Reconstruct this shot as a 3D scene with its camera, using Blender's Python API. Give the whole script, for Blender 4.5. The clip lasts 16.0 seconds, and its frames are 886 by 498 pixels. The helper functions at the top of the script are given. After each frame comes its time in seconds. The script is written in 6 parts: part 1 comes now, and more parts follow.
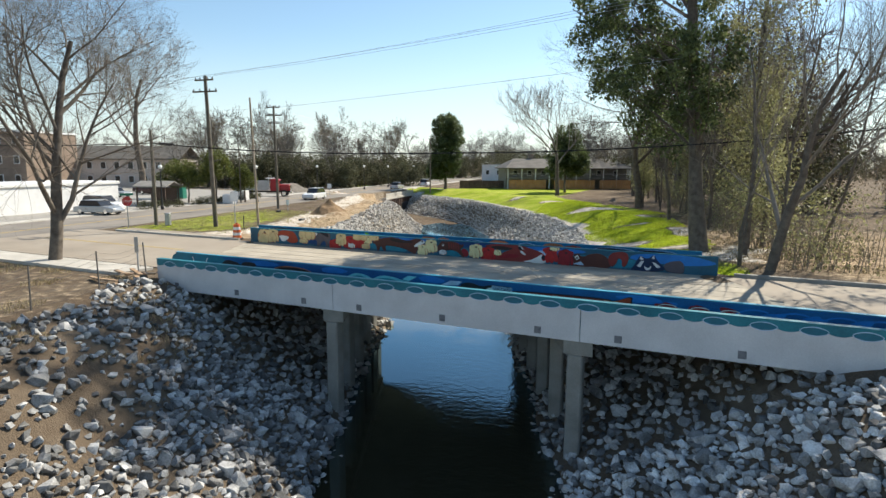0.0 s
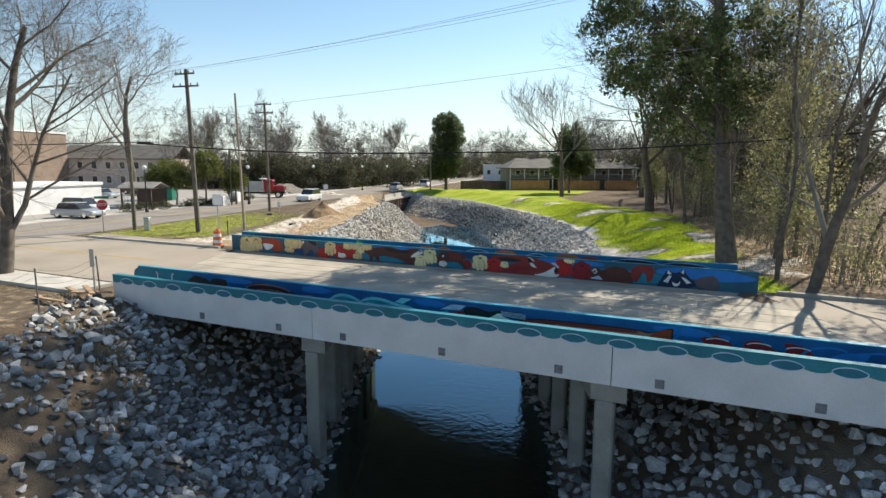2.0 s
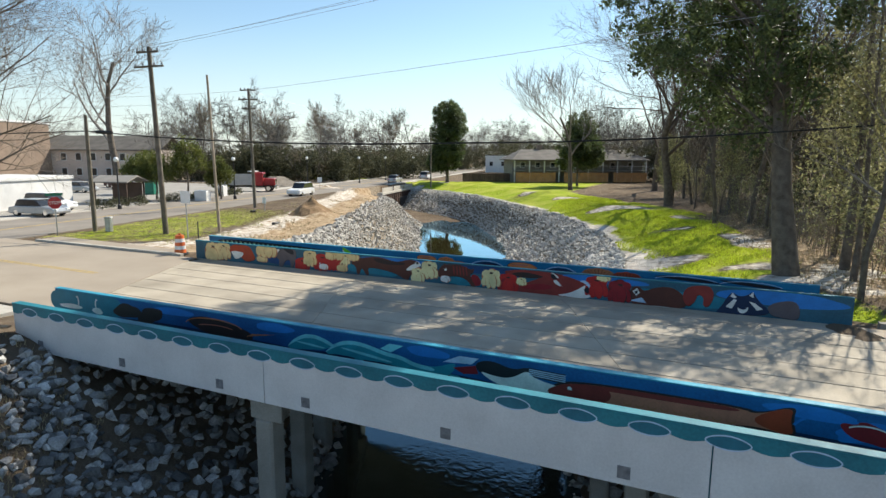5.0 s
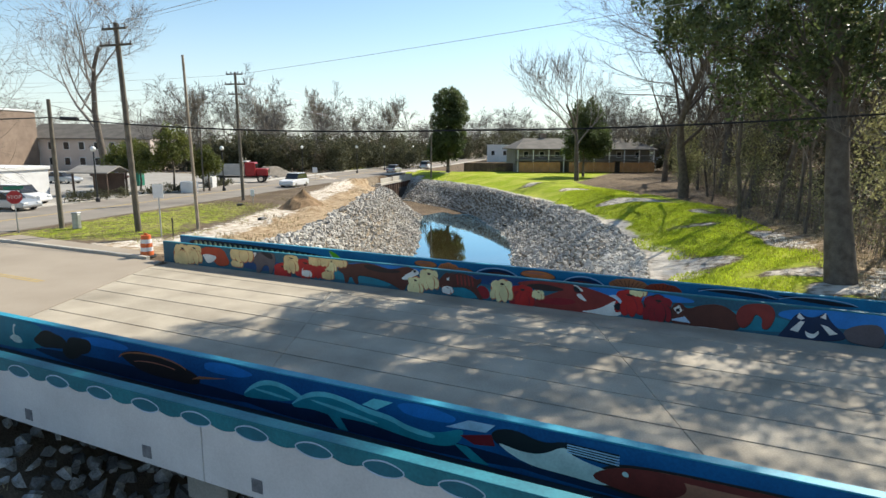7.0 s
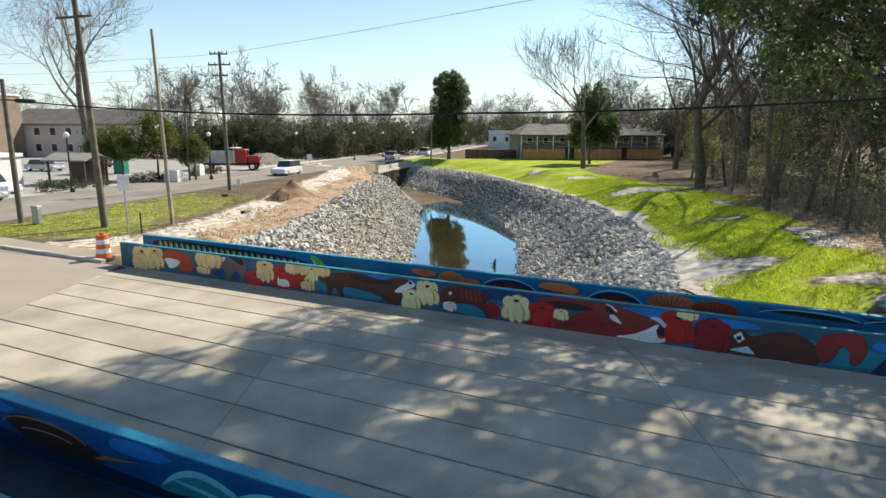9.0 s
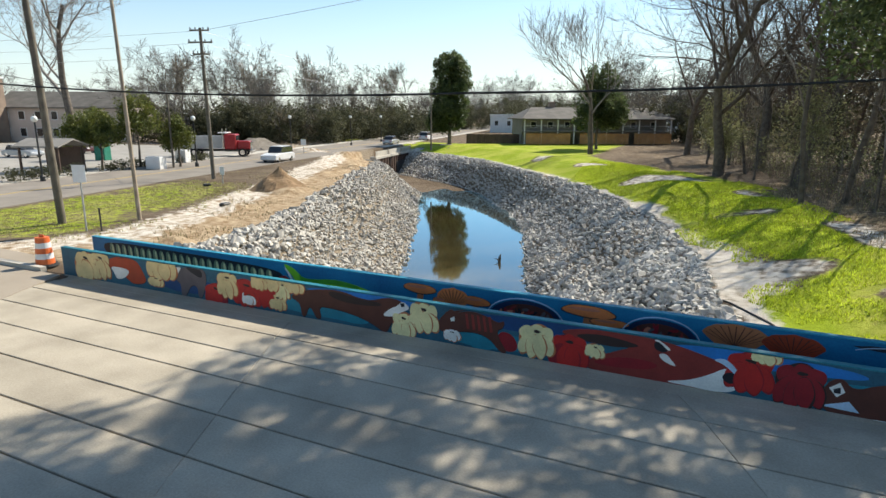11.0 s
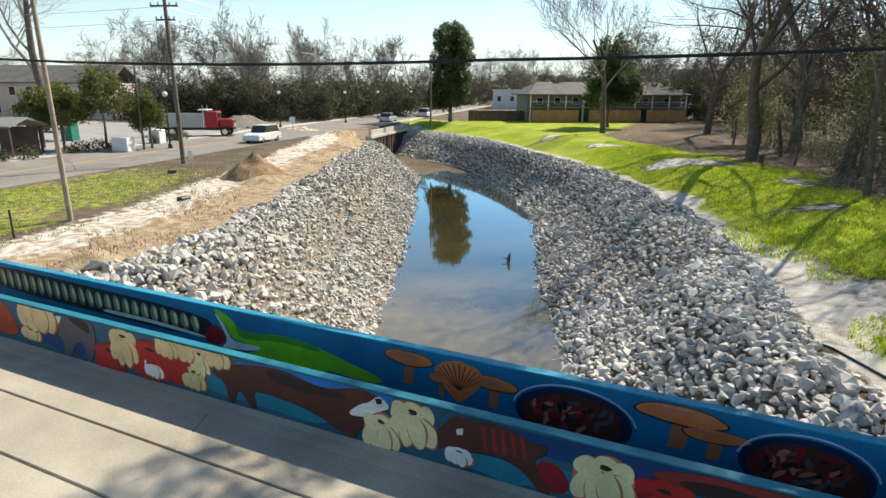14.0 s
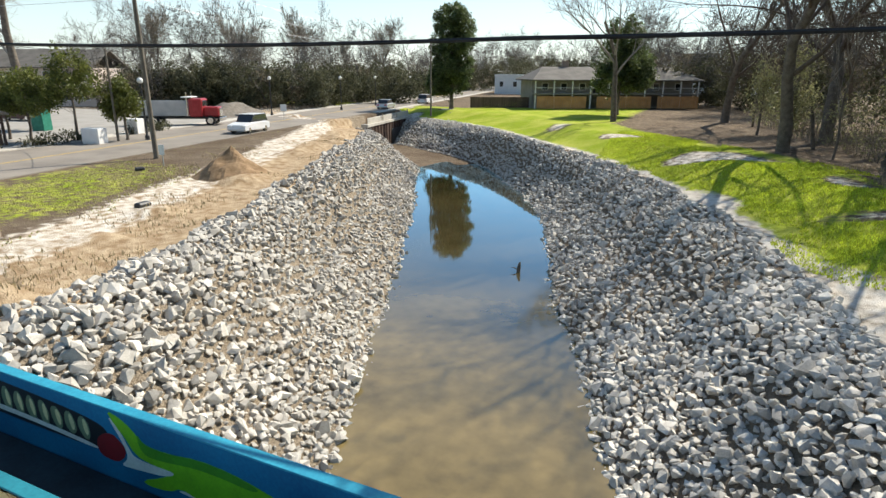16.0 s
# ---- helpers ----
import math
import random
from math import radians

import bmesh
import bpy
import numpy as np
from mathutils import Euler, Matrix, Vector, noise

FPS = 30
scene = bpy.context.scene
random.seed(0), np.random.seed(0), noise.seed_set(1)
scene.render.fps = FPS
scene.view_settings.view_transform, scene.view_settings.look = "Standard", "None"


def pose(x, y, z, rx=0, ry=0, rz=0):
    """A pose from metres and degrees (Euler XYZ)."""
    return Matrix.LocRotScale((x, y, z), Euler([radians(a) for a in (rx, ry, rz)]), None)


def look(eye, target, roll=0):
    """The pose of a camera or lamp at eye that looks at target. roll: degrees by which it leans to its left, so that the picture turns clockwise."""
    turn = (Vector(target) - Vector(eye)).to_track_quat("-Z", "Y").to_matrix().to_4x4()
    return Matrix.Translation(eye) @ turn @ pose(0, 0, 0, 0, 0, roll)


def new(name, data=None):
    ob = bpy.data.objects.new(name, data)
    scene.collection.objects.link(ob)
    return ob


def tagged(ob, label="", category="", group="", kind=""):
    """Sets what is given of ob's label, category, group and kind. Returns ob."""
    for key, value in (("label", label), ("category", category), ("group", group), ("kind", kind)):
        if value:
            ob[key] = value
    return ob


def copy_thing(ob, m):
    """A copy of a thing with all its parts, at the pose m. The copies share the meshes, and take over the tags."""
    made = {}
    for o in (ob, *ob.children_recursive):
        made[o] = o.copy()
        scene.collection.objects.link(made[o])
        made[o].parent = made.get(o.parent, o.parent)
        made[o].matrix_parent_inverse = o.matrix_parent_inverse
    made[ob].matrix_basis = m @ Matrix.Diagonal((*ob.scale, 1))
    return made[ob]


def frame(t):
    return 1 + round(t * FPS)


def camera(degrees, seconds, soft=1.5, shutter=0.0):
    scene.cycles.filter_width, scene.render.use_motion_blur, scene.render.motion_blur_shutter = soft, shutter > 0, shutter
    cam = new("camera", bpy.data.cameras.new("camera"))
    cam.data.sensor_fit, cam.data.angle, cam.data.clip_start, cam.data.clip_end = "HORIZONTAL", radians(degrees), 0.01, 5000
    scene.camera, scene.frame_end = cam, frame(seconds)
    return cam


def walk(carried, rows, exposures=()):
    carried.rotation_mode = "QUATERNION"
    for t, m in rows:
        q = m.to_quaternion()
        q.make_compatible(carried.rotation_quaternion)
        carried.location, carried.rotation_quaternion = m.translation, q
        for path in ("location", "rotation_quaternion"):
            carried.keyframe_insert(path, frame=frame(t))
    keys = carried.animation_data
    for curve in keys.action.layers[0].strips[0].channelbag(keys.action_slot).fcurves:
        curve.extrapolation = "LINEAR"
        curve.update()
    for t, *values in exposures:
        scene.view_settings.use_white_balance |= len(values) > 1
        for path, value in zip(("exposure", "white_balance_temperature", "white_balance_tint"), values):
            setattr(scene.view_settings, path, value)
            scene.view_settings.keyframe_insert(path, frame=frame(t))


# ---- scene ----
from mathutils.geometry import tessellate_polygon
cam = camera(74.0, 16.0)
# seconds, eye x y z, yaw, pitch, roll
PATH = [
    (0.0, 0.000, 0.000, 5.185, 24.530, -8.150, -0.337),
    (0.5, -0.356, 0.819, 5.206, 24.544, -8.124, -0.337),
    (1.0, -0.724, 1.644, 5.227, 24.558, -8.121, -0.337),
    (1.5, -1.101, 2.475, 5.247, 24.571, -8.145, -0.337),
    (2.0, -1.486, 3.311, 5.267, 24.585, -8.194, -0.337),
    (2.5, -1.878, 4.152, 5.284, 24.598, -8.270, -0.337),
    (3.0, -2.275, 4.997, 5.300, 24.610, -8.373, -0.337),
    (3.5, -2.677, 5.846, 5.314, 24.623, -8.502, -0.337),
    (4.0, -3.081, 6.698, 5.325, 24.635, -8.658, -0.337),
    (4.5, -3.488, 7.551, 5.334, 24.647, -8.839, -0.337),
    (5.0, -3.896, 8.405, 5.341, 24.658, -9.045, -0.337),
    (5.5, -4.304, 9.260, 5.346, 24.670, -9.275, -0.337),
    (6.0, -4.711, 10.115, 5.348, 24.681, -9.527, -0.337),
    (6.5, -5.116, 10.969, 5.349, 24.692, -9.800, -0.337),
    (7.0, -5.520, 11.821, 5.347, 24.702, -10.093, -0.337),
    (7.5, -5.921, 12.671, 5.344, 24.713, -10.403, -0.337),
    (8.0, -6.319, 13.519, 5.340, 24.723, -10.730, -0.337),
    (8.5, -6.715, 14.365, 5.334, 24.733, -11.071, -0.337),
    (9.0, -7.108, 15.208, 5.328, 24.742, -11.424, -0.337),
    (9.5, -7.498, 16.050, 5.321, 24.751, -11.788, -0.337),
    (10.0, -7.887, 16.890, 5.314, 24.760, -12.160, -0.337),
    (10.5, -8.274, 17.730, 5.308, 24.769, -12.539, -0.337),
    (11.0, -8.660, 18.571, 5.304, 24.778, -12.922, -0.337),
    (11.5, -9.048, 19.414, 5.300, 24.786, -13.308, -0.337),
    (12.0, -9.438, 20.261, 5.299, 24.794, -13.694, -0.337),
    (12.5, -9.832, 21.116, 5.301, 24.801, -14.079, -0.337),
    (13.0, -10.232, 21.980, 5.305, 24.809, -14.461, -0.337),
    (13.5, -10.641, 22.859, 5.314, 24.816, -14.838, -0.337),
    (14.0, -11.061, 23.755, 5.327, 24.823, -15.209, -0.337),
    (14.5, -11.496, 24.674, 5.345, 24.830, -15.573, -0.337),
    (15.0, -11.949, 25.621, 5.369, 24.836, -15.927, -0.337),
    (15.5, -12.424, 26.603, 5.400, 24.842, -16.272, -0.337),
    (16.0, -12.926, 27.627, 5.437, 24.848, -16.606, -0.337),
]
walk(cam, [(t, pose(x, y, z, 90 + pitch, roll, yaw)) for t, x, y, z, yaw, pitch, roll in PATH],
     exposures=[(0.0, 0.62, 6500, 7), (9.0, 0.63, 6500, 7), (16.0, 0.70, 6500, 7)])

# ---- daylight: a low winter sun ahead and to the right of the flight ----
SUN_DIR = Vector((0.268, 0.68, 0.680)).normalized()
world = bpy.data.worlds.new("world")
scene.world = world
world.use_nodes = True
wn, wl = world.node_tree.nodes, world.node_tree.links
sky = wn.new("ShaderNodeTexSky")
sky.sky_type, sky.sun_disc = "NISHITA", False
sky.sun_elevation = math.asin(SUN_DIR.z)
sky.sun_rotation = math.atan2(SUN_DIR.x, SUN_DIR.y)
sky.altitude, sky.air_density, sky.dust_density, sky.ozone_density = 100, 1.0, 0.15, 0.9
wn["Background"].inputs["Strength"].default_value = 0.104
haze = wn.new("ShaderNodeMix")
haze.data_type, haze.blend_type = "RGBA", "MULTIPLY"
haze.inputs["Factor"].default_value = 1.0
haze.inputs["B"].default_value = (0.955, 1.01, 1.0, 1)
wl.new(sky.outputs["Color"], haze.inputs["A"])
coord, axes = wn.new("ShaderNodeTexCoord"), wn.new("ShaderNodeSeparateXYZ")
wl.new(coord.outputs["Generated"], axes.inputs[0])
low = wn.new("ShaderNodeMapRange")
low.interpolation_type = "SMOOTHSTEP"
low.inputs["From Min"].default_value, low.inputs["From Max"].default_value = 0.22, -0.02
low.inputs["To Max"].default_value = 0.72
wl.new(axes.outputs["Z"], low.inputs["Value"])
pale = wn.new("ShaderNodeMix")
pale.data_type = "RGBA"
pale.inputs["B"].default_value = (5.2, 5.65, 5.9, 1)
wl.new(low.outputs[0], pale.inputs["Factor"])
wl.new(haze.outputs["Result"], pale.inputs["A"])
wl.new(pale.outputs["Result"], wn["Background"].inputs["Color"])
lamp = bpy.data.lights.new("sun", "SUN")
lamp.energy, lamp.angle, lamp.color = 5.0, radians(0.53), (1.0, 0.92, 0.80)
sun = new("sun", lamp)
sun.matrix_world = look((0, 0, 60), Vector((0, 0, 60)) - SUN_DIR)


# ---- materials ----
def lin(r, g, b):
    """A colour given as it looks on a screen, 0 to 255, as a linear triple."""
    return tuple((c / 255 / 12.92 if c <= 10 else ((c / 255 + 0.055) / 1.055) ** 2.4) for c in (r, g, b))


def mat(name, dark, light, rough=0.8, scale=4.0, fine=40.0, bump=0.15, metal=0.0, spec=0.4, vary=0.0, island=0.0, dist=0.02, soft=False):
    """Two colours mixed by two scales of noise, with fine relief; vary and island change the tone piece by piece."""
    m = bpy.data.materials.new(name)
    m.use_nodes = True
    n, l = m.node_tree.nodes, m.node_tree.links
    b = n["Principled BSDF"]
    geo = n.new("ShaderNodeNewGeometry")
    big, small = n.new("ShaderNodeTexNoise"), n.new("ShaderNodeTexNoise")
    big.inputs["Scale"].default_value, small.inputs["Scale"].default_value = scale, fine
    big.inputs["Detail"].default_value, small.inputs["Detail"].default_value = 5, 3
    for t in (big, small):
        l.new(geo.outputs["Position"], t.inputs["Vector"])
    mixf = n.new("ShaderNodeMath")
    mixf.operation = "MULTIPLY_ADD"
    l.new(big.outputs["Fac"], mixf.inputs[0])
    mixf.inputs[1].default_value = 0.65
    half = n.new("ShaderNodeMath")
    half.operation = "MULTIPLY"
    half.inputs[1].default_value = 0.35
    l.new(small.outputs["Fac"], half.inputs[0])
    l.new(half.outputs[0], mixf.inputs[2])
    ramp = n.new("ShaderNodeValToRGB")
    ramp.color_ramp.elements[0].position, ramp.color_ramp.elements[1].position = 0.34, 0.66
    ramp.color_ramp.elements[0].color, ramp.color_ramp.elements[1].color = (*dark, 1), (*light, 1)
    l.new(mixf.outputs[0], ramp.inputs["Fac"])
    colour = ramp.outputs["Color"]
    for amount, node, out in ((vary, "ShaderNodeObjectInfo", "Random"), (island, "ShaderNodeNewGeometry", "Random Per Island")):
        if amount:
            info = n.new(node)
            rng = n.new("ShaderNodeMapRange")
            rng.inputs["To Min"].default_value, rng.inputs["To Max"].default_value = 1 - amount, 1 + amount
            l.new(info.outputs[out], rng.inputs["Value"])
            hsv = n.new("ShaderNodeHueSaturation")
            l.new(rng.outputs[0], hsv.inputs["Value"])
            l.new(colour, hsv.inputs["Color"])
            colour = hsv.outputs["Color"]
    l.new(colour, b.inputs["Base Color"])
    b.inputs["Roughness"].default_value, b.inputs["Metallic"].default_value = rough, metal
    b.inputs["Specular IOR Level"].default_value = spec
    if bump:
        bp = n.new("ShaderNodeBump")
        bp.inputs["Strength"].default_value, bp.inputs["Distance"].default_value = bump, dist
        l.new(mixf.outputs[0], bp.inputs["Height"])
        l.new(bp.outputs["Normal"], b.inputs["Normal"])
    return m


def leaf_mat(name, dark, light, rough=0.5, trans=0.25):
    """Leaves: a tone of its own for every leaf, a little light let through."""
    m = mat(name, dark, light, rough=rough, scale=0.6, fine=9, bump=0, island=0.45)
    n, l = m.node_tree.nodes, m.node_tree.links
    b, out = n["Principled BSDF"], n["Material Output"]
    tr = n.new("ShaderNodeBsdfTranslucent")
    mix = n.new("ShaderNodeMixShader")
    mix.inputs[0].default_value = trans
    src = b.inputs["Base Color"].links[0].from_socket
    l.new(src, tr.inputs["Color"])
    l.new(b.outputs[0], mix.inputs[1])
    l.new(tr.outputs[0], mix.inputs[2])
    l.new(mix.outputs[0], out.inputs["Surface"])
    return m


def ground_mat():
    """Soil that takes its cover (grass, pale sand, clay, leaf litter) from the terrain's own map, with ragged borders."""
    m = bpy.data.materials.new("ground_cover")
    m.use_nodes = True
    n, l = m.node_tree.nodes, m.node_tree.links
    b = n["Principled BSDF"]
    geo = n.new("ShaderNodeNewGeometry")
    att = n.new("ShaderNodeAttribute")
    att.attribute_name = "cover"
    sep = n.new("ShaderNodeSeparateColor")
    l.new(att.outputs["Color"], sep.inputs["Color"])

    def noise_of(scale, detail=5):
        t = n.new("ShaderNodeTexNoise")
        t.inputs["Scale"].default_value, t.inputs["Detail"].default_value = scale, detail
        l.new(geo.outputs["Position"], t.inputs["Vector"])
        return t.outputs["Fac"]

    def ramp(fac, c0, c1, p0=0.35, p1=0.65):
        r = n.new("ShaderNodeValToRGB")
        r.color_ramp.elements[0].position, r.color_ramp.elements[1].position = p0, p1
        r.color_ramp.elements[0].color, r.color_ramp.elements[1].color = (*c0, 1), (*c1, 1)
        l.new(fac, r.inputs["Fac"])
        return r.outputs["Color"]

    coarse, mid, fine = noise_of(0.35), noise_of(2.2), noise_of(22.0)

    def ragged(fac):
        a = n.new("ShaderNodeMath")
        a.operation = "MULTIPLY_ADD"
        l.new(mid, a.inputs[0])
        a.inputs[1].default_value = 0.9
        l.new(fac, a.inputs[2])
        c = n.new("ShaderNodeMath")
        c.operation = "MULTIPLY_ADD"
        l.new(fine, c.inputs[0])
        c.inputs[1].default_value = 0.45
        l.new(a.outputs[0], c.inputs[2])
        r = n.new("ShaderNodeMapRange")
        r.inputs["From Min"].default_value, r.inputs["From Max"].default_value = 1.05, 1.3
        l.new(c.outputs[0], r.inputs["Value"])
        return r.outputs[0]

    def blend(fac, a, c):
        x = n.new("ShaderNodeMix")
        x.data_type = "RGBA"
        l.new(fac, x.inputs["Factor"])
        l.new(a, x.inputs["A"])
        l.new(c, x.inputs["B"])
        return x.outputs["Result"]

    soil = blend(ramp(coarse, (0, 0, 0), (1, 1, 1), 0.36, 0.64), ramp(fine, (0.085, 0.06, 0.04), (0.15, 0.11, 0.075), 0.25, 0.75), ramp(mid, (0.12, 0.088, 0.06), (0.21, 0.165, 0.118), 0.2, 0.8))
    litter = soil
    clay = ramp(mid, (0.29, 0.195, 0.11), (0.50, 0.385, 0.255))
    sand = ramp(mid, (0.53, 0.46, 0.37), (0.74, 0.68, 0.60))
    lawn = blend(ramp(coarse, (0, 0, 0), (1, 1, 1), 0.4, 0.62), ramp(fine, (0.19, 0.25, 0.010), (0.33, 0.42, 0.020)), ramp(fine, (0.32, 0.35, 0.035), (0.46, 0.47, 0.09)))
    rubble = ramp(fine, (0.155, 0.122, 0.085), (0.33, 0.27, 0.20))
    col = blend(att.outputs["Alpha"], litter, rubble)
    col = blend(ragged(sep.outputs["Blue"]), col, clay)
    col = blend(ragged(sep.outputs["Green"]), col, sand)
    col = blend(ragged(sep.outputs["Red"]), col, lawn)
    l.new(col, b.inputs["Base Color"])
    b.inputs["Roughness"].default_value = 0.95
    b.inputs["Specular IOR Level"].default_value = 0.1
    bp = n.new("ShaderNodeBump")
    bp.inputs["Strength"].default_value, bp.inputs["Distance"].default_value = 0.7, 0.12
    add = n.new("ShaderNodeMath")
    add.operation = "ADD"
    l.new(mid, add.inputs[0])
    l.new(fine, add.inputs[1])
    l.new(add.outputs[0], bp.inputs["Height"])
    l.new(bp.outputs["Normal"], b.inputs["Normal"])
    return m


def water_mat():
    """Silty body, darkened by a map, under a sheen tinted sky blue that grows towards grazing views."""
    m = mat("creek_water", (0.125, 0.092, 0.034), (0.26, 0.19, 0.075), rough=0.6, scale=0.22, fine=1.6, bump=0, spec=0.0)
    n, l = m.node_tree.nodes, m.node_tree.links
    b, out = n["Principled BSDF"], n["Material Output"]
    gloss = n.new("ShaderNodeBsdfGlossy")
    gloss.inputs["Color"].default_value = (0.60, 0.86, 1.0, 1.0)
    gloss.inputs["Roughness"].default_value = 0.03
    fres = n.new("ShaderNodeFresnel")
    fres.inputs["IOR"].default_value = 1.38
    lift_ = n.new("ShaderNodeMath")
    lift_.operation, lift_.use_clamp = "MULTIPLY", True
    lift_.inputs[1].default_value = 1.9
    l.new(fres.outputs[0], lift_.inputs[0])
    sheen = n.new("ShaderNodeMixShader")
    l.new(lift_.outputs[0], sheen.inputs[0])
    l.new(b.outputs[0], sheen.inputs[1])
    l.new(gloss.outputs[0], sheen.inputs[2])
    l.new(sheen.outputs[0], out.inputs["Surface"])
    silt_shade = n.new("ShaderNodeAttribute")
    silt_shade.attribute_name = "silt_shade"
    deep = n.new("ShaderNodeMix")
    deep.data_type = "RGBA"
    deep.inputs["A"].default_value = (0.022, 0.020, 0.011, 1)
    l.new(silt_shade.outputs["Fac"], deep.inputs["Factor"])
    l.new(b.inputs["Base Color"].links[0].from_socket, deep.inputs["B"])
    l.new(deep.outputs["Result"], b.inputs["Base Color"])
    geo = n.new("ShaderNodeNewGeometry")
    wave = n.new("ShaderNodeTexNoise")
    wave.inputs["Scale"].default_value, wave.inputs["Detail"].default_value = 4.0, 4
    l.new(geo.outputs["Position"], wave.inputs["Vector"])
    att = n.new("ShaderNodeAttribute")
    att.attribute_name = "ripple"
    bp = n.new("ShaderNodeBump")
    bp.inputs["Distance"].default_value = 0.05
    l.new(att.outputs["Fac"], bp.inputs["Strength"])
    l.new(wave.outputs["Fac"], bp.inputs["Height"])
    l.new(bp.outputs["Normal"], gloss.inputs["Normal"])
    l.new(bp.outputs["Normal"], fres.inputs["Normal"])
    return m


M = {}
M["concrete"] = mat("deck_concrete", (0.285, 0.245, 0.187), (0.47, 0.41, 0.32), rough=0.85, scale=0.7, fine=26, bump=0.16, vary=0.09)
M["wall_white"] = mat("whitewashed_concrete", (0.52, 0.51, 0.51), (0.66, 0.65, 0.65), rough=0.8, scale=0.9, fine=25, bump=0.08)
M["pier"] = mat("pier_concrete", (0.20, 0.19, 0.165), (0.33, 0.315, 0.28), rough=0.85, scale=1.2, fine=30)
M["plate"] = mat("steel_plate", (0.10, 0.10, 0.11), (0.22, 0.22, 0.23), rough=0.6, scale=9, fine=60)
M["asphalt"] = mat("asphalt", (0.17, 0.148, 0.125), (0.28, 0.245, 0.205), rough=0.9, scale=0.35, fine=35, bump=0.2)
M["pale_road"] = mat("worn_road", (0.26, 0.215, 0.165), (0.36, 0.305, 0.24), rough=0.9, scale=0.3, fine=30, bump=0.15)
M["kerb"] = mat("kerb_concrete", (0.38, 0.35, 0.30), (0.55, 0.51, 0.45), rough=0.9, scale=1.0, fine=20)
M["yellow"] = mat("yellow_line", (0.33, 0.24, 0.10), (0.50, 0.36, 0.12), rough=0.8, scale=3, fine=14)
M["white_line"] = mat("white_line", (0.62, 0.61, 0.58), (0.75, 0.74, 0.71), rough=0.8)
M["stone"] = mat("limestone_riprap", (0.41, 0.375, 0.325), (0.70, 0.655, 0.585), rough=0.9, scale=3.0, fine=25, bump=0.2, island=0.24, vary=0.3)
M["shaded_stone"] = mat("shade_toned_riprap", (0.15, 0.14, 0.125), (0.53, 0.52, 0.50), rough=0.9, scale=2.2, fine=22, bump=0.3, island=0.75, vary=0.3)
M["spoil"] = mat("dug_clay", (0.16, 0.095, 0.045), (0.33, 0.22, 0.125), rough=0.95, scale=2.5, fine=16, bump=0.5, dist=0.06)
M["ground"] = ground_mat()
M["water"] = water_mat()
M["bark"] = mat("grey_bark", (0.075, 0.06, 0.047), (0.18, 0.15, 0.12), rough=0.95, scale=3, fine=30, bump=0.6)
M["twig"] = mat("bare_twig", (0.15, 0.125, 0.098), (0.28, 0.24, 0.195), rough=0.95, scale=1, fine=8, bump=0)
M["dark_twig"] = mat("brown_twig", (0.07, 0.052, 0.04), (0.15, 0.12, 0.095), rough=0.95, scale=1, fine=8, bump=0)
M["mid_twig"] = mat("grey_brown_twig", (0.105, 0.085, 0.066), (0.215, 0.18, 0.145), rough=0.95, scale=1, fine=8, bump=0)
M["pale_twig"] = mat("pale_branch", (0.19, 0.165, 0.14), (0.33, 0.30, 0.27), rough=0.95, scale=1, fine=8, bump=0)
M["sunlit_pole"] = mat("sunlit_pale_pole", (0.25, 0.20, 0.145), (0.42, 0.35, 0.27), rough=0.95, scale=2, fine=30, bump=0.3)
M["pole"] = mat("weathered_pole", (0.10, 0.085, 0.065), (0.20, 0.175, 0.14), rough=0.95, scale=2, fine=30, bump=0.3)
M["wire"] = mat("black_cable", (0.012, 0.012, 0.013), (0.03, 0.03, 0.03), rough=0.7, bump=0)
M["metal"] = mat("galvanised_steel", (0.32, 0.33, 0.34), (0.48, 0.49, 0.50), rough=0.45, metal=0.7, bump=0.05)
M["rust_wall"] = mat("rusty_sheet_piling", (0.035, 0.019, 0.013), (0.085, 0.045, 0.03), rough=0.9, scale=1.5, fine=20)
M["leaf_dark"] = leaf_mat("evergreen_leaf", (0.040, 0.064, 0.022), (0.155, 0.188, 0.072), rough=0.46, trans=0.5)
M["leaf_olive"] = leaf_mat("olive_leaf", (0.15, 0.15, 0.065), (0.36, 0.345, 0.165), rough=0.5, trans=0.5)
M["leaf_brown"] = leaf_mat("winter_brush", (0.105, 0.086, 0.057), (0.23, 0.19, 0.13), rough=0.8, trans=0.4)


# ---- mesh helpers ----
class Soup:
    """Collects pieces of mesh as arrays, to be made into one object."""

    def __init__(self):
        self.v, self.f, self.n = [], [], 0

    def add(self, v, f):
        v, f = np.asarray(v, float), np.asarray(f, int)
        self.v.append(v)
        self.f.append(f + self.n)
        self.n += len(v)

    def mesh(self, name, smooth=False):
        me = bpy.data.meshes.new(name)
        if not self.v:
            return me
        v = np.concatenate(self.v)
        me.vertices.add(len(v))
        me.vertices.foreach_set("co", v.ravel())
        sizes = np.concatenate([np.full(len(f), f.shape[1]) for f in self.f])
        loops = np.concatenate([f.ravel() for f in self.f])
        me.loops.add(len(loops))
        me.loops.foreach_set("vertex_index", loops)
        me.polygons.add(len(sizes))
        me.polygons.foreach_set("loop_start", np.concatenate([[0], np.cumsum(sizes)[:-1]]))
        me.polygons.foreach_set("use_smooth", np.full(len(sizes), smooth))
        me.update(calc_edges=True)
        me.validate()
        return me


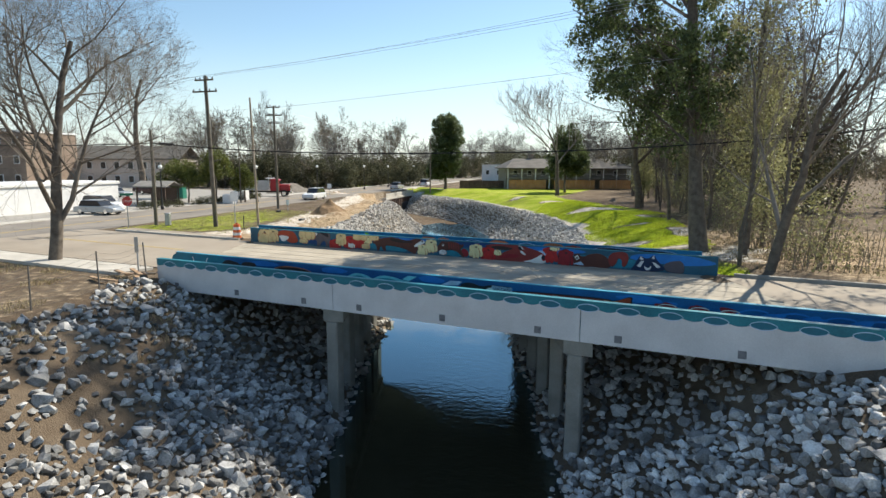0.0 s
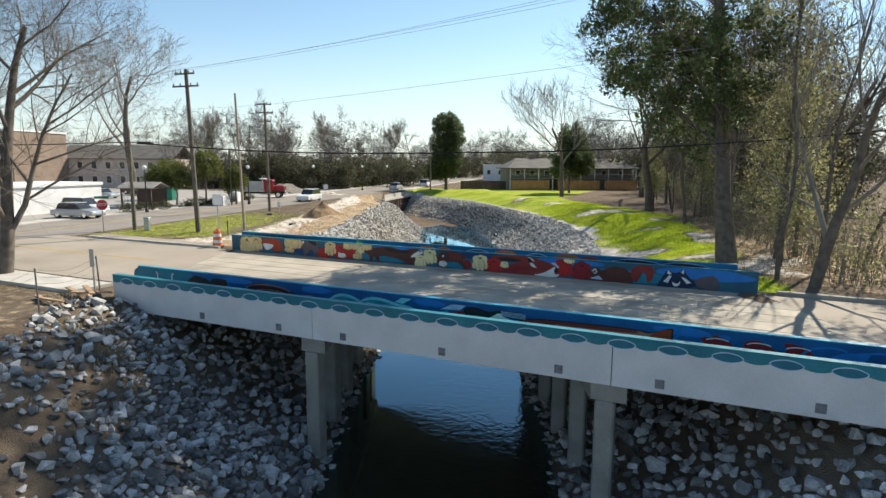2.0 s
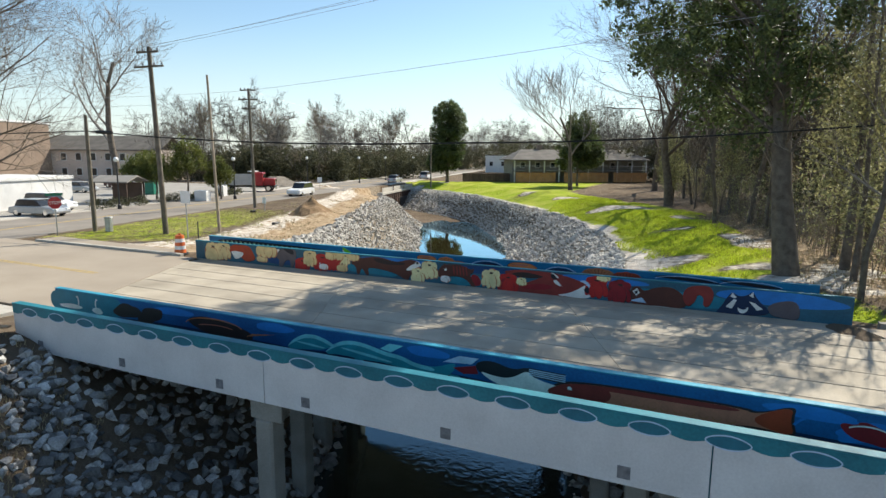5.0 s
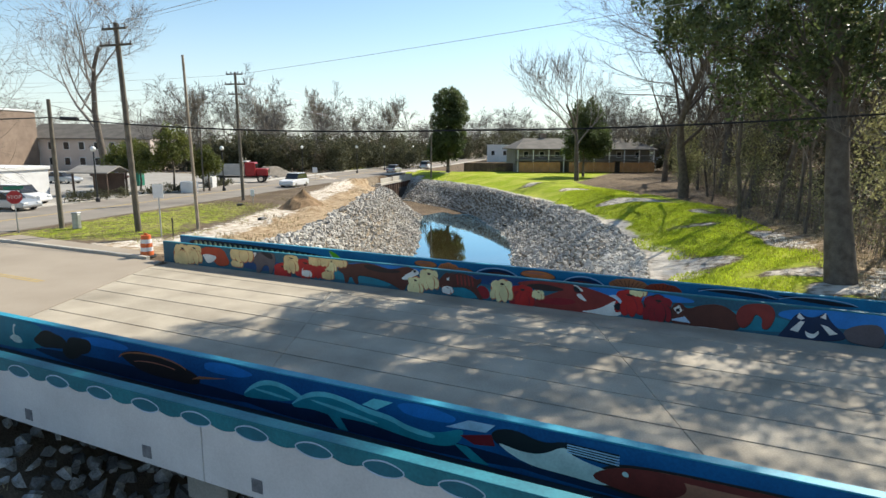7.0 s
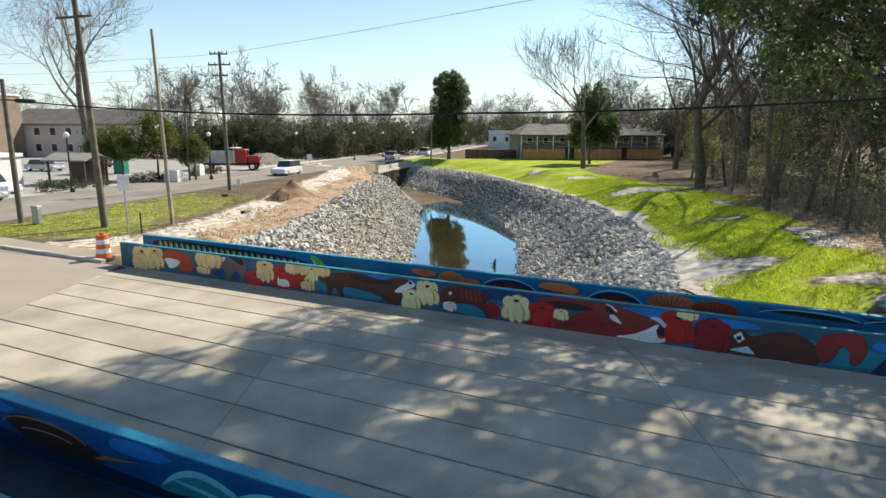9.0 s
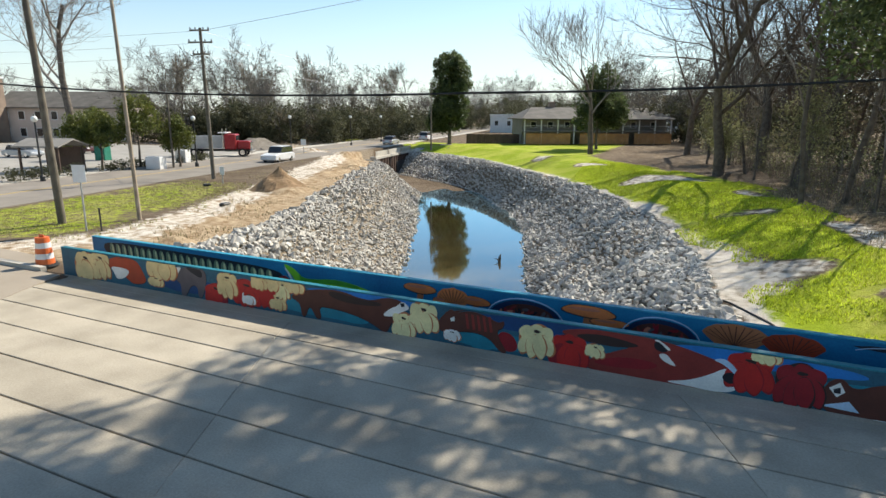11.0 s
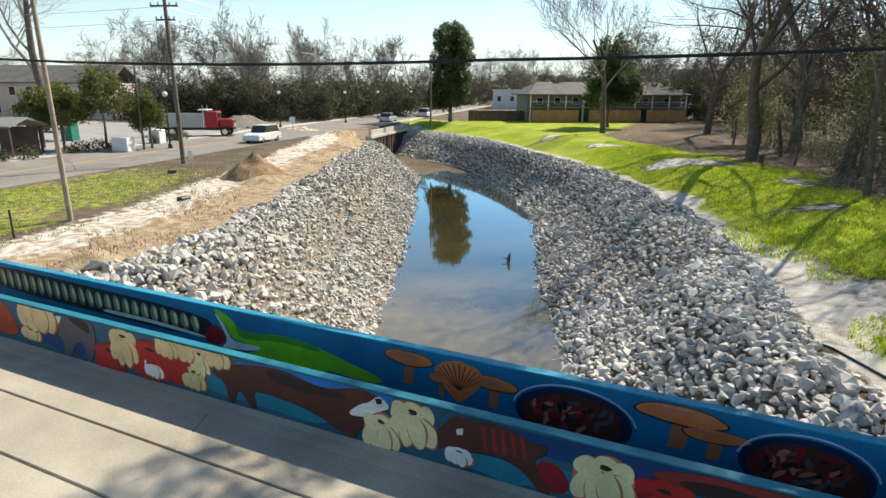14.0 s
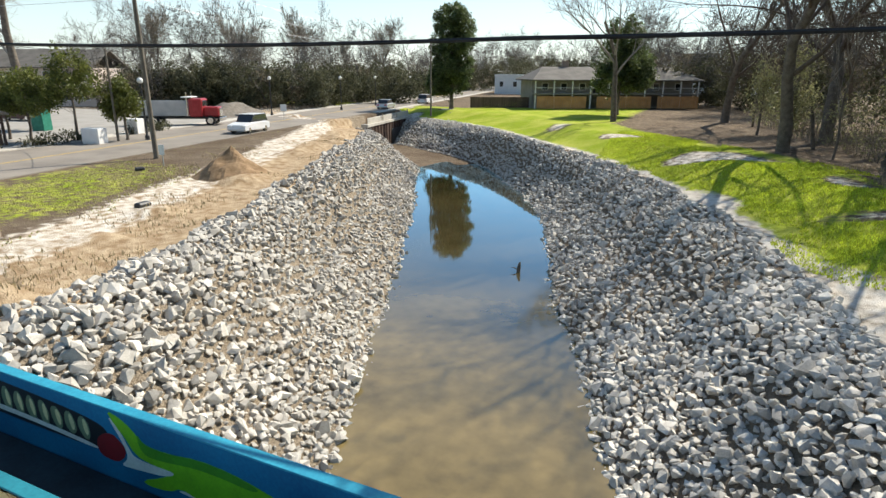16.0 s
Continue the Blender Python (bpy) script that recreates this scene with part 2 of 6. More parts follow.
def thing(name, x=0.0, y=0.0, z=0.0, rz=0.0, label="", category="", group="", kind=""):
    ob = new(name)
    ob.matrix_basis = pose(x, y, z, 0, 0, rz)
    ob.empty_display_size = 0.2
    return tagged(ob, label, category, group, kind)


def part(name, data, material, parent=None, label="", smooth=False):
    """Links a bmesh, a Soup or a mesh as one object under its thing (in the thing's own coordinates)."""
    if isinstance(data, bmesh.types.BMesh):
        me = bpy.data.meshes.new(name)
        data.to_mesh(me)
        data.free()
        if smooth:
            me.polygons.foreach_set("use_smooth", np.full(len(me.polygons), True))
    elif isinstance(data, Soup):
        me = data.mesh(name, smooth)
    else:
        me = data
    if not me.materials and material:
        me.materials.append(M[material] if isinstance(material, str) else material)
    ob = new(name, me)
    if parent is not None:
        ob.parent = parent
    return tagged(ob, label)


def box_bm(x0, x1, y0, y1, z0, z1, bevel=0.0, shear=0.0):
    """A box with bevelled edges; shear moves x as y grows."""
    bm = bmesh.new()
    bmesh.ops.create_cube(bm, size=1)
    for v in bm.verts:
        v.co = Vector(((x0 + x1) / 2 + v.co.x * (x1 - x0), (y0 + y1) / 2 + v.co.y * (y1 - y0), (z0 + z1) / 2 + v.co.z * (z1 - z0)))
    if bevel:
        bmesh.ops.bevel(bm, geom=bm.edges[:], offset=bevel, segments=1, affect="EDGES", profile=0.5)
    if shear:
        for v in bm.verts:
            v.co.x += shear * (v.co.y - y0)
    return bm


def prism_bm(profile, x0, x1, shear=0.0, y_ref=0.0, bevel=0.0):
    """A profile of (y, z) corners drawn out along x."""
    bm = bmesh.new()
    a = [bm.verts.new((x0 + shear * (y - y_ref), y, z)) for y, z in profile]
    b = [bm.verts.new((x1 + shear * (y - y_ref), y, z)) for y, z in profile]
    k = len(profile)
    bm.faces.new(a[::-1])
    bm.faces.new(b)
    for i in range(k):
        bm.faces.new((a[i], a[(i + 1) % k], b[(i + 1) % k], b[i]))
    bmesh.ops.recalc_face_normals(bm, faces=bm.faces[:])
    if bevel:
        bmesh.ops.bevel(bm, geom=bm.edges[:], offset=bevel, segments=1, affect="EDGES")
    return bm


def tube_rings(points, radii, sides):
    """Vertices and quads of a tapered tube along points."""
    p = np.asarray(points, float)
    d = np.gradient(p, axis=0)
    d /= np.linalg.norm(d, axis=1)[:, None] + 1e-9
    ref = np.array((0.0, 0, 1)) if abs(d[0][2]) < 0.9 else np.array((1.0, 0, 0))
    u = np.cross(d, ref)
    u /= np.linalg.norm(u, axis=1)[:, None] + 1e-9
    w = np.cross(d, u)
    a = np.arange(sides) * 2 * np.pi / sides
    ring = u[:, None, :] * np.cos(a)[None, :, None] + w[:, None, :] * np.sin(a)[None, :, None]
    v = (p[:, None, :] + ring * np.asarray(radii, float)[:, None, None]).reshape(-1, 3)
    i, j = np.meshgrid(np.arange(len(p) - 1), np.arange(sides), indexing="ij")
    i, j = i.ravel(), j.ravel()
    k = (j + 1) % sides
    f = np.stack([i * sides + j, i * sides + k, (i + 1) * sides + k, (i + 1) * sides + j], 1)
    return v, f


def tube(points, radii, sides=8):
    s = Soup()
    v, f = tube_rings(points, radii, sides)
    s.add(v, f)
    n = len(points)
    s.add(np.concatenate([v[:sides], v[-sides:]]), np.array([list(range(sides))[::-1], list(range(sides, 2 * sides))]))
    return s


# ---- the lie of the land ----
WATER = -4.85
CREEK = [(17.5, -40), (8.0, -20), (-7.9, 17), (-13.5, 30), (-19.0, 43), (-24.0, 55), (-26.6, 62), (-30.0, 70.5), (-34.7, 79.5), (-39.2, 87.5), (-43.6, 92.8), (-49.0, 96.6), (-55.0, 99.6), (-63.0, 102.5), (-90.0, 109)]


def smooth_line(pts, steps=10):
    p = np.array(pts, float)
    q = np.concatenate([[2 * p[0] - p[1]], p, [2 * p[-1] - p[-2]]])
    out = []
    for i in range(1, len(q) - 2):
        for t in np.linspace(0, 1, steps, endpoint=False):
            a, b, c, d = q[i - 1], q[i], q[i + 1], q[i + 2]
            out.append(0.5 * (2 * b + (c - a) * t + (2 * a - 5 * b + 4 * c - d) * t * t + (3 * b - a - 3 * c + d) * t ** 3))
    return np.array(out + [p[-1]])


CREEK_LINE = smooth_line(CREEK)


def creek_side(x, y):
    """Signed distance to the creek's middle (right bank positive) and the way along it, for arrays."""
    x, y = np.asarray(x, float), np.asarray(y, float)
    best, side, along = np.full(x.shape, 1e9), np.zeros(x.shape), np.zeros(x.shape)
    run = 0.0
    for a, b in zip(CREEK_LINE[:-1], CREEK_LINE[1:]):
        d = b - a
        n = np.hypot(*d)
        t = np.clip(((x - a[0]) * d[0] + (y - a[1]) * d[1]) / n ** 2, 0, 1)
        ex, ey = x - a[0] - t * d[0], y - a[1] - t * d[1]
        dist = np.hypot(ex, ey)
        hit = dist < best
        best = np.where(hit, dist, best)
        side = np.where(hit, np.sign(d[1] * ex - d[0] * ey), side)
        along = np.where(hit, run + t * n, along)
        run += n
    return best * np.where(side == 0, 1, side), along


def lumps(x, y, scale, seed=0):
    """Soft value noise for arrays."""
    x, y = np.asarray(x, float) / scale + 31.7 * seed, np.asarray(y, float) / scale + 17.3 * seed
    xi, yi = np.floor(x), np.floor(y)
    fx, fy = x - xi, y - yi
    fx, fy = fx * fx * (3 - 2 * fx), fy * fy * (3 - 2 * fy)

    def h(i, j):
        s = np.sin(i * 127.1 + j * 311.7 + seed * 74.7) * 43758.5453
        return s - np.floor(s)
    return (h(xi, yi) * (1 - fx) + h(xi + 1, yi) * fx) * (1 - fy) + (h(xi, yi + 1) * (1 - fx) + h(xi + 1, yi + 1) * fx) * fy - 0.5


def step(v, a, b):
    t = np.clip((np.asarray(v, float) - a) / (b - a), 0, 1)
    return t * t * (3 - 2 * t)


def banks(x, y):
    """Half the water's width and the crests' distances from the creek's middle."""
    half = np.interp(y, (40, 53, 60, 69, 79, 86, 92, 98), (3.95, 4.2, 4.7, 5.2, 4.9, 4.3, 3.9, 3.0)) + 0.5 * lumps(x, y, 3.5, 3)
    left = np.interp(y, (32, 36, 41, 56, 67, 76, 82, 89), (13.4, 10.0, 9.3, 9.4, 10.6, 9.9, 9.9, 8.1)) + 0.5 * lumps(x, y, 6, 4)
    right = np.interp(y, (31, 37, 41, 46, 50, 58, 65, 75, 87, 94, 102, 109), (12.6, 8.8, 9.2, 10.3, 11.0, 12.0, 11.6, 10.4, 7.6, 6.4, 7.6, 9.5)) + 0.4 * lumps(x, y, 6, 5)
    return half, left, right


def crest_height(d, y):
    """The right bank's shelf lies lower than the road, and the left one falls towards the culvert."""
    return np.where(d > 0, np.interp(y, (31.5, 36, 100), (0.0, -1.2, -1.2)), np.interp(y, (62, 90), (0.0, -1.1)))


ROAD_A, ROAD_B = np.array((-44.8, 36.0)), np.array((-56.0, 88.0))


def road_right(y):
    """x of the right edge of the street beyond the lawn."""
    return ROAD_A[0] + (y - ROAD_A[1]) * (ROAD_B[0] - ROAD_A[0]) / (ROAD_B[1] - ROAD_A[1])


def land(x, y):
    d, run = creek_side(x, y)
    half, left, right = banks(x, y)
    a = np.abs(d)
    crest = np.where(d < 0, left, right)
    rim = crest_height(d, y)
    foot = WATER + 0.45 * np.clip((run - 141.5) / 14.0, 0, 1.1) * (y > 70)
    t = np.clip((a - half) / (crest - half), 0, 1)
    t = t - 0.10 * np.sin(2 * np.pi * t) * (t > 0.5)
    z = foot + (rim - foot) * t
    # the bed, and the bar of silt that rises towards the street's culvert
    silt_shade = step(run, 140, 143) * (y > 70)
    bed = (WATER - 1.1 * (1 - (a / half) ** 2)) * (1 - silt_shade) + (foot - 0.10 * (1 - (a / half) ** 2) + 0.10 * lumps(x, y, 2.0, 6)) * silt_shade
    z = np.where(a < half, bed, z)
    z = z + np.where(a > half, 0.22 * lumps(x, y, 1.4, 7) * (t < 1), 0)
    z = z - 0.06 * step(a - crest, 0, 2) - rim * step(a - crest, 0, 7) + 0.10 * lumps(x, y, 5, 8) * step(a - crest, 0, 3)
    # the street's bridge over the creek: the channel ends at the wall there
    under_street = step(-x, -(road_right(y) + 2.2), -(road_right(y) + 1.2))
    z = np.where(under_street > 0.5, np.maximum(z, -0.06), z)
    # spoil beside the left bank
    z = z + 0.42 * step(lumps(x, y, 1.7, 11), 0.0, 0.45) * np.exp(-(((d + 11.8) / 1.8) ** 2)) * (y > 34) + 0.10 * lumps(x, y, 0.9, 12) * (d < -10) * (d > -16) * (y > 33)
    # roads stay level
    level = ((x < -22) | (x > 5)) & (y > 19.5) & (y < 31.2)
    z = np.where(level & (a > crest - 0.5), -0.06, z)
    return z


def spaced(lo, hi, fine, reach):
    mid = np.arange(lo, hi + fine / 2, fine)
    grow = fine * np.cumsum(1.35 ** np.arange(1, 40))
    grow = grow[grow < reach]
    return np.concatenate([(lo - grow)[::-1], mid, hi + grow])


gx, gy = spaced(-72, 22, 0.5, 2600), spaced(-10, 118, 0.5, 2600)
GX, GY = np.meshgrid(gx, gy, indexing="ij")
GZ = land(GX.ravel(), GY.ravel()).reshape(GX.shape)
GZ = np.where((np.abs(GX) > 160) | (GY > 260) | (GY < -60), -0.06, GZ)
soup = Soup()
ni, nj = GX.shape
ii, jj = np.meshgrid(np.arange(ni - 1), np.arange(nj - 1), indexing="ij")
k0 = (ii * nj + jj).ravel()
soup.add(np.stack([GX.ravel(), GY.ravel(), GZ.ravel()], 1), np.stack([k0, k0 + nj, k0 + nj + 1, k0 + 1], 1))
me = soup.mesh("ground", smooth=True)
X, Y = GX.ravel(), GY.ravel()
D, _ = creek_side(X, Y)
_, CL_, CR_ = banks(X, Y)
over_l, over_r = -D - CL_, D - CR_
north = step(Y, 30, 33)
verge = 1.4 * step(-Y, -56, -48) * step(Y, 39, 44) * (0.75 + 1.6 * lumps(X, Y, 2.2, 25))
grass = north * step(over_r - verge, 0.5, 1.7) * step(-(over_r), -13.5 - 5 * lumps(X, Y, 9, 21), -10.5) * (D > 0)
grass *= step(2.2 - 0.2 * (Y - 35) - X, -0.5, 1.5)
bald = step(lumps(X, Y, 4, 22) + 0.04 * step(-Y, -48, -36), 0.14, 0.3) * north * (D > 0) * step(over_r, 0.2, 1.0) * step(-over_r, -11, -8)
grass *= 1 - 0.75 * bald
lawn_l = north * step(over_l, 5.5, 8) * (D < 0) * step(X - road_right(Y), -0.4, 0.6) * (step(-Y, -58, -46) * 0.45 + 0.5 * step(-Y, -92, -80))
lawn_l *= 1 - step(lumps(X, Y, 5, 23), 0.12, 0.3)
far_lawn = (over_r > 0.8) * (D > 0) * step(Y, 92, 100) * step(X, -54, -50) * step(-X, 22, 26)
# pale bare sand round the big tree's foot
foot_sand = step(0.82 - np.hypot((X - 0.8) / 5.4, (Y - 40.0) / 4.8) + 1.1 * lumps(X, Y, 1.5, 24), 0.0, 0.5)
grass = grass * (1 - 0.9 * foot_sand)
grass = np.clip(np.maximum(np.maximum(grass, lawn_l * 0.67), far_lawn), 0, 1)
sand = north * np.maximum((D > 0) * step(over_r, 0.0, 0.5) * step(-over_r, -4.5, -1.5) * 0.95, (D < 0) * step(over_l, 2.6, 4) * step(-over_l, -8, -6) * 0.75)
sand = np.maximum(sand, bald * 0.8)
sand = np.maximum(sand, north * (D > 0) * foot_sand * 0.85)
sand = np.maximum(sand, (X < road_right(Y) - 9) * 0.48 * (Y < 110) * (X > -140))
clay = (D < 0) * np.maximum(north * step(over_l, -1.0, 0.2) * step(-over_l, -7.5, -5.5) * 1.1, (1 - north) * step(over_l, -2.0, 1.0) * 0.45)
clay = np.maximum(clay, (D > 0) * north * (0.42 + 0.30 * step(-Y, -66, -50)) * step(over_r, 4, 9))
cover = np.stack([grass * 0.78, sand * 0.75, clay * 0.8, step(-np.maximum(over_l, over_r), -0.2, 0.8) * (0.25 + 0.75 * step(Y, 31, 34)) * np.where(D > 0, 0.45, 1.0) * (1 - 0.85 * (1 - north) * (D < 0) * step(over_l + 5 * lumps(X, Y, 3.5, 33), -6.5, -3.5))], 1)
_, RUN_ = creek_side(X, Y)
HALF_, _, _ = banks(X, Y)
cover[:, 3] *= 1 - (Y > 70) * step(RUN_, 138.5, 141) * step(-np.abs(D), -HALF_ - 0.3, -HALF_ + 0.2)
layer = me.color_attributes.new("cover", "FLOAT_COLOR", "POINT")
layer.data.foreach_set("color", cover.ravel())
tagged(part("ground", me, "ground"), "creek valley ground of grass, pale sand, clay and leaf litter", "ground", kind="structure")

# water sheet
soup = Soup()
wx, wy = np.arange(-66, 30, 0.8), np.arange(-40, 112, 0.8)
WX, WY = np.meshgrid(wx, wy, indexing="ij")
wd, _ = creek_side(WX.ravel(), WY.ravel())
keep = (np.abs(wd) < 7.5).reshape(WX.shape)
ni, nj = WX.shape
ii, jj = np.meshgrid(np.arange(ni - 1), np.arange(nj - 1), indexing="ij")
ok = (keep[:-1, :-1] & keep[1:, 1:] & keep[:-1, 1:] & keep[1:, :-1]).ravel()
k0 = (ii * nj + jj).ravel()[ok]
soup.add(np.stack([WX.ravel(), WY.ravel(), np.full(WX.size, WATER)], 1), np.stack([k0, k0 + nj, k0 + nj + 1, k0 + 1], 1))
me = soup.mesh("water", smooth=True)
rip = 0.02 + 0.34 * step(-WY.ravel(), -34, -24) * step(WX.ravel() + 0.45 * WY.ravel(), -3.5, 0.5)
layer = me.attributes.new("ripple", "FLOAT", "POINT")
layer.data.foreach_set("value", rip)
layer = me.attributes.new("silt_shade", "FLOAT", "POINT")
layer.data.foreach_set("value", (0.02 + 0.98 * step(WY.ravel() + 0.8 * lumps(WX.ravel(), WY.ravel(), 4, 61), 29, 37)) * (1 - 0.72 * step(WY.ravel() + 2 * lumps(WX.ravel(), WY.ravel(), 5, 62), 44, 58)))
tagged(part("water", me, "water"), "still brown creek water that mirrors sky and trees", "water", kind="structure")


# ---- roads ----
def strip(name, left, right, z, material, label, category, kind="structure", bottom=0.25):
    """A slab between two edge lines."""
    s = Soup()
    a, b = np.array(left, float), np.array(right, float)
    n = len(a)
    top = np.concatenate([np.column_stack([a, np.full(n, z)]), np.column_stack([b, np.full(n, z)])])
    low = top - (0, 0, bottom)
    k = np.arange(n - 1)
    s.add(np.concatenate([top, low]), np.concatenate([
        np.stack([k, k + n, k + n + 1, k + 1], 1), np.stack([k + 2 * n, k + 2 * n + 1, k, k + 1][::1], 1)[:, [0, 1, 3, 2]],
        np.stack([k + n, k + 3 * n, k + 3 * n + 1, k + n + 1], 1),
        np.array([[0, 2 * n, 3 * n, n], [n - 1, 2 * n - 1, 4 * n - 1, 3 * n - 1]])]))
    ob = part(name, s, material)
    return tagged(ob, label, category, kind=kind)


ys = np.linspace(-60, 420, 60)
rr = np.array([road_right(v) for v in ys])
strip("road", np.stack([rr - 10.0, ys], 1), np.stack([rr, ys], 1), 0.0, "asphalt", "grey two-lane asphalt street beside the creek", "road")
strip("road", [(-44.5, 20.6), (-29.6, 20.6), (-23.72, 20.6)], [(-44.5, 30.4), (-35, 30.4), (-28.17, 30.4)], 0.004, "pale_road", "worn pale asphalt approach road joining the bridge", "road")
strip("road", [(27.9, 20.6), (5.08, 20.6)][::-1], [(27.9, 30.4), (0.63, 30.4)][::-1], 0.004, "pale_road", "worn pale road leaving the bridge under trees", "road")
strip("pavement", np.stack([rr + 0.2, ys], 1)[20:40], np.stack([rr + 1.3, ys], 1)[20:40], 0.05, "kerb", "pale concrete pavement along the street", "pavement")
strip("pavement", np.stack([rr - 12.0, ys], 1), np.stack([rr - 10.2, ys], 1), 0.05, "kerb", "pale concrete pavement before the car park", "pavement")


# ---- the painted bridge ----
SKEW = -0.456
Y_OUT, SPAN = 18.63, 9.6
TOP = 0.90


def end_x(y):
    return -22.8 + SKEW * (y - Y_OUT)


M["walk_paint"] = mat("dark_blue_walk_paint", lin(16, 26, 34), lin(30, 52, 62), rough=0.7, scale=1.2, fine=20, bump=0.05)
bridge = thing("bridge", label="skewed concrete road bridge with painted parapets over a creek", category="bridge")
edges = [20.95, 22.1, 23.28, 24.45, 25.65, 26.85, 28.0, 29.15, 30.62]
for s in range(3):
    for a, b in zip(edges[:-1], edges[1:]):
        x0 = end_x(a) + s * SPAN
        bm = box_bm(x0 + 0.002, x0 + SPAN - 0.002, a + 0.018, b - 0.018, -0.47, random.uniform(-0.003, 0.003), 0.012, SKEW)
        if a > 29:
            # the outermost plank falls to the gutter
            for v in bm.verts:
                if v.co.y > 30 and v.co.z > -0.2:
                    v.co.z -= 0.11
        part("deck_plank", bm, "concrete", bridge)
    # walkways behind the barriers
    for a, b, top in ((18.86, 20.42, 0.02), (30.92, 32.25, -0.28)):
        x0 = end_x(a) + s * SPAN
        part("walkway_slab", box_bm(x0 + 0.002, x0 + SPAN - 0.002, a, b, -0.45, top, 0.01, SKEW), "walk_paint", bridge)
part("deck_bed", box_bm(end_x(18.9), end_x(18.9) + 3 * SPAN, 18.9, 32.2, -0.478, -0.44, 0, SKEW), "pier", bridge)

M["blue_sea"] = mat("ultramarine_mural_paint", lin(6, 66, 118), lin(14, 98, 156), rough=0.55, scale=0.9, fine=18, bump=0.03)
M["blue_teal"] = mat("blue_green_mural_paint", lin(10, 92, 136), lin(24, 124, 168), rough=0.55, scale=0.9, fine=18, bump=0.03)
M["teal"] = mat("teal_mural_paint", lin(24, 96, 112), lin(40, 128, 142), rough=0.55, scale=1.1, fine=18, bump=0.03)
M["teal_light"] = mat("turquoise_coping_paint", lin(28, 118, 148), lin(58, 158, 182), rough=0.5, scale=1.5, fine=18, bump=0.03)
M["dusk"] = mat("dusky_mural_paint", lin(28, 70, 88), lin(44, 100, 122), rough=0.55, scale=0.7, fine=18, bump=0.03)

walls = {}
# near parapet, white outside; one panel a span
wall = part("outer_parapet", box_bm(end_x(Y_OUT), end_x(Y_OUT) + 3 * SPAN, 18.70, 18.88, -0.48, TOP - 0.03, 0.01), "teal", bridge, "concrete parapet, whitewashed below a teal scalloped band")
walls["near_out"] = wall
for s in range(3):
    x0 = end_x(Y_OUT) + s * SPAN
    part("fascia_panel", box_bm(x0 + 0.012, x0 + SPAN - 0.012, Y_OUT, 18.697, -0.48, TOP - 0.03, 0.006), "wall_white", wall)
part("coping", box_bm(end_x(Y_OUT), end_x(Y_OUT) + 3 * SPAN, 18.61, 18.86, TOP - 0.028, TOP + 0.004, 0.008), "teal", wall, "turquoise painted coping")

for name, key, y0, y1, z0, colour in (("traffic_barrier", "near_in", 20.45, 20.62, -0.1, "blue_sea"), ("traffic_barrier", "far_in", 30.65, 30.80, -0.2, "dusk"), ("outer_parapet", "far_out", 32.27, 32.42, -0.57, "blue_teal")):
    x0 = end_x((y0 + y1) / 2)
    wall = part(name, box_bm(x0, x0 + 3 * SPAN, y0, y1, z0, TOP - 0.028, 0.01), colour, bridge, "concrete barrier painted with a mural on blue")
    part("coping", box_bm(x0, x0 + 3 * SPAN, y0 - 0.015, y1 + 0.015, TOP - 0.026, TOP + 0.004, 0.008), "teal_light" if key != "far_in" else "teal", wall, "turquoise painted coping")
    walls[key] = wall
# sloping gutters at the feet of the barriers
x0 = end_x(30.6)
part("gutter", prism_bm([(30.25, -0.16), (30.645, -0.16), (30.645, -0.045), (30.52, -0.075), (30.25, -0.078)], x0, x0 + 3 * SPAN), "concrete", bridge)
x0 = end_x(20.8)
part("gutter", prism_bm([(20.625, 0.008), (21.1, 0.008), (20.76, 0.10), (20.625, 0.11)], x0, x0 + 3 * SPAN), "concrete", bridge)

# piers: caps and columns follow the skew
for s in (1, 2):
    xc = end_x(18.75) + s * SPAN
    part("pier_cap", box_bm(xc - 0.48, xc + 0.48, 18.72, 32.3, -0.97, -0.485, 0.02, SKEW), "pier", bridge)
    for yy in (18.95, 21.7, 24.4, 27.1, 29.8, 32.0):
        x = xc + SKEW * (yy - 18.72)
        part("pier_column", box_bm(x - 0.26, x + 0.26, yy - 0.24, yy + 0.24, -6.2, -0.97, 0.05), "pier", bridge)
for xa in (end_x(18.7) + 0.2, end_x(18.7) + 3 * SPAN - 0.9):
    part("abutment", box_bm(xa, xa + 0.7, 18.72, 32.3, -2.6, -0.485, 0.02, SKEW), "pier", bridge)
# anchor plates on the white face
for s in range(3):
    for off in (1.2, 4.7, 8.2):
        x = end_x(Y_OUT) + s * SPAN + off
        part("anchor_plate", box_bm(x - 0.115, x + 0.115, Y_OUT - 0.012, Y_OUT + 0.004, -0.36, -0.12, 0.004), "plate", walls["near_out"])


# ---- riprap ----
def stone_shape(rng, count):
    """An angular broken stone: the hull of a few points on a lumpy ball."""
    bm = bmesh.new()
    for _ in range(count):
        p = Vector(rng.normal(size=3)).normalized() * rng.uniform(0.8, 1.0)
        bm.verts.new((p.x, p.y * rng.uniform(0.75, 1.0), p.z * rng.uniform(0.6, 0.95)))
    res = bmesh.ops.convex_hull(bm, input=bm.verts[:])
    loose = [v for v in bm.verts if not v.link_faces]
    bmesh.ops.delete(bm, geom=loose, context="VERTS")
    bmesh.ops.recalc_face_normals(bm, faces=bm.faces[:])
    bm.verts.index_update()
    v = np.array([x.co[:] for x in bm.verts])
    f = np.array([[q.index for q in x.verts] for x in bm.faces])
    bm.free()
    v -= v.mean(0)
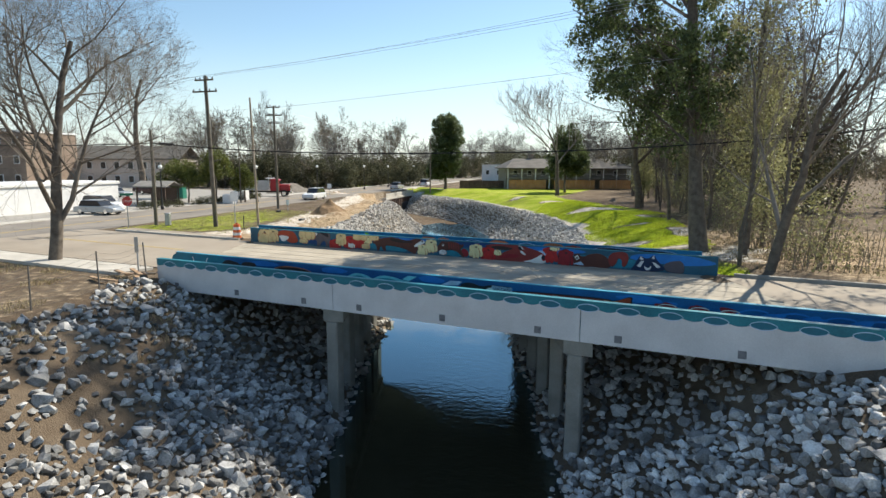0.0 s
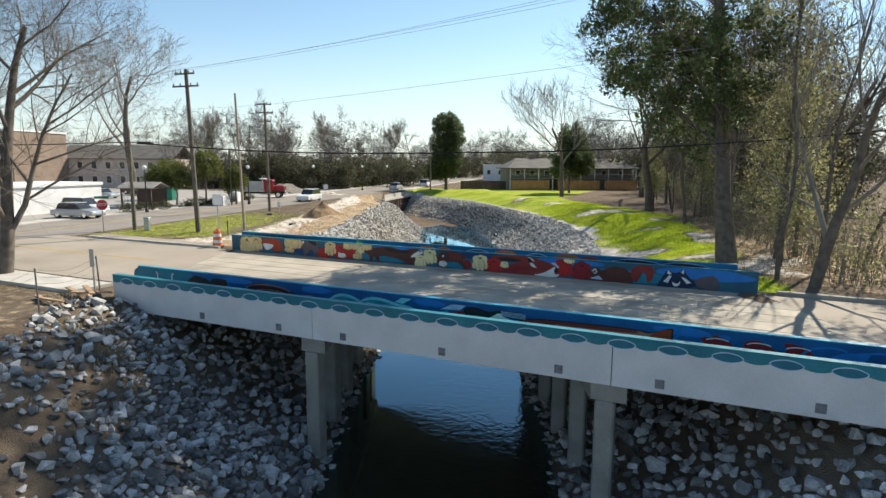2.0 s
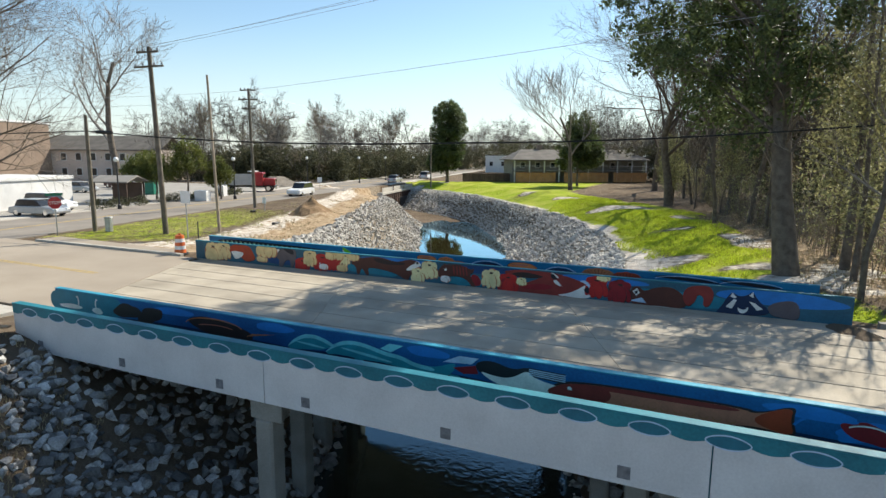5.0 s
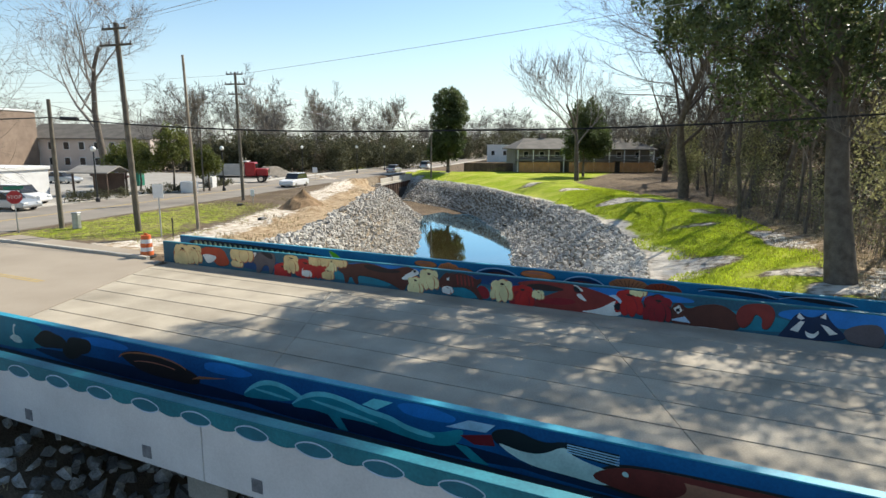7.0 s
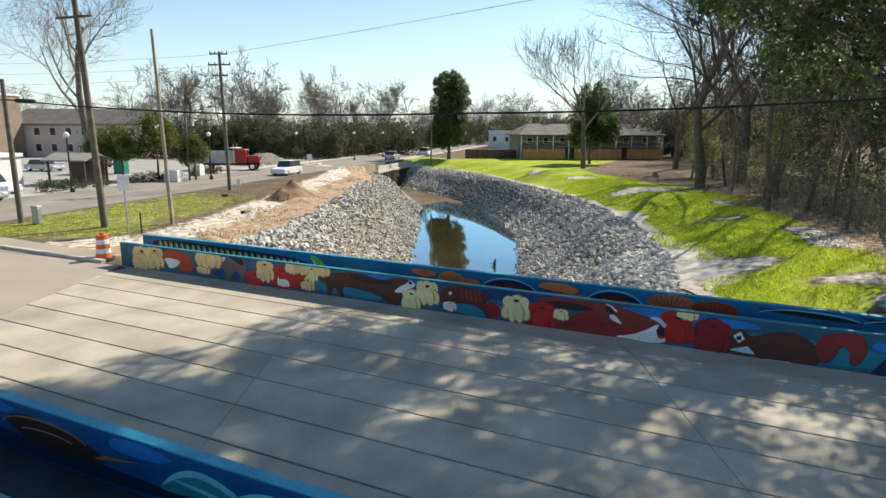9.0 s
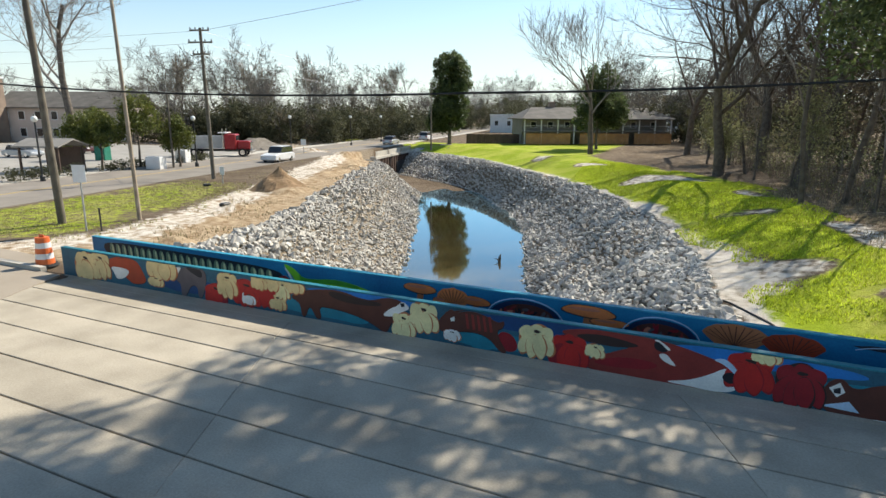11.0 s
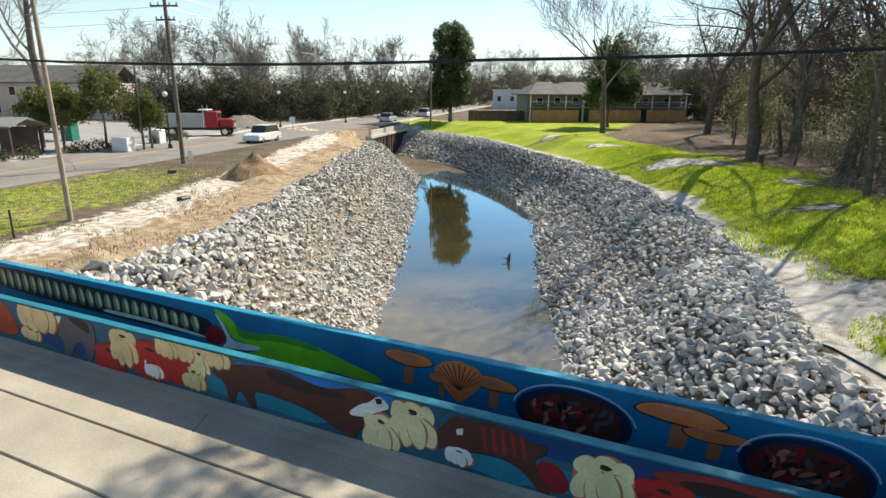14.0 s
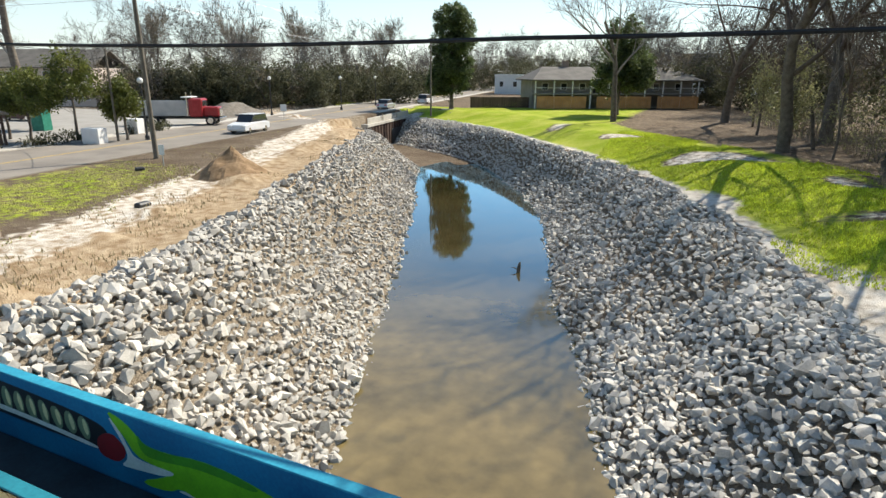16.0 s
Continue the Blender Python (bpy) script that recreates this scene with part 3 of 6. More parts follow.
    return v / np.abs(v).max() * 0.5, f


rng = np.random.default_rng(5)
SHAPES = [stone_shape(rng, 13) for _ in range(18)]
PEBBLES = [stone_shape(rng, 11) for _ in range(10)]


def turns(rng, n):
    q = rng.normal(size=(n, 4))
    q /= np.linalg.norm(q, axis=1)[:, None]
    w, x, y, z = q.T
    return np.stack([np.stack([1 - 2 * (y * y + z * z), 2 * (x * y - z * w), 2 * (x * z + y * w)], 1),
                     np.stack([2 * (x * y + z * w), 1 - 2 * (x * x + z * z), 2 * (y * z - x * w)], 1),
                     np.stack([2 * (x * z - y * w), 2 * (y * z + x * w), 1 - 2 * (x * x + y * y)], 1)], 1)


def scatter(x0, x1, y0, y1, gap, side, inner=-0.5, outer=0.4):
    """Jittered places on one bank between the water and the crest."""
    nx, ny = int((x1 - x0) / gap), int((y1 - y0) / gap)
    gx_, gy_ = np.meshgrid(x0 + gap * np.arange(nx), y0 + gap * np.arange(ny), indexing="ij")
    x = (gx_ + rng.uniform(-0.45, 0.45, gx_.shape) * gap).ravel()
    y = (gy_ + rng.uniform(-0.45, 0.45, gy_.shape) * gap).ravel()
    d, _ = creek_side(x, y)
    half, left, right = banks(x, y)
    a = d * side
    crest = left if side < 0 else right
    ok = (a > half + inner) & (a < crest + outer + 0.9 * lumps(x, y, 1.6, 31)) & (x > road_right(y) + 2.6)
    bare = (y < 18.4) & (side < 0) & (a + 5 * lumps(x, y, 3.5, 33) > crest - 3.6) & (rng.random(x.shape) < 0.55)
    ok &= ~bare
    ok &= ~((y > 18.3) & (y < 32.6) & (a > crest - 1.6))
    return x[ok], y[ok]


def stones_soup(x, y, shapes, lo, hi):
    s = Soup()
    n = len(x)
    z = land(x, y)
    size = rng.uniform(lo, hi, n) * np.where(rng.random(n) < 0.12, 1.5, 1.0)
    R = turns(rng, n)
    flat = rng.uniform(0.6, 1.0, (n, 3))
    kind = rng.integers(0, len(shapes), n)
    for k, (v, f) in enumerate(shapes):
        w = np.nonzero(kind == k)[0]
        if not len(w):
            continue
        vv = np.einsum("nij,nvj->nvi", R[w], v[None] * flat[w][:, None, :]) * size[w][:, None, None]
        vv[:, :, 2] *= 0.85
        vv += np.stack([x[w], y[w], z[w] + 0.12 * size[w]], 1)[:, None, :]
        ff = f[None] + (np.arange(len(w)) * len(v))[:, None, None]
        s.add(vv.reshape(-1, 3), ff.reshape(-1, 3))
    return s


for side, lab in ((-1, "left"), (1, "right")):
    for y0, y1, gap, shapes, lo, hi in ((-6, 18.4, 0.22, SHAPES, 0.22, 0.54), (18.4, 32.6, 0.34, PEBBLES, 0.3, 0.62), (32.6, 50, 0.19, SHAPES, 0.19, 0.48), (50, 113, 0.27, PEBBLES, 0.28, 0.52)):
        if side > 0 and y0 > 32 and y1 < 60:
            gap, lo, hi = 0.20, 0.22, 0.52
        x, y = scatter(-58 if y1 > 60 else -40, 16, y0, y1, gap, side)
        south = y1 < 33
        bank = part("riprap", stones_soup(x, y, shapes, lo, hi), "shaded_stone" if south else "stone")
        tagged(bank, "bank of grey limestone riprap beside the water, darkened for shade" if south else "bank of loose pale grey limestone riprap beside the water", "riprap", kind="stuff")


# ---- poles and cables ----
def utility_pole(x, y, height, lean=(0, 0), arms=(), radius=0.15, label="weathered wooden utility pole", wood="pole"):
    t = thing("utility_pole", x, y, -0.06, label=label, category="utility pole", group="utility poles")
    top = (lean[0], lean[1], height)
    part("shaft", tube([(0, 0, -0.5), (lean[0] * 0.5, lean[1] * 0.5, height * 0.5), top], [radius, radius * 0.85, radius * 0.68], 10), wood, t, smooth=True)
    for h, width, ang in arms:
        c, s = math.cos(radians(ang)), math.sin(radians(ang))
        cx, cy = lean[0] * h / height, lean[1] * h / height
        bm = box_bm(-width / 2, width / 2, -0.20, -0.10, h - 0.06, h + 0.06, 0.01)
        bmesh.ops.transform(bm, matrix=Matrix.Translation((cx, cy, 0)) @ Matrix.Rotation(radians(ang), 4, "Z"), verts=bm.verts[:])
        arm = part("crossarm", bm, "pole", t)
        for k in (-0.46, -0.2, 0.2, 0.46):
            px, py = cx + c * width * k + s * 0.15, cy + s * width * k - c * 0.15
            part("insulator", tube([(px, py, h + 0.05), (px, py, h + 0.14), (px, py, h + 0.24)], [0.03, 0.06, 0.03], 6), "plate", arm)
    return t


def cable(points, radius, label, sag=0.0, material="wire"):
    pts = []
    for a, b in zip(points[:-1], points[1:]):
        a, b = np.array(a, float), np.array(b, float)
        for t in np.linspace(0, 1, 14, endpoint=False):
            p = a + (b - a) * t
            p[2] -= sag * 4 * t * (1 - t)
            pts.append(p)
    pts.append(np.array(points[-1], float))
    ob = part("overhead_cable", tube(pts, [radius] * len(pts), 5), material)
    return tagged(ob, label, "cable", "overhead cables")


utility_pole(-37.4, 36.5, 12.2, (-0.2, -0.2), ((11.85, 1.8, 5), (10.95, 2.4, 5)), 0.19, "weathered wooden utility pole with two crossarms in the lawn")
utility_pole(-35.0, 38.9, 10.7, (-0.75, 0.35), (), 0.11, "slim pale wooden pole standing in the lawn", "sunlit_pole")
utility_pole(-46.4, 55.0, 11.9, (-0.4, 0.2), ((11.7, 1.6, 20), (10.8, 2.0, 20), (9.9, 1.4, 20)), 0.17, "wooden utility pole with three crossarms by the street")
utility_pole(-43.2, 35.5, 8.0, (0, 0), (), 0.16, "short wooden pole carrying the thick cable at the corner")
utility_pole(-51.8, 107.4, 10.3, (0, 0), (), 0.14, "distant slim wooden pole by the street bridge")


# ---- trees ----
def grow(rng, base, direction, length, radius, levels, out, kids=(5, 7), spread=(25, 50), lift=0.15, wander=0.12, shrink=(0.5, 0.75), level=0, first=0.25, cut=0.004):
    """Adds branches (points, radii, level) to out."""
    n = max(4, int(6 - level))
    d = Vector(direction).normalized()
    p = Vector(base)
    pts, rad = [p.copy()], [radius]
    tip = radius * (0.35 if level == 0 else 0.25)
    for i in range(n):
        d = (d + Vector(rng.normal(0, wander, 3)) + Vector((0, 0, lift * (0.4 if level == 0 else 1.0)))).normalized()
        p = p + d * (length / n)
        pts.append(p.copy())
        rad.append(radius + (tip - radius) * (i + 1) / n)
    out.append((pts, rad, level))
    if level >= levels:
        return
    count = rng.integers(kids[0], kids[1] + 1)
    for k in range(count):
        t = first + (1 - first) * (k + rng.uniform(0.2, 0.9)) / count
        i = min(int(t * n), n - 1)
        f = t * n - i
        q = pts[i].lerp(pts[i + 1], f)
        ax = (pts[i + 1] - pts[i]).normalized()
        side = ax.orthogonal().normalized()
        side.rotate(Matrix.Rotation(rng.uniform(0, 2 * math.pi), 3, ax))
        ang = radians(rng.uniform(*spread))
        nd = ax * math.cos(ang) + side * math.sin(ang)
        r = max((rad[i] + (rad[i + 1] - rad[i]) * f) * rng.uniform(0.45, 0.65), cut)
        grow(rng, q, nd, length * rng.uniform(*shrink) * (1.15 - 0.45 * t), r, levels, out, kids, spread, lift, wander, shrink, level + 1, 0.2, cut)


def branch_soups(out, trunk_levels=0):
    wood, twigs = Soup(), Soup()
    for pts, rad, level in out:
        sides = (10, 6, 5, 3, 3, 3)[min(level, 5)]
        v, f = tube_rings([p[:] for p in pts], rad, sides)
        (wood if level <= trunk_levels else twigs).add(v, f)
    return wood, twigs


def bare_tree(x, y, z, height, radius, seed, label, levels=4, lean=(0, 0), material="twig", bark="bark", group="bare trees", **kw):
    rng = np.random.default_rng(seed)
    out = []
    grow(rng, (0, 0, -0.4), (lean[0], lean[1], 1), height, radius, levels, out, **kw)
    t = thing("bare_tree", x, y, z, label=label, category="tree", group=group)
    wood, twigs = branch_soups(out, 0)
    part("trunk", wood, bark, t, smooth=True)
    part("crown", twigs, material, t, smooth=True)
    return t, out


def leaves(rng, centres, per, radius, size, shape=(0.5, 1.0)):
    """Small folded leaves strewn round each centre: a Soup."""
    c = np.repeat(np.asarray(centres, float), per, 0)
    n = len(c)
    off = rng.normal(size=(n, 3))
    off *= (rng.random(n) ** 0.5 * radius / np.linalg.norm(off, axis=1))[:, None]
    p = c + off
    R = turns(rng, n)
    s = rng.uniform(size * 0.6, size * 1.3, n)[:, None, None]
    leaf = np.array([(-0.5, 0, 0), (0, -0.24, 0.07), (0.5, 0, 0), (0, 0.24, 0.07)])
    v = np.einsum("nij,vj->nvi", R, leaf) * s + p[:, None, :]
    k = np.arange(n)[:, None] * 4
    soup = Soup()
    soup.add(v.reshape(-1, 3), np.concatenate([k + (0, 1, 2), k + (0, 2, 3)]))
    return soup


def evergreen(x, y, z, height, radius, seed, label, crown, lean=(0, 0), clumps=160, per=90, leaf=0.22, clump=0.9, leafmat="leaf_dark", trunk=0.3, name="evergreen_tree", stems=1, group="evergreen trees"):
    """crown: function of a random generator that gives a place for a clump of leaves in the tree's own coordinates."""
    rng = np.random.default_rng(seed)
    t = thing(name, x, y, z, label=label, category="tree", group=group)
    pts = [(lean[0] * k, lean[1] * k, height * 0.92 * k) for k in np.linspace(0, 1, 8)]
    pts = [(p[0] + rng.normal(0, 0.05), p[1] + rng.normal(0, 0.05), p[2] - 0.3) for p in pts]
    rad = np.linspace(trunk, trunk * 0.2, 8)
    rad[0] *= 1.25
    part("trunk", tube(pts, rad, 10), "bark", t, smooth=True)
    centres = np.array([crown(rng) for _ in range(clumps)])
    limbs = Soup()
    for c in centres[::5]:
        k = np.clip(c[2] / height - rng.uniform(0.05, 0.2), 0.05, 0.9)
        b = np.array((lean[0] * k, lean[1] * k, height * 0.92 * k))
        way = c - b
        q1, q2 = b + way * 0.35 + rng.normal(0, 0.12, 3) * np.linalg.norm(way) * 0.5, b + way * 0.7 + rng.normal(0, 0.10, 3) * np.linalg.norm(way) * 0.5
        v, f = tube_rings([b, q1, q2, c], [trunk * 0.12, trunk * 0.085, trunk * 0.05, 0.012], 5)
        limbs.add(v, f)
    part("branchwork", limbs, "bark", t)
    part("crown", leaves(rng, centres, per, clump, leaf), leafmat, t)
    return t


def oval(rx, ry, z0, z1, cx=0.0, cy=0.0, shell=0.55):
    def place(rng):
        while True:
            v = rng.uniform(-1, 1, 3)
            r = np.linalg.norm(v)
            if shell * rng.random() < r < 1:
                return np.array((cx + v[0] * rx, cy + v[1] * ry, (z0 + z1) / 2 + v[2] * (z1 - z0) / 2))
    return place



def lumpy(balls):
    """Clump places in several stacked ovals: radius, foot, top, shift."""
    def place(rng):
        r, z0, z1, dx = balls[rng.integers(len(balls))]
        return oval(r, r, z0, z1, dx, 0, 0.3)(rng)
    return place


def lobes(balls):
    """Clump places in several ovals: middle x and y, radius, foot, top, share."""
    share = np.array([b[5] for b in balls], float)
    share /= share.sum()

    def place(rng):
        cx, cy, r, z0, z1, _ = balls[rng.choice(len(balls), p=share)]
        return oval(r, r, z0, z1, cx, cy, 0.3)(rng)
    return place


def two(a, b, share):
    return lambda rng: b(rng) if rng.random() < share else a(rng)


# -- single trees --
bare_tree(-31.6, 19.5, -0.05, 12.6, 0.33, 11, "tall bare winter tree with many fine spreading twigs", levels=4, kids=(8, 11), spread=(30, 66), lift=0.05, first=0.13, shrink=(0.50, 0.75), cut=0.006, material="mid_twig")
evergreen(-0.5, 39.6, -0.3, 33, 8, 21, "huge dark evergreen tree with glossy leaves and leaning trunk", lobes(((-3.5, 4.9, 5.7, 11.5, 26.5, 0.30), (-3.9, 4.6, 5.4, 18, 31, 0.20), (-4.5, 5.0, 4.6, 25, 34, 0.11), (-7.3, 8.0, 3.2, 12, 23.5, 0.11), (-8.0, 4.4, 3.0, 19, 30, 0.09), (-4.6, 5.5, 3.6, 7.5, 14.5, 0.08), (-2.4, 1.6, 3.2, 6, 14, 0.08), (0.2, -1.2, 2.3, 8, 14, 0.04))), (-2.6, 5.2), 560, 112, 0.285, 0.76, trunk=0.50)
evergreen(-53.4, 118.6, 0, 15.6, 3, 22, "dark columnar evergreen tree beside the street", lumpy(((2.9, 11.0, 15.9, 0.1), (3.5, 7.5, 14.8, 0.2), (3.4, 4.0, 12.0, 0.0), (3.4, 2.4, 8.0, -0.5), (2.4, 2.0, 6.0, -2.0))), (0, 0), 420, 90, 0.42, 0.8, trunk=0.34)
bare_tree(-24.9, 103.4, 0, 12.2, 0.40, 29, "tall bare tree with pale forked limbs", levels=4, kids=(5, 6), spread=(26, 50), lift=0.15, first=0.35, shrink=(0.62, 0.85), cut=0.025, material="pale_twig")
evergreen(-26.4, 115.5, 0, 12.0, 3, 24, "rounded dark evergreen beside the bare tree", lumpy(((2.6, 8.0, 12.9, 0.2), (4.0, 4.5, 10.0, 0.3), (3.6, 2.6, 7.5, -0.6), (2.6, 3.5, 8.0, 2.2))), (0, 0), 240, 80, 0.40, 0.9, trunk=0.22)
bare_tree(-96.7, 77, 0, 21, 0.65, 25, "large spreading bare tree with pale bark", levels=4, kids=(5, 7), spread=(32, 62), lift=0.12, first=0.3, shrink=(0.55, 0.78), cut=0.03, material="pale_twig")

for x, y, h, sd in ((-89.4, 125, 11.5, 31), (-86.0, 148, 11.5, 32), (-98.0, 155, 9.0, 33), (-97.0, 118, 10.0, 34), (-120.0, 118, 12.0, 35)):
    bare_tree(x, y, 0, h, 0.3, sd, "bare winter tree rising behind the hedge", levels=4, kids=(5, 7), spread=(18, 44), lift=0.2, first=0.25, shrink=(0.5, 0.72), cut=0.03, material="twig", group="bare trees")

# -- the thicket on the right of the road's end and the wood along the grass --
proto, _ = bare_tree(2.9, 33.9, -0.05, 10.5, 0.27, 41, "dark leaning bare tree with forked limbs at the roadside", levels=4, lean=(0.35, 0.05), kids=(4, 6), spread=(22, 48), lift=0.14, first=0.18, shrink=(0.55, 0.8), cut=0.008, bark="bark", group="thicket trees")
saplings = [bare_tree(x, y, -0.05, h, r, s, "slender bare grey tree in a thicket", levels=3, lean=l, kids=(4, 6), spread=(20, 46), lift=0.16, first=0.25, shrink=(0.4, 0.62), cut=0.009, group="thicket trees")[0]
            for x, y, h, r, s, l in ((1.6, 35.4, 12.5, 0.12, 51, (0.05, 0)), (3.6, 37.6, 13.0, 0.13, 52, (0.15, 0.1)), (-3.6, 61.0, 15.0, 0.18, 53, (-0.08, 0)), (6.2, 41.4, 12, 0.11, 54, (0.3, 0)))]
rng = np.random.default_rng(77)
for i in range(9):
    k = (i + 5.0) / 13
    y = 35 + 70 * k ** 1.4 + rng.uniform(-2, 2)
    x = 2.2 - 0.20 * (y - 35) + abs(rng.normal(0, 2.4)) + 0.2
    s = rng.uniform(0.7, 1.25)
    copy_thing(saplings[i % 4], pose(x, y, -0.05, rng.uniform(-3, 3), rng.uniform(-3, 3), rng.uniform(0, 360)) @ Matrix.Scale(s, 4))
ivy, _ = bare_tree(-8.4, 78.8, -0.05, 17, 0.5, 61, "big old tree with spreading bare limbs at the wood's edge", levels=4, lean=(0.02, 0), kids=(6, 7), spread=(28, 60), lift=0.1, first=0.25, shrink=(0.55, 0.8), cut=0.014, material="dark_twig", group="wood trees")
copy_thing(ivy, pose(-2.2, 76, -0.05, 0, 0, 130))
copy_thing(ivy, pose(5.5, 60, -0.05, 0, 0, 240) @ Matrix.Scale(0.75, 4))
copy_thing(ivy, pose(-12.5, 108, -0.05, 0, 0, 40) @ Matrix.Scale(0.95, 4))
copy_thing(ivy, pose(-4.5, 88, -0.05, 0, 0, 200) @ Matrix.Scale(1.15, 4))
copy_thing(ivy, pose(6.8, 72, -0.05, 0, 0, 75) @ Matrix.Scale(0.9, 4))
evergreen(13.5, 42, -0.05, 31, 6, 66, "tall unseen tree beyond the thicket, added for its shade", oval(5.0, 5.0, 8, 31, 0, 0, 0.2), (0, 0), 70, 60, 0.32, 1.1, "leaf_olive", trunk=0.45)
evergreen(2.2, 42.2, -0.05, 22, 4, 67, "tall grey-green tree hung with climbing leaves beside the evergreen", lobes(((0, 0, 3.4, 6, 15, 0.28), (-0.2, 0.6, 3.8, 13, 22.5, 0.72))), (0.2, 0.5), 124, 66, 0.25, 1.0, "leaf_olive", 0.2, "vine_clad_tree", group="vine-clad trees")
for i, (x, y, h, w) in enumerate(((2.0, 39.2, 15.5, 2.4), (3.2, 43.5, 12.5, 1.8), (2.5, 47, 11, 1.6), (-8.0, 79.5, 8.0, 1.2), (-2.5, 70, 9, 1.8), (-9.6, 92, 7, 1.8))):
    evergreen(x, y, -0.05, h, 2, 70 + i, "slim tree hung with yellow-green climbing leaves", oval(w, w, 1.2, h, shell=0.1), (0, 0), 52, 62, 0.20, 0.9, "leaf_olive", 0.13, "vine_clad_tree", group="vine-clad trees")


def brush(name, spots, stems, leafs, height, seed, leafmat, label, leaf=0.16):
    """Undergrowth: thin stems and loose leaves over a stretch of ground."""
    r = np.random.default_rng(seed)
    s = Soup()
    for x, y in spots(r, stems):
        h = height * r.uniform(0.4, 1.2)
        dx, dy = r.normal(0, 0.22, 2) * h
        v, f = tube_rings([(x, y, -0.2), (x + dx * 0.4, y + dy * 0.4, h * 0.55), (x + dx, y + dy, h)], [0.022, 0.016, 0.006], 3)
        s.add(v, f)
    ob = part(name, s, "twig")
    tagged(ob, label, "underbrush", kind="stuff")
    c = np.array([(x, y, height * r.uniform(0.05, 1.0) ** 1.3) for x, y in spots(r, leafs)])
    ob = part(name, leaves(r, c, 9, 0.55, leaf), leafmat)
    tagged(ob, label, "underbrush", kind="stuff")


def wood_edge(r, n):
    y = 34.2 + 75 * r.random(n) ** 1.2
    x = 3.0 - 0.185 * (y - 34) + np.abs(r.normal(0, 2.8, n)) + 1.1
    return np.stack([x, y], 1)


brush("underbrush", wood_edge, 500, 800, 1.9, 81, "leaf_brown", "tangled brown winter undergrowth at the wood's edge")
brush("underbrush", wood_edge, 240, 1200, 4.0, 82, "leaf_olive", "green climbing leaves in the undergrowth", 0.2)


# -- far woods --
def far_wood(name, spots, seed, label, bare_share, low, high, thick=True, wood="far_twig"):
    r = np.random.default_rng(seed)
    models = []
    for k in range(4):
        out = []
        grow(np.random.default_rng(seed * 10 + k), (0, 0, 0), (0, 0, 1), 1.0, 0.016, 3, out, kids=(6, 8), spread=(34, 72), lift=0.05, first=0.22, shrink=(0.45, 0.68), cut=0.003)
        s = Soup()
        for pts, rad, level in out:
            v, f = tube_rings([p[:] for p in pts][:: (1 if level < 2 else 2)], rad[:: (1 if level < 2 else 2)], 3)
            s.add(v, f)
        models.append((np.concatenate(s.v), np.concatenate(s.f)))
    bare, green, brown = Soup(), [], []
    for x, y in spots(r):
        h = r.uniform(low, high)
        if r.random() < bare_share:
            v, f = models[r.integers(4)]
            a = r.uniform(0, 6.28)
            c, sn = math.cos(a), math.sin(a)
            w = v * h
            bare.add(np.stack([x + c * w[:, 0] - sn * w[:, 1], y + sn * w[:, 0] + c * w[:, 1], w[:, 2]], 1), f)
            for _ in range(16 if thick else 5):
                p = r.normal(size=3)
                brown.append((x + p[0] * h * 0.13, y + p[1] * h * 0.13, h * r.uniform(0.05, 0.75)))
        else:
            for _ in range(26):
                p = r.normal(size=3)
                green.append((x + p[0] * h * 0.17, y + p[1] * h * 0.17, h * 0.7 * r.uniform(0.05, 0.95)))
    for data, m in ((bare, wood), (leaves(r, green, 60, 1.3, 0.48) if green else None, "leaf_far"), (leaves(r, brown, 30, 1.2, 0.38) if brown else None, "leaf_brown")):
        if data is not None and (not isinstance(data, Soup) or data.v):
            tagged(part(name, data, m), label, "woods", kind="stuff")


M["far_twig"] = mat("hazy_twig", (0.11, 0.097, 0.085), (0.19, 0.17, 0.15), rough=0.95, scale=1, fine=8, bump=0)
M["leaf_far"] = leaf_mat("hedge_leaf", (0.05, 0.055, 0.026), (0.125, 0.12, 0.065), rough=0.7, trans=0.35)


def along(points, n, width):
    def f(r):
        p = np.array(points, float)
        seg = r.integers(0, len(p) - 1, n)
        t = r.random(n)[:, None]
        return p[seg] * (1 - t) + p[seg + 1] * t + r.normal(0, width, (n, 2))
    return f


far_wood("far_woods", along([(-116, 92), (-92, 103), (-80, 112), (-82, 140), (-92, 175)], 90, 4.5), 91, "dark mixed hedge and trees behind the street", 0.25, 6, 11)
far_wood("far_woods", along([(-150, 105), (-115, 130), (-100, 180)], 30, 8), 92, "tall bare trees beyond the hedge", 1.0, 9, 17)
far_wood("far_woods", along([(-95, 230), (-20, 290), (60, 300)], 170, 14), 93, "distant low woods on the horizon", 0.3, 10, 17)
far_wood("far_woods", along([(10, 75), (15, 110), (10, 150), (-4, 175)], 18, 6), 94, "bare wood beside the grass", 0.85, 9, 15)
far_wood("far_woods", along([(-330, 60), (-260, 200), (-150, 300), (-60, 330), (90, 330), (240, 220), (300, 40)], 210, 16), 95, "distant woods on the horizon", 0.4, 10, 19)
far_wood("far_woods", along([(300, 40), (260, -160), (0, -260), (-260, -180), (-330, 60)], 90, 20), 96, "distant woods on the horizon", 0.6, 10, 18, False)
far_wood("far_woods", along([(6.5, 64), (6, 82), (3, 102), (-4, 122), (-12, 145)], 20, 2.2), 98, "bare vine-hung wood beside the grass", 0.9, 11, 19, True, "dark_twig")
far_wood("far_woods", along([(-46, 150), (-25, 152), (-8, 148), (4, 130)], 40, 4), 99, "bare trees behind the house", 0.6, 8, 14)
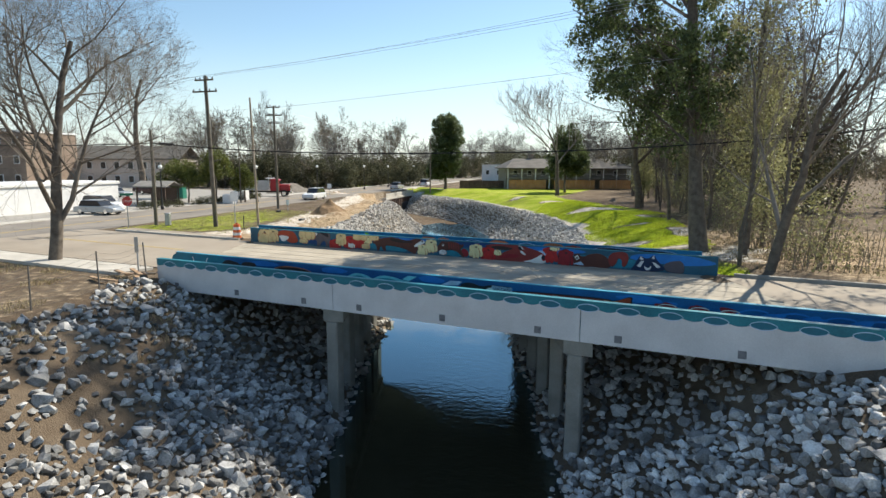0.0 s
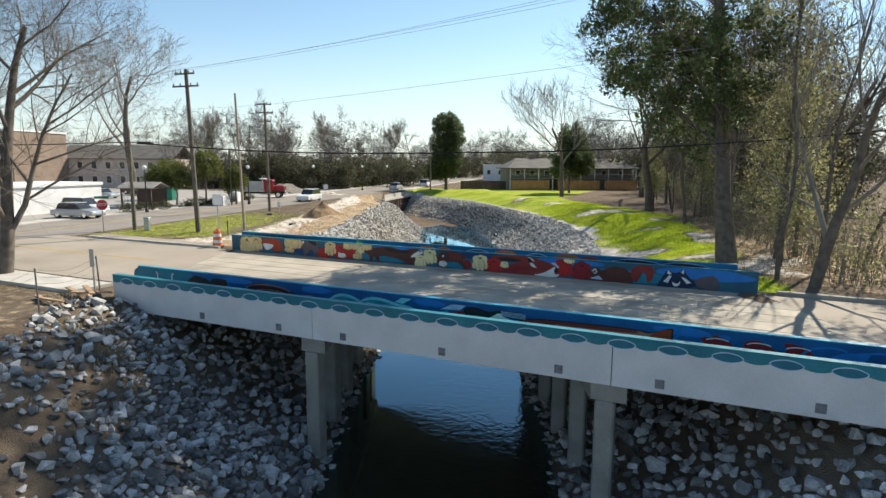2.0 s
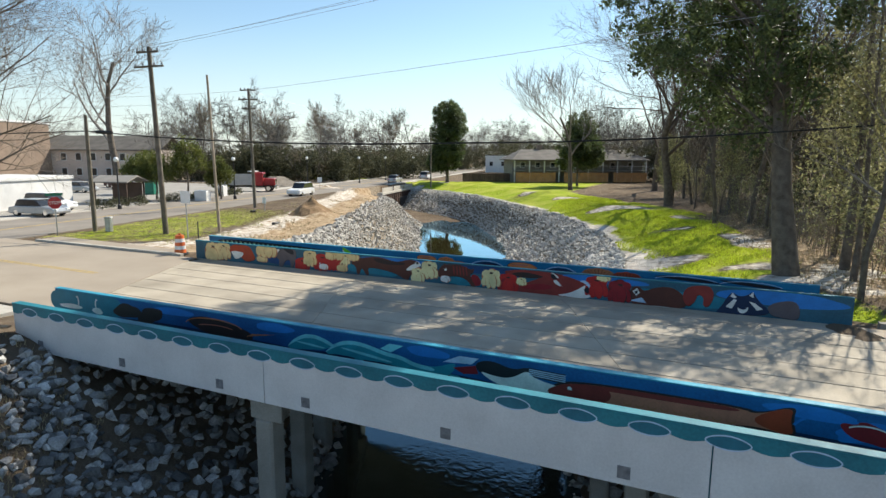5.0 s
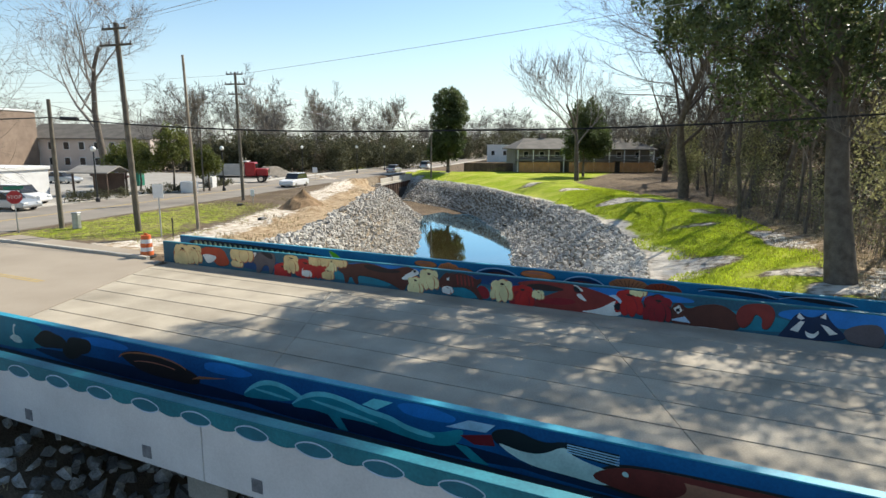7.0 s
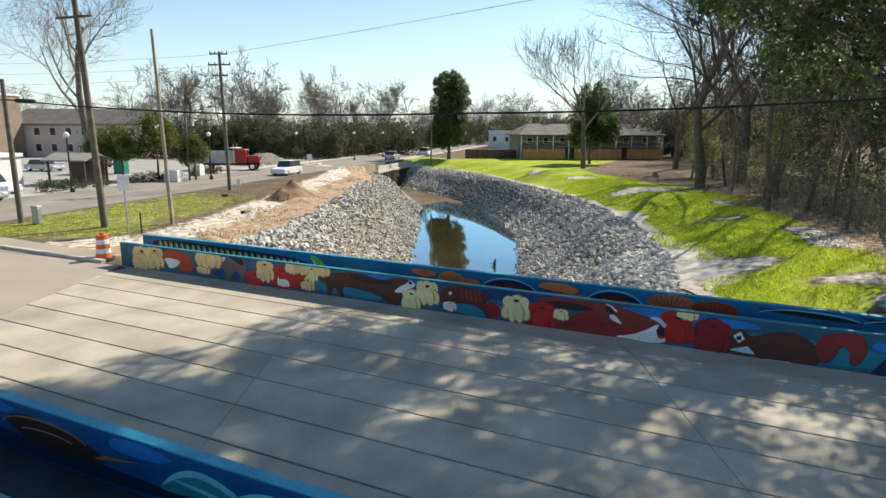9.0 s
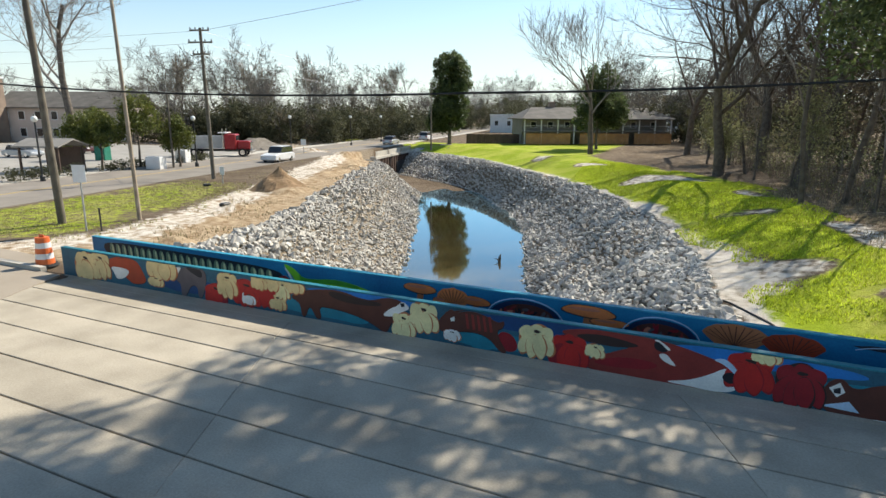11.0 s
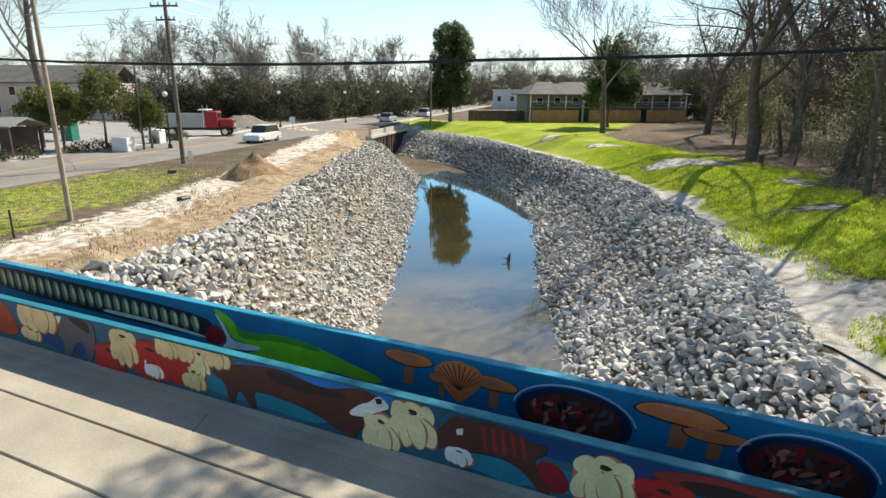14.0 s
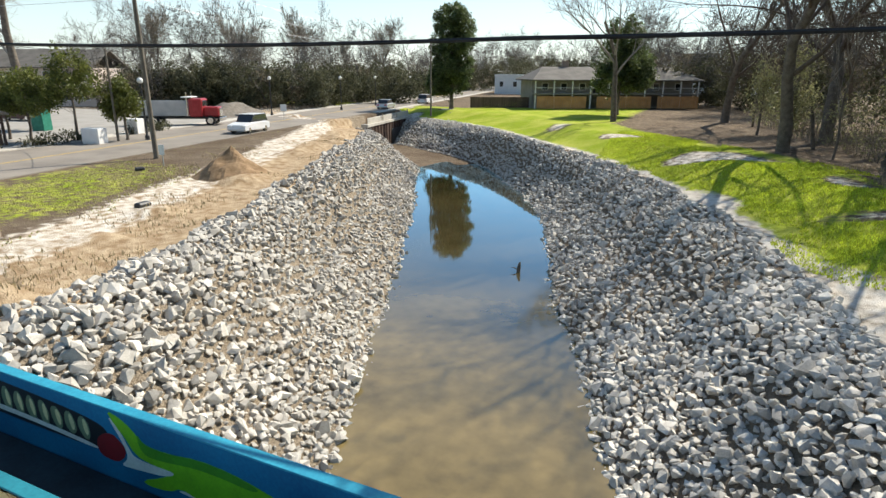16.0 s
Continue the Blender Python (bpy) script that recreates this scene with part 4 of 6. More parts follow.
far_wood("far_woods", along([(34, 40), (38, 70), (30, 100)], 6, 6), 97, "bare wood beyond the thicket", 0.8, 7, 11)

# the house beyond the grass
house = thing("house", -41.0, 124.0, 0, 31.0, label="long low pale house with a timber porch", category="house")
M["siding"] = mat("grey_siding", (0.19, 0.175, 0.155), (0.29, 0.27, 0.245), rough=0.8, scale=0.5, fine=15)
M["shingle"] = mat("roof_shingle", (0.10, 0.09, 0.078), (0.17, 0.155, 0.135), rough=0.9, scale=0.7, fine=18)
M["new_timber"] = mat("new_timber", (0.42, 0.20, 0.075), (0.60, 0.33, 0.14), rough=0.7, scale=1.2, fine=20)
part("wall", box_bm(0, 28, 2, 10, -0.1, 4.6, 0.02), "siding", house)
hip = Soup()
hip.add(np.array([(-0.6, -0.6, 4.62), (28.6, -0.6, 4.62), (28.6, 12, 4.62), (-0.6, 12, 4.62), (2.6, 5.7, 6.7), (25.4, 5.7, 6.7),
                  (-0.6, -0.6, 4.42), (28.6, -0.6, 4.42), (28.6, 12, 4.42), (-0.6, 12, 4.42)]),
        np.array([(0, 1, 5, 4), (2, 3, 4, 5), (6, 7, 1, 0), (7, 8, 2, 1), (8, 9, 3, 2), (9, 6, 0, 3), (9, 8, 7, 6)]))
hip.add(np.array([(-0.6, -0.6, 4.62), (-0.6, 12, 4.62), (2.6, 5.7, 6.7), (28.6, -0.6, 4.62), (28.6, 12, 4.62), (25.4, 5.7, 6.7)]), np.array([(0, 2, 1), (3, 4, 5)]))
part("roof", hip, "shingle", house)

# the wall where the creek goes under the street
headwall = part("culvert_wall", box_bm(-0.3, 0.3, 0, 20, -5.6, -0.25, 0.03), "rust_wall")
headwall.matrix_basis = pose(-53.9, 92.6, -0.95, 0, 0, 12.2)
tagged(headwall, "rusty brown sheet-piled wall under the street bridge", "retaining wall", kind="structure")

# ---- house beyond the grass: porch, windows, fence ----
M["dark_glass"] = mat("window_glass", (0.02, 0.022, 0.025), (0.04, 0.042, 0.045), rough=0.08, scale=0.5, fine=3, bump=0, spec=0.6)
M["white_paint"] = mat("white_paint", (0.66, 0.65, 0.63), (0.80, 0.79, 0.77), rough=0.6, scale=1.2, fine=20, bump=0.05)
M["dark_fence"] = mat("dark_stained_fence", (0.05, 0.032, 0.025), (0.11, 0.075, 0.058), rough=0.85, scale=0.8, fine=15, vary=0.2)
M["brick"] = mat("brick_facade", (0.20, 0.145, 0.11), (0.32, 0.24, 0.18), rough=0.9, scale=0.6, fine=14)
M["beige"] = mat("beige_render", (0.52, 0.43, 0.37), (0.66, 0.57, 0.51), rough=0.9, scale=0.4, fine=14)
M["rubber"] = mat("tyre_rubber", (0.012, 0.012, 0.012), (0.03, 0.03, 0.03), rough=0.8, bump=0)
M["car_white"] = mat("white_car_paint", (0.70, 0.70, 0.70), (0.78, 0.78, 0.78), rough=0.25, bump=0, spec=0.6)
M["car_silver"] = mat("silver_car_paint", (0.38, 0.39, 0.40), (0.46, 0.47, 0.48), rough=0.3, metal=0.5, bump=0)
M["car_dark"] = mat("dark_red_car_paint", (0.06, 0.022, 0.02), (0.10, 0.035, 0.03), rough=0.3, bump=0)
M["truck_red"] = mat("red_truck_paint", (0.30, 0.02, 0.025), (0.42, 0.04, 0.045), rough=0.3, bump=0)
M["truck_grey"] = mat("grey_dump_body", (0.38, 0.38, 0.38), (0.55, 0.54, 0.52), rough=0.6, scale=1)
M["chrome"] = mat("chrome", (0.65, 0.65, 0.66), (0.8, 0.8, 0.8), rough=0.15, metal=1.0, bump=0)
M["green_plastic"] = mat("green_plastic", (0.012, 0.13, 0.085), (0.03, 0.21, 0.14), rough=0.5)
M["lamp_globe"] = mat("frosted_globe", (0.75, 0.75, 0.72), (0.85, 0.85, 0.82), rough=0.3, bump=0)
M["black_iron"] = mat("black_iron", (0.015, 0.015, 0.016), (0.035, 0.035, 0.036), rough=0.5, bump=0.05)
M["orange"] = mat("orange_plastic", (0.62, 0.12, 0.03), (0.75, 0.18, 0.05), rough=0.5, bump=0.03)
M["tape_white"] = mat("reflective_white_tape", (0.72, 0.70, 0.68), (0.82, 0.80, 0.78), rough=0.4, bump=0.03)
M["sign_white"] = mat("white_sign_sheet", (0.70, 0.71, 0.71), (0.80, 0.81, 0.81), rough=0.5, bump=0.02)
M["sign_red"] = mat("red_sign_sheet", (0.36, 0.02, 0.03), (0.45, 0.04, 0.045), rough=0.5, bump=0.02)
M["timber"] = mat("raw_timber", (0.30, 0.19, 0.11), (0.50, 0.34, 0.21), rough=0.85, scale=2, fine=24)
M["rail_steel"] = mat("dull_fence_steel", (0.09, 0.08, 0.07), (0.17, 0.155, 0.14), rough=0.7, bump=0.1)
M["grass_blade"] = leaf_mat("grass_blade", (0.34, 0.41, 0.02), (0.58, 0.65, 0.065), rough=0.6, trans=0.5)
M["lawn_blade"] = leaf_mat("lawn_blade", (0.24, 0.235, 0.05), (0.44, 0.42, 0.15), rough=0.7, trans=0.35)
M["dry_blade"] = leaf_mat("dry_grass_blade", (0.26, 0.20, 0.10), (0.45, 0.37, 0.22), rough=0.8, trans=0.2)

for x in (2.2, 5.4, 8.6, 13.5, 17.5, 21.5, 25.4):
    w = part("window", box_bm(x - 0.55, x + 0.55, 1.93, 1.99, 2.9, 4.1, 0.01), "white_paint", house)
    part("pane", box_bm(x - 0.46, x + 0.46, 1.91, 1.928, 3.0, 4.0, 0.005), "dark_glass", w)
for x in np.arange(0, 28.1, 3.1):
    part("porch_post", box_bm(x - 0.09, x + 0.09, -0.35, -0.17, 0, 4.42, 0.01), "white_paint", house)
part("porch_floor", box_bm(-0.2, 28.2, -0.4, 1.99, 2.25, 2.45, 0.01), "siding", house)
part("porch_rail", box_bm(-0.1, 28.1, -0.32, -0.24, 3.3, 3.38, 0.01), "white_paint", house)
for x in np.arange(0.3, 28, 0.62):
    part("baluster", box_bm(x - 0.03, x + 0.03, -0.30, -0.26, 2.452, 3.298, 0.005), "siding", house)
part("door", box_bm(10.4, 11.4, 1.92, 1.99, 2.46, 4.3, 0.01), "dark_glass", house)
part("chimney", box_bm(6.2, 7.2, 5.6, 6.6, 5.8, 7.7, 0.02), "brick", house)
for x in np.arange(0.4, 28, 0.36):
    if not (8.6 < x < 10.2 or 19.5 < x < 20.6):
        part("fence_board", box_bm(x - 0.165, x + 0.165, -0.62, -0.59, 0.05, 2.0 + random.uniform(-0.03, 0.03), 0.005), "new_timber", house)

dark_fence = thing("board_fence", -51.2, 121.2, 0, 31.3, label="dark stained board fence along the lawn", category="fence")
for i in range(25):
    part("fence_board", box_bm(i * 0.4, i * 0.4 + 0.38, -0.03, 0.03, 0, 1.75 + random.uniform(-0.04, 0.04), 0.006), "dark_fence", dark_fence)


# ---- buildings across the street ----
def block(x, y, w, d, h, rz, wallmat, label, floors, bays, roof="flat", name="building"):
    t = thing(name, x, y, 0, rz, label=label, category="building")
    part("wall", box_bm(0, w, 0, d, -0.1, h, 0.03), wallmat, t)
    if roof == "flat":
        part("roof", box_bm(-0.15, w + 0.15, -0.15, d + 0.15, h + 0.002, h + 0.35, 0.03), "white_paint", t)
    else:
        bm = prism_bm([(-0.7, h - 0.1), (d / 2, h + d * 0.28), (d + 0.7, h - 0.1), (d + 0.7, h + 0.1), (d / 2, h + d * 0.28 + 0.22), (-0.7, h + 0.1)], -0.6, w + 0.6)
        part("roof", bm, "shingle", t)
    for f in range(floors):
        for b in range(bays):
            cx, cz = w * (b + 0.5) / bays, h * (f + 0.55) / floors
            win = part("window", box_bm(cx - 0.62, cx + 0.62, -0.07, -0.004, cz - 0.8, cz + 0.8, 0.01), "white_paint", t)
            part("pane", box_bm(cx - 0.5, cx + 0.5, -0.10, -0.072, cz - 0.68, cz + 0.68, 0.005), "dark_glass", win)
    return t


block(-150, 62, 30, 14, 11, 18, "brick", "brick building of three storeys beyond the car park", 3, 8)
block(-128, 84, 24, 10, 6.0, 24, "beige", "long pale building with a pitched roof", 2, 8, "pitched")
block(-62.0, 33.0, 16, 8, 2.7, 102, "white_paint", "long low plain white building beside the car park", 0, 0)
block(-175, 95, 30, 12, 8, 20, "brick", "brick building behind bare trees", 2, 9)
block(-72, 190, 34, 14, 5.0, 12, "white_paint", "distant pale commercial building past the street", 1, 9)
block(-40, 215, 40, 14, 5.5, 5, "white_paint", "distant low white building", 1, 10)
block(-30, 270, 14, 10, 13, 5, "brick", "distant dark tower block on the horizon", 4, 4)
block(-92, 122, 14, 7, 4.2, 62, "siding", "low dark pavilion with a pitched roof behind the street", 1, 4, "pitched")


# ---- vehicles ----
def wheel(parent, x, y, r, w=0.22):
    s = tube([(x, y - w / 2, r), (x, y + w / 2, r)], [r, r], 16)
    t = part("wheel", s, "rubber", parent)
    part("rim", tube([(x, y - w / 2 - 0.012, r), (x, y + w / 2 + 0.012, r)], [r * 0.62, r * 0.62], 12), "chrome", t)


def car(x, y, rz, paint, label, suv=False, name="car"):
    t = thing(name, x, y, 0, rz, label=label, category="car", group="cars")
    L, W, H, belt = (4.65, 1.86, 1.66, 0.98) if suv else (4.75, 1.82, 1.43, 0.88)
    low = [(-L / 2, 0.35), (-L / 2 + 0.05, belt - 0.12), (-L / 2 + 0.9, belt), (L / 2 - 1.25, belt), (L / 2 - 0.1, belt - 0.18), (L / 2, 0.4), (L / 2 - 0.1, 0.25), (-L / 2 + 0.1, 0.25)]
    bm = prism_bm([(a, b) for a, b in low], -W / 2, W / 2, bevel=0.06)
    bmesh.ops.rotate(bm, cent=(0, 0, 0), matrix=Matrix.Rotation(radians(-90), 3, "Z"), verts=bm.verts[:])
    part("body", bm, paint, t, smooth=False)
    back = -L / 2 + (0.15 if suv else 0.55)
    cab = [(back, belt - 0.02), (back + 0.35, H - 0.03), (back + 0.7, H), (0.35, H), (L / 2 - 1.35, belt - 0.02)]
    bm = prism_bm(cab, -W / 2 + 0.13, W / 2 - 0.13, bevel=0.05)
    bmesh.ops.rotate(bm, cent=(0, 0, 0), matrix=Matrix.Rotation(radians(-90), 3, "Z"), verts=bm.verts[:])
    part("window", bm, "dark_glass", t)
    part("roof", box_bm(back + 0.5, 0.45, -W / 2 + 0.2, W / 2 - 0.2, H - 0.015, H + 0.03, 0.015), paint, t)
    for sx in (-L / 2 + 0.85, L / 2 - 0.9):
        for sy in (-W / 2 + 0.12, W / 2 - 0.12):
            wheel(t, sx, sy, 0.34)
    for sy in (-W / 2 + 0.3, W / 2 - 0.3):
        part("headlight", box_bm(L / 2 - 0.14, L / 2 - 0.0, sy - 0.2, sy + 0.2, belt - 0.34, belt - 0.2, 0.02), "lamp_globe", t)
        part("tail_light", box_bm(-L / 2 - 0.012, -L / 2 + 0.06, sy - 0.16, sy + 0.16, belt - 0.3, belt - 0.14, 0.01), "sign_red", t)
    return t


car(-53.6, 71.6, -78, "car_white", "white family car driving along the street", True)
car(-56.6, 39.9, 12, "car_silver", "silver saloon parked at the street corner")
car(-60.5, 43.2, 12, "car_white", "white estate car parked at the street corner", True)
car(-62.0, 112.0, 102, "car_silver", "silver saloon far along the street")
car(-64.5, 131.0, 102, "car_white", "white car far along the street", True)
car(-85.6, 70.1, 8, "car_dark", "dark red pickup-sized car in the car park", True)
car(-90.0, 72.5, 8, "car_dark", "dark car parked in the car park", True)
car(-83.9, 62.0, 8, "car_silver", "silver car parked beside the trees")

truck = thing("dump_truck", -65.6, 74.4, 0, 32, label="red dump truck with a grey body parked by the street", category="truck")
part("cab", box_bm(1.2, 2.6, -1.15, 1.15, 0.9, 2.75, 0.1), "truck_red", truck)
part("bonnet", box_bm(2.603, 4.2, -0.8, 0.8, 0.9, 1.9, 0.12), "truck_red", truck)
part("windscreen", box_bm(2.2, 2.63, -0.95, 0.95, 1.95, 2.55, 0.03), "dark_glass", truck)
part("grille", box_bm(4.2, 4.28, -0.6, 0.6, 0.95, 1.8, 0.02), "chrome", truck)
part("bumper", box_bm(4.22, 4.5, -1.15, 1.15, 0.45, 0.85, 0.05), "chrome", truck)
part("exhaust_stack", tube([(1.05, -1.0, 1.0), (1.05, -1.0, 3.4)], [0.08, 0.08], 8), "chrome", truck)
part("exhaust_stack", tube([(1.05, 1.0, 1.0), (1.05, 1.0, 3.4)], [0.08, 0.08], 8), "chrome", truck)
part("chassis", box_bm(-4.4, 4.2, -0.5, 0.5, 0.65, 0.9, 0.02), "black_iron", truck)
bm = prism_bm([(-1.2, 2.5), (-0.95, 1.0), (0.95, 1.0), (1.2, 2.5), (1.1, 2.5), (0.88, 1.1), (-0.88, 1.1), (-1.1, 2.5)], -4.6, 0.9)
part("dump_body", bm, "truck_grey", truck)
part("cab_shield", box_bm(0.5, 1.6, -1.15, 1.15, 2.85, 2.95, 0.02), "white_paint", truck)
for sx in (-3.6, -2.4, 3.3):
    for sy in (-0.98, 0.98):
        wheel(truck, sx, sy, 0.5, 0.34)

# ---- street furniture ----


def lamp_post(x, y, h=4.6):
    t = thing("street_lamp", x, y, -0.06, label="black iron street lamp with a white globe", category="street lamp", group="street lamps")
    part("base", tube([(0, 0, -0.1), (0, 0, 0.4), (0, 0, 0.55)], [0.2, 0.18, 0.09], 10), "black_iron", t)
    part("post", tube([(0, 0, 0.5), (0, 0, h)], [0.08, 0.06], 8), "black_iron", t)
    bm = bmesh.new()
    bmesh.ops.create_uvsphere(bm, u_segments=12, v_segments=8, radius=0.24)
    bmesh.ops.translate(bm, vec=(0, 0, h + 0.22), verts=bm.verts[:])
    part("globe", bm, "lamp_globe", t, smooth=True)
    part("finial", tube([(0, 0, h + 0.44), (0, 0, h + 0.6)], [0.06, 0.01], 6), "black_iron", t)


for x, y in ((-56.2, 62.4), (-67.0, 90.5), (-66.2, 105.5), (-68.5, 119.5), (-72.5, 140), (-56.4, 47.3)):
    lamp_post(x, y)

dumpster = thing("portable_toilet", -71.6, 63.4, -0.06, 20, label="green plastic portable toilet in the car park", category="portable toilet")
part("cabin", box_bm(-0.6, 0.6, -0.6, 0.6, 0.05, 2.1, 0.04), "green_plastic", dumpster)
part("roof", prism_bm([(-0.66, 2.1), (0, 2.4), (0.66, 2.1)], -0.66, 0.66), "white_paint", dumpster)
part("door", box_bm(-0.4, 0.4, -0.63, -0.602, 0.15, 1.95, 0.01), "green_plastic", dumpster)
for x, y, w, h in ((-57.4, 58.6, 1.5, 1.25), (-61.5, 65.5, 1.2, 1.4)):
    cab = thing("utility_cabinet", x, y, -0.06, 14, label="white utility cabinet on the verge", category="cabinet", group="utility cabinets")
    part("body", box_bm(-w / 2, w / 2, -0.5, 0.5, 0.08, h, 0.03), "white_paint", cab)
    part("plinth", box_bm(-w / 2 - 0.05, w / 2 + 0.05, -0.55, 0.55, 0, 0.08, 0.01), "kerb", cab)
    part("door", box_bm(-w / 2 + 0.08, w / 2 - 0.08, -0.53, -0.503, 0.2, h - 0.1, 0.008), "white_paint", cab)
carport = thing("carport", -64.5, 50.5, -0.06, 20, label="dark open shelter beside the white building", category="shelter")
for x in (0, 3.6):
    for y in (0, 3.2):
        part("post", box_bm(x - 0.08, x + 0.08, y - 0.08, y + 0.08, 0, 2.3, 0.01), "dark_fence", carport)
part("roof", prism_bm([(-0.4, 2.3), (1.6, 2.9), (3.6, 2.3), (3.6, 2.42), (1.6, 3.05), (-0.4, 2.42)], -0.4, 4.0), "siding", carport)
part("back_panel", box_bm(0.1, 3.5, 3.02, 3.1, 0.05, 2.2, 0.01), "dark_fence", carport)


def small_tree(x, y, h, w, seed):
    evergreen(x, y, -0.06, h, w, seed, "clipped dark green street tree on a bare trunk", lumpy([(w * k, h * a, h * b, w * c) for k, a, b, c in ((0.6, 0.35, 0.72, -0.5), (0.55, 0.42, 0.8, 0.45), (0.5, 0.6, 1.0, 0.05))]), (0, 0), 84, 60, 0.26, 0.6, "leaf_tree", 0.13, "street_tree", group="street trees")


M["leaf_tree"] = leaf_mat("street_tree_leaf", (0.055, 0.075, 0.014), (0.19, 0.20, 0.045), rough=0.5, trans=0.4)
for i, (x, y, h, w) in enumerate(((-60.3, 59.2, 7.6, 2.9), (-63.4, 57.4, 5.6, 2.7), (-57.6, 61.6, 5.0, 1.7), (-66.5, 57.5, 5.4, 2.4), (-73, 64, 5.8, 2.6))):
    small_tree(x, y, h, w, 120 + i)
utility_pole(-57.4, 60.6, 7.2, (0, 0), (), 0.11, "dark wooden pole beside the car park")
M["lot"] = mat("pale_car_park_asphalt", (0.24, 0.225, 0.20), (0.36, 0.335, 0.30), rough=0.9, scale=0.4, fine=25, bump=0.15)
strip("car_park", [(-120, 30), (-120, 88)], [(-56.2, 30), (-68.4, 88)], 0.0, "lot", "pale worn asphalt car park across the street", "car park")


def hedge(x0, y0, x1, y1, h, seed):
    r = np.random.default_rng(seed)
    n = int(np.hypot(x1 - x0, y1 - y0) * 9)
    k = r.random(n)
    c = np.stack([x0 + (x1 - x0) * k + r.normal(0, 0.28, n), y0 + (y1 - y0) * k + r.normal(0, 0.28, n), h * r.uniform(0.1, 0.85, n)], 1)
    t = thing("hedge", label="low clipped dark green hedge along the car park", category="hedge", group="hedges")
    part("foliage", leaves(r, c, 26, 0.36, 0.2), "leaf_far", t)
    stems = Soup()
    for q in c[::4]:
        v, f = tube_rings([(q[0], q[1], -0.1), (q[0] + 0.03, q[1], q[2] * 0.6), tuple(q)], [0.03, 0.02, 0.01], 4)
        stems.add(v, f)
    part("stem", stems, "bark", t)


for i, (x0, y0, x1, y1, h) in enumerate(((-57.6, 45.5, -58.9, 52.5, 1.0), (-59.3, 54.5, -60.6, 60.8, 0.9), (-61.2, 64.5, -62.5, 70.0, 0.9))):
    hedge(x0, y0, x1, y1, h, 300 + i)
M["grey_soil"] = mat("grey_spoil", (0.10, 0.085, 0.068), (0.21, 0.185, 0.155), rough=0.95, scale=2.5, fine=16, bump=0.5, dist=0.06)
mound = Soup()
gx_, gy_ = np.meshgrid(np.linspace(-1, 1, 25), np.linspace(-1, 1, 25), indexing="ij")
hh = np.clip(1 - gx_ ** 2 - gy_ ** 2, 0, 1) * 1.5 * (1 + 0.8 * lumps(gx_ * 4, gy_ * 4, 1.0, 41)) - 0.12
k0 = (np.arange(24)[:, None] * 25 + np.arange(24)[None]).ravel()
mound.add(np.stack([gx_.ravel() * 7, gy_.ravel() * 3, hh.ravel()], 1), np.stack([k0, k0 + 25, k0 + 26, k0 + 1], 1))
ob = part("spoil_mound", mound, "grey_soil", None, smooth=True)
ob.matrix_basis = pose(-71.5, 88, 0, 0, 0, 100)
tagged(ob, "low dark mound of spoil behind the street", "mound")


heap = Soup()
rad_ = np.sqrt(gx_ ** 2 + gy_ ** 2)
hh = np.clip(1 - rad_, 0, 1) * (1 + 0.30 * lumps(gx_ * 3, gy_ * 3, 1.0, 43)) * 1.55 + 0.10 * lumps(gx_ * 9, gy_ * 9, 1.0, 44) - 0.12
heap.add(np.stack([gx_.ravel() * 2.3, gy_.ravel() * 2.3, hh.ravel()], 1), np.stack([k0, k0 + 25, k0 + 26, k0 + 1], 1))
ob = part("spoil_cone", heap, "spoil", None)
ob.matrix_basis = pose(-37.2, 52.3, -0.05, 0, 0, 30)
tagged(ob, "cone of freshly dug brown dirt beside the creek", "dirt heap")


# ---- the corner by the bridge ----
def sign_post(x, y, h, rz, plate, label, face="sign_white", round_=0):
    t = thing("road_sign", x, y, -0.06, rz, label=label, category="sign", group="road signs")
    part("post", box_bm(-0.03, 0.03, -0.03, 0.03, -0.2, h, 0.004), "metal", t)
    if round_:
        bm = bmesh.new()
        bmesh.ops.create_cone(bm, cap_ends=True, segments=8, radius1=0.41, radius2=0.41, depth=0.02)
        bmesh.ops.rotate(bm, cent=(0, 0, 0), matrix=Matrix.Rotation(radians(22.5), 3, "Z"), verts=bm.verts[:])
        bmesh.ops.rotate(bm, cent=(0, 0, 0), matrix=Matrix.Rotation(radians(90), 3, "X"), verts=bm.verts[:])
        bmesh.ops.translate(bm, vec=(0, -0.045, h - 0.4), verts=bm.verts[:])
        part("plate", bm, face, t)
    else:
        w, ph = plate
        part("plate", box_bm(-w / 2, w / 2, -0.055, -0.033, h - ph, h, 0.006), face, t)
    return t


sign_post(-34.6, 35.8, 3.05, 22, (0.62, 0.78), "plain white sign on a galvanised post in the lawn")
stop = sign_post(-43.4, 33.0, 2.55, 70, None, "red eight-sided stop sign at the street corner", "sign_red", 1)
curve = bpy.data.curves.new("lettering", "FONT")
curve.body, curve.size, curve.align_x, curve.align_y, curve.extrude = "STOP", 0.28, "CENTER", "CENTER", 0.002
word = new("lettering", curve)
word.parent = stop
word.matrix_basis = pose(0, -0.062, 2.15, 90, 0, 0)
curve.materials.append(M["sign_white"])
part("name_plate", box_bm(-0.5, 0.5, -0.02, 0.0, 2.62, 2.8, 0.004), "green_plastic", stop)
sign_post(-24.9, 19.3, 1.75, 20, (0.2, 0.75), "narrow weathered marker post beside the fence", "kerb")
sign_post(-60.2, 84.7, 1.9, 30, (0.7, 0.8), "white sign at the edge of the street")
sign_post(-43.3, 52.9, 1.3, 20, (0.35, 0.6), "small pale box sign beside the pole")
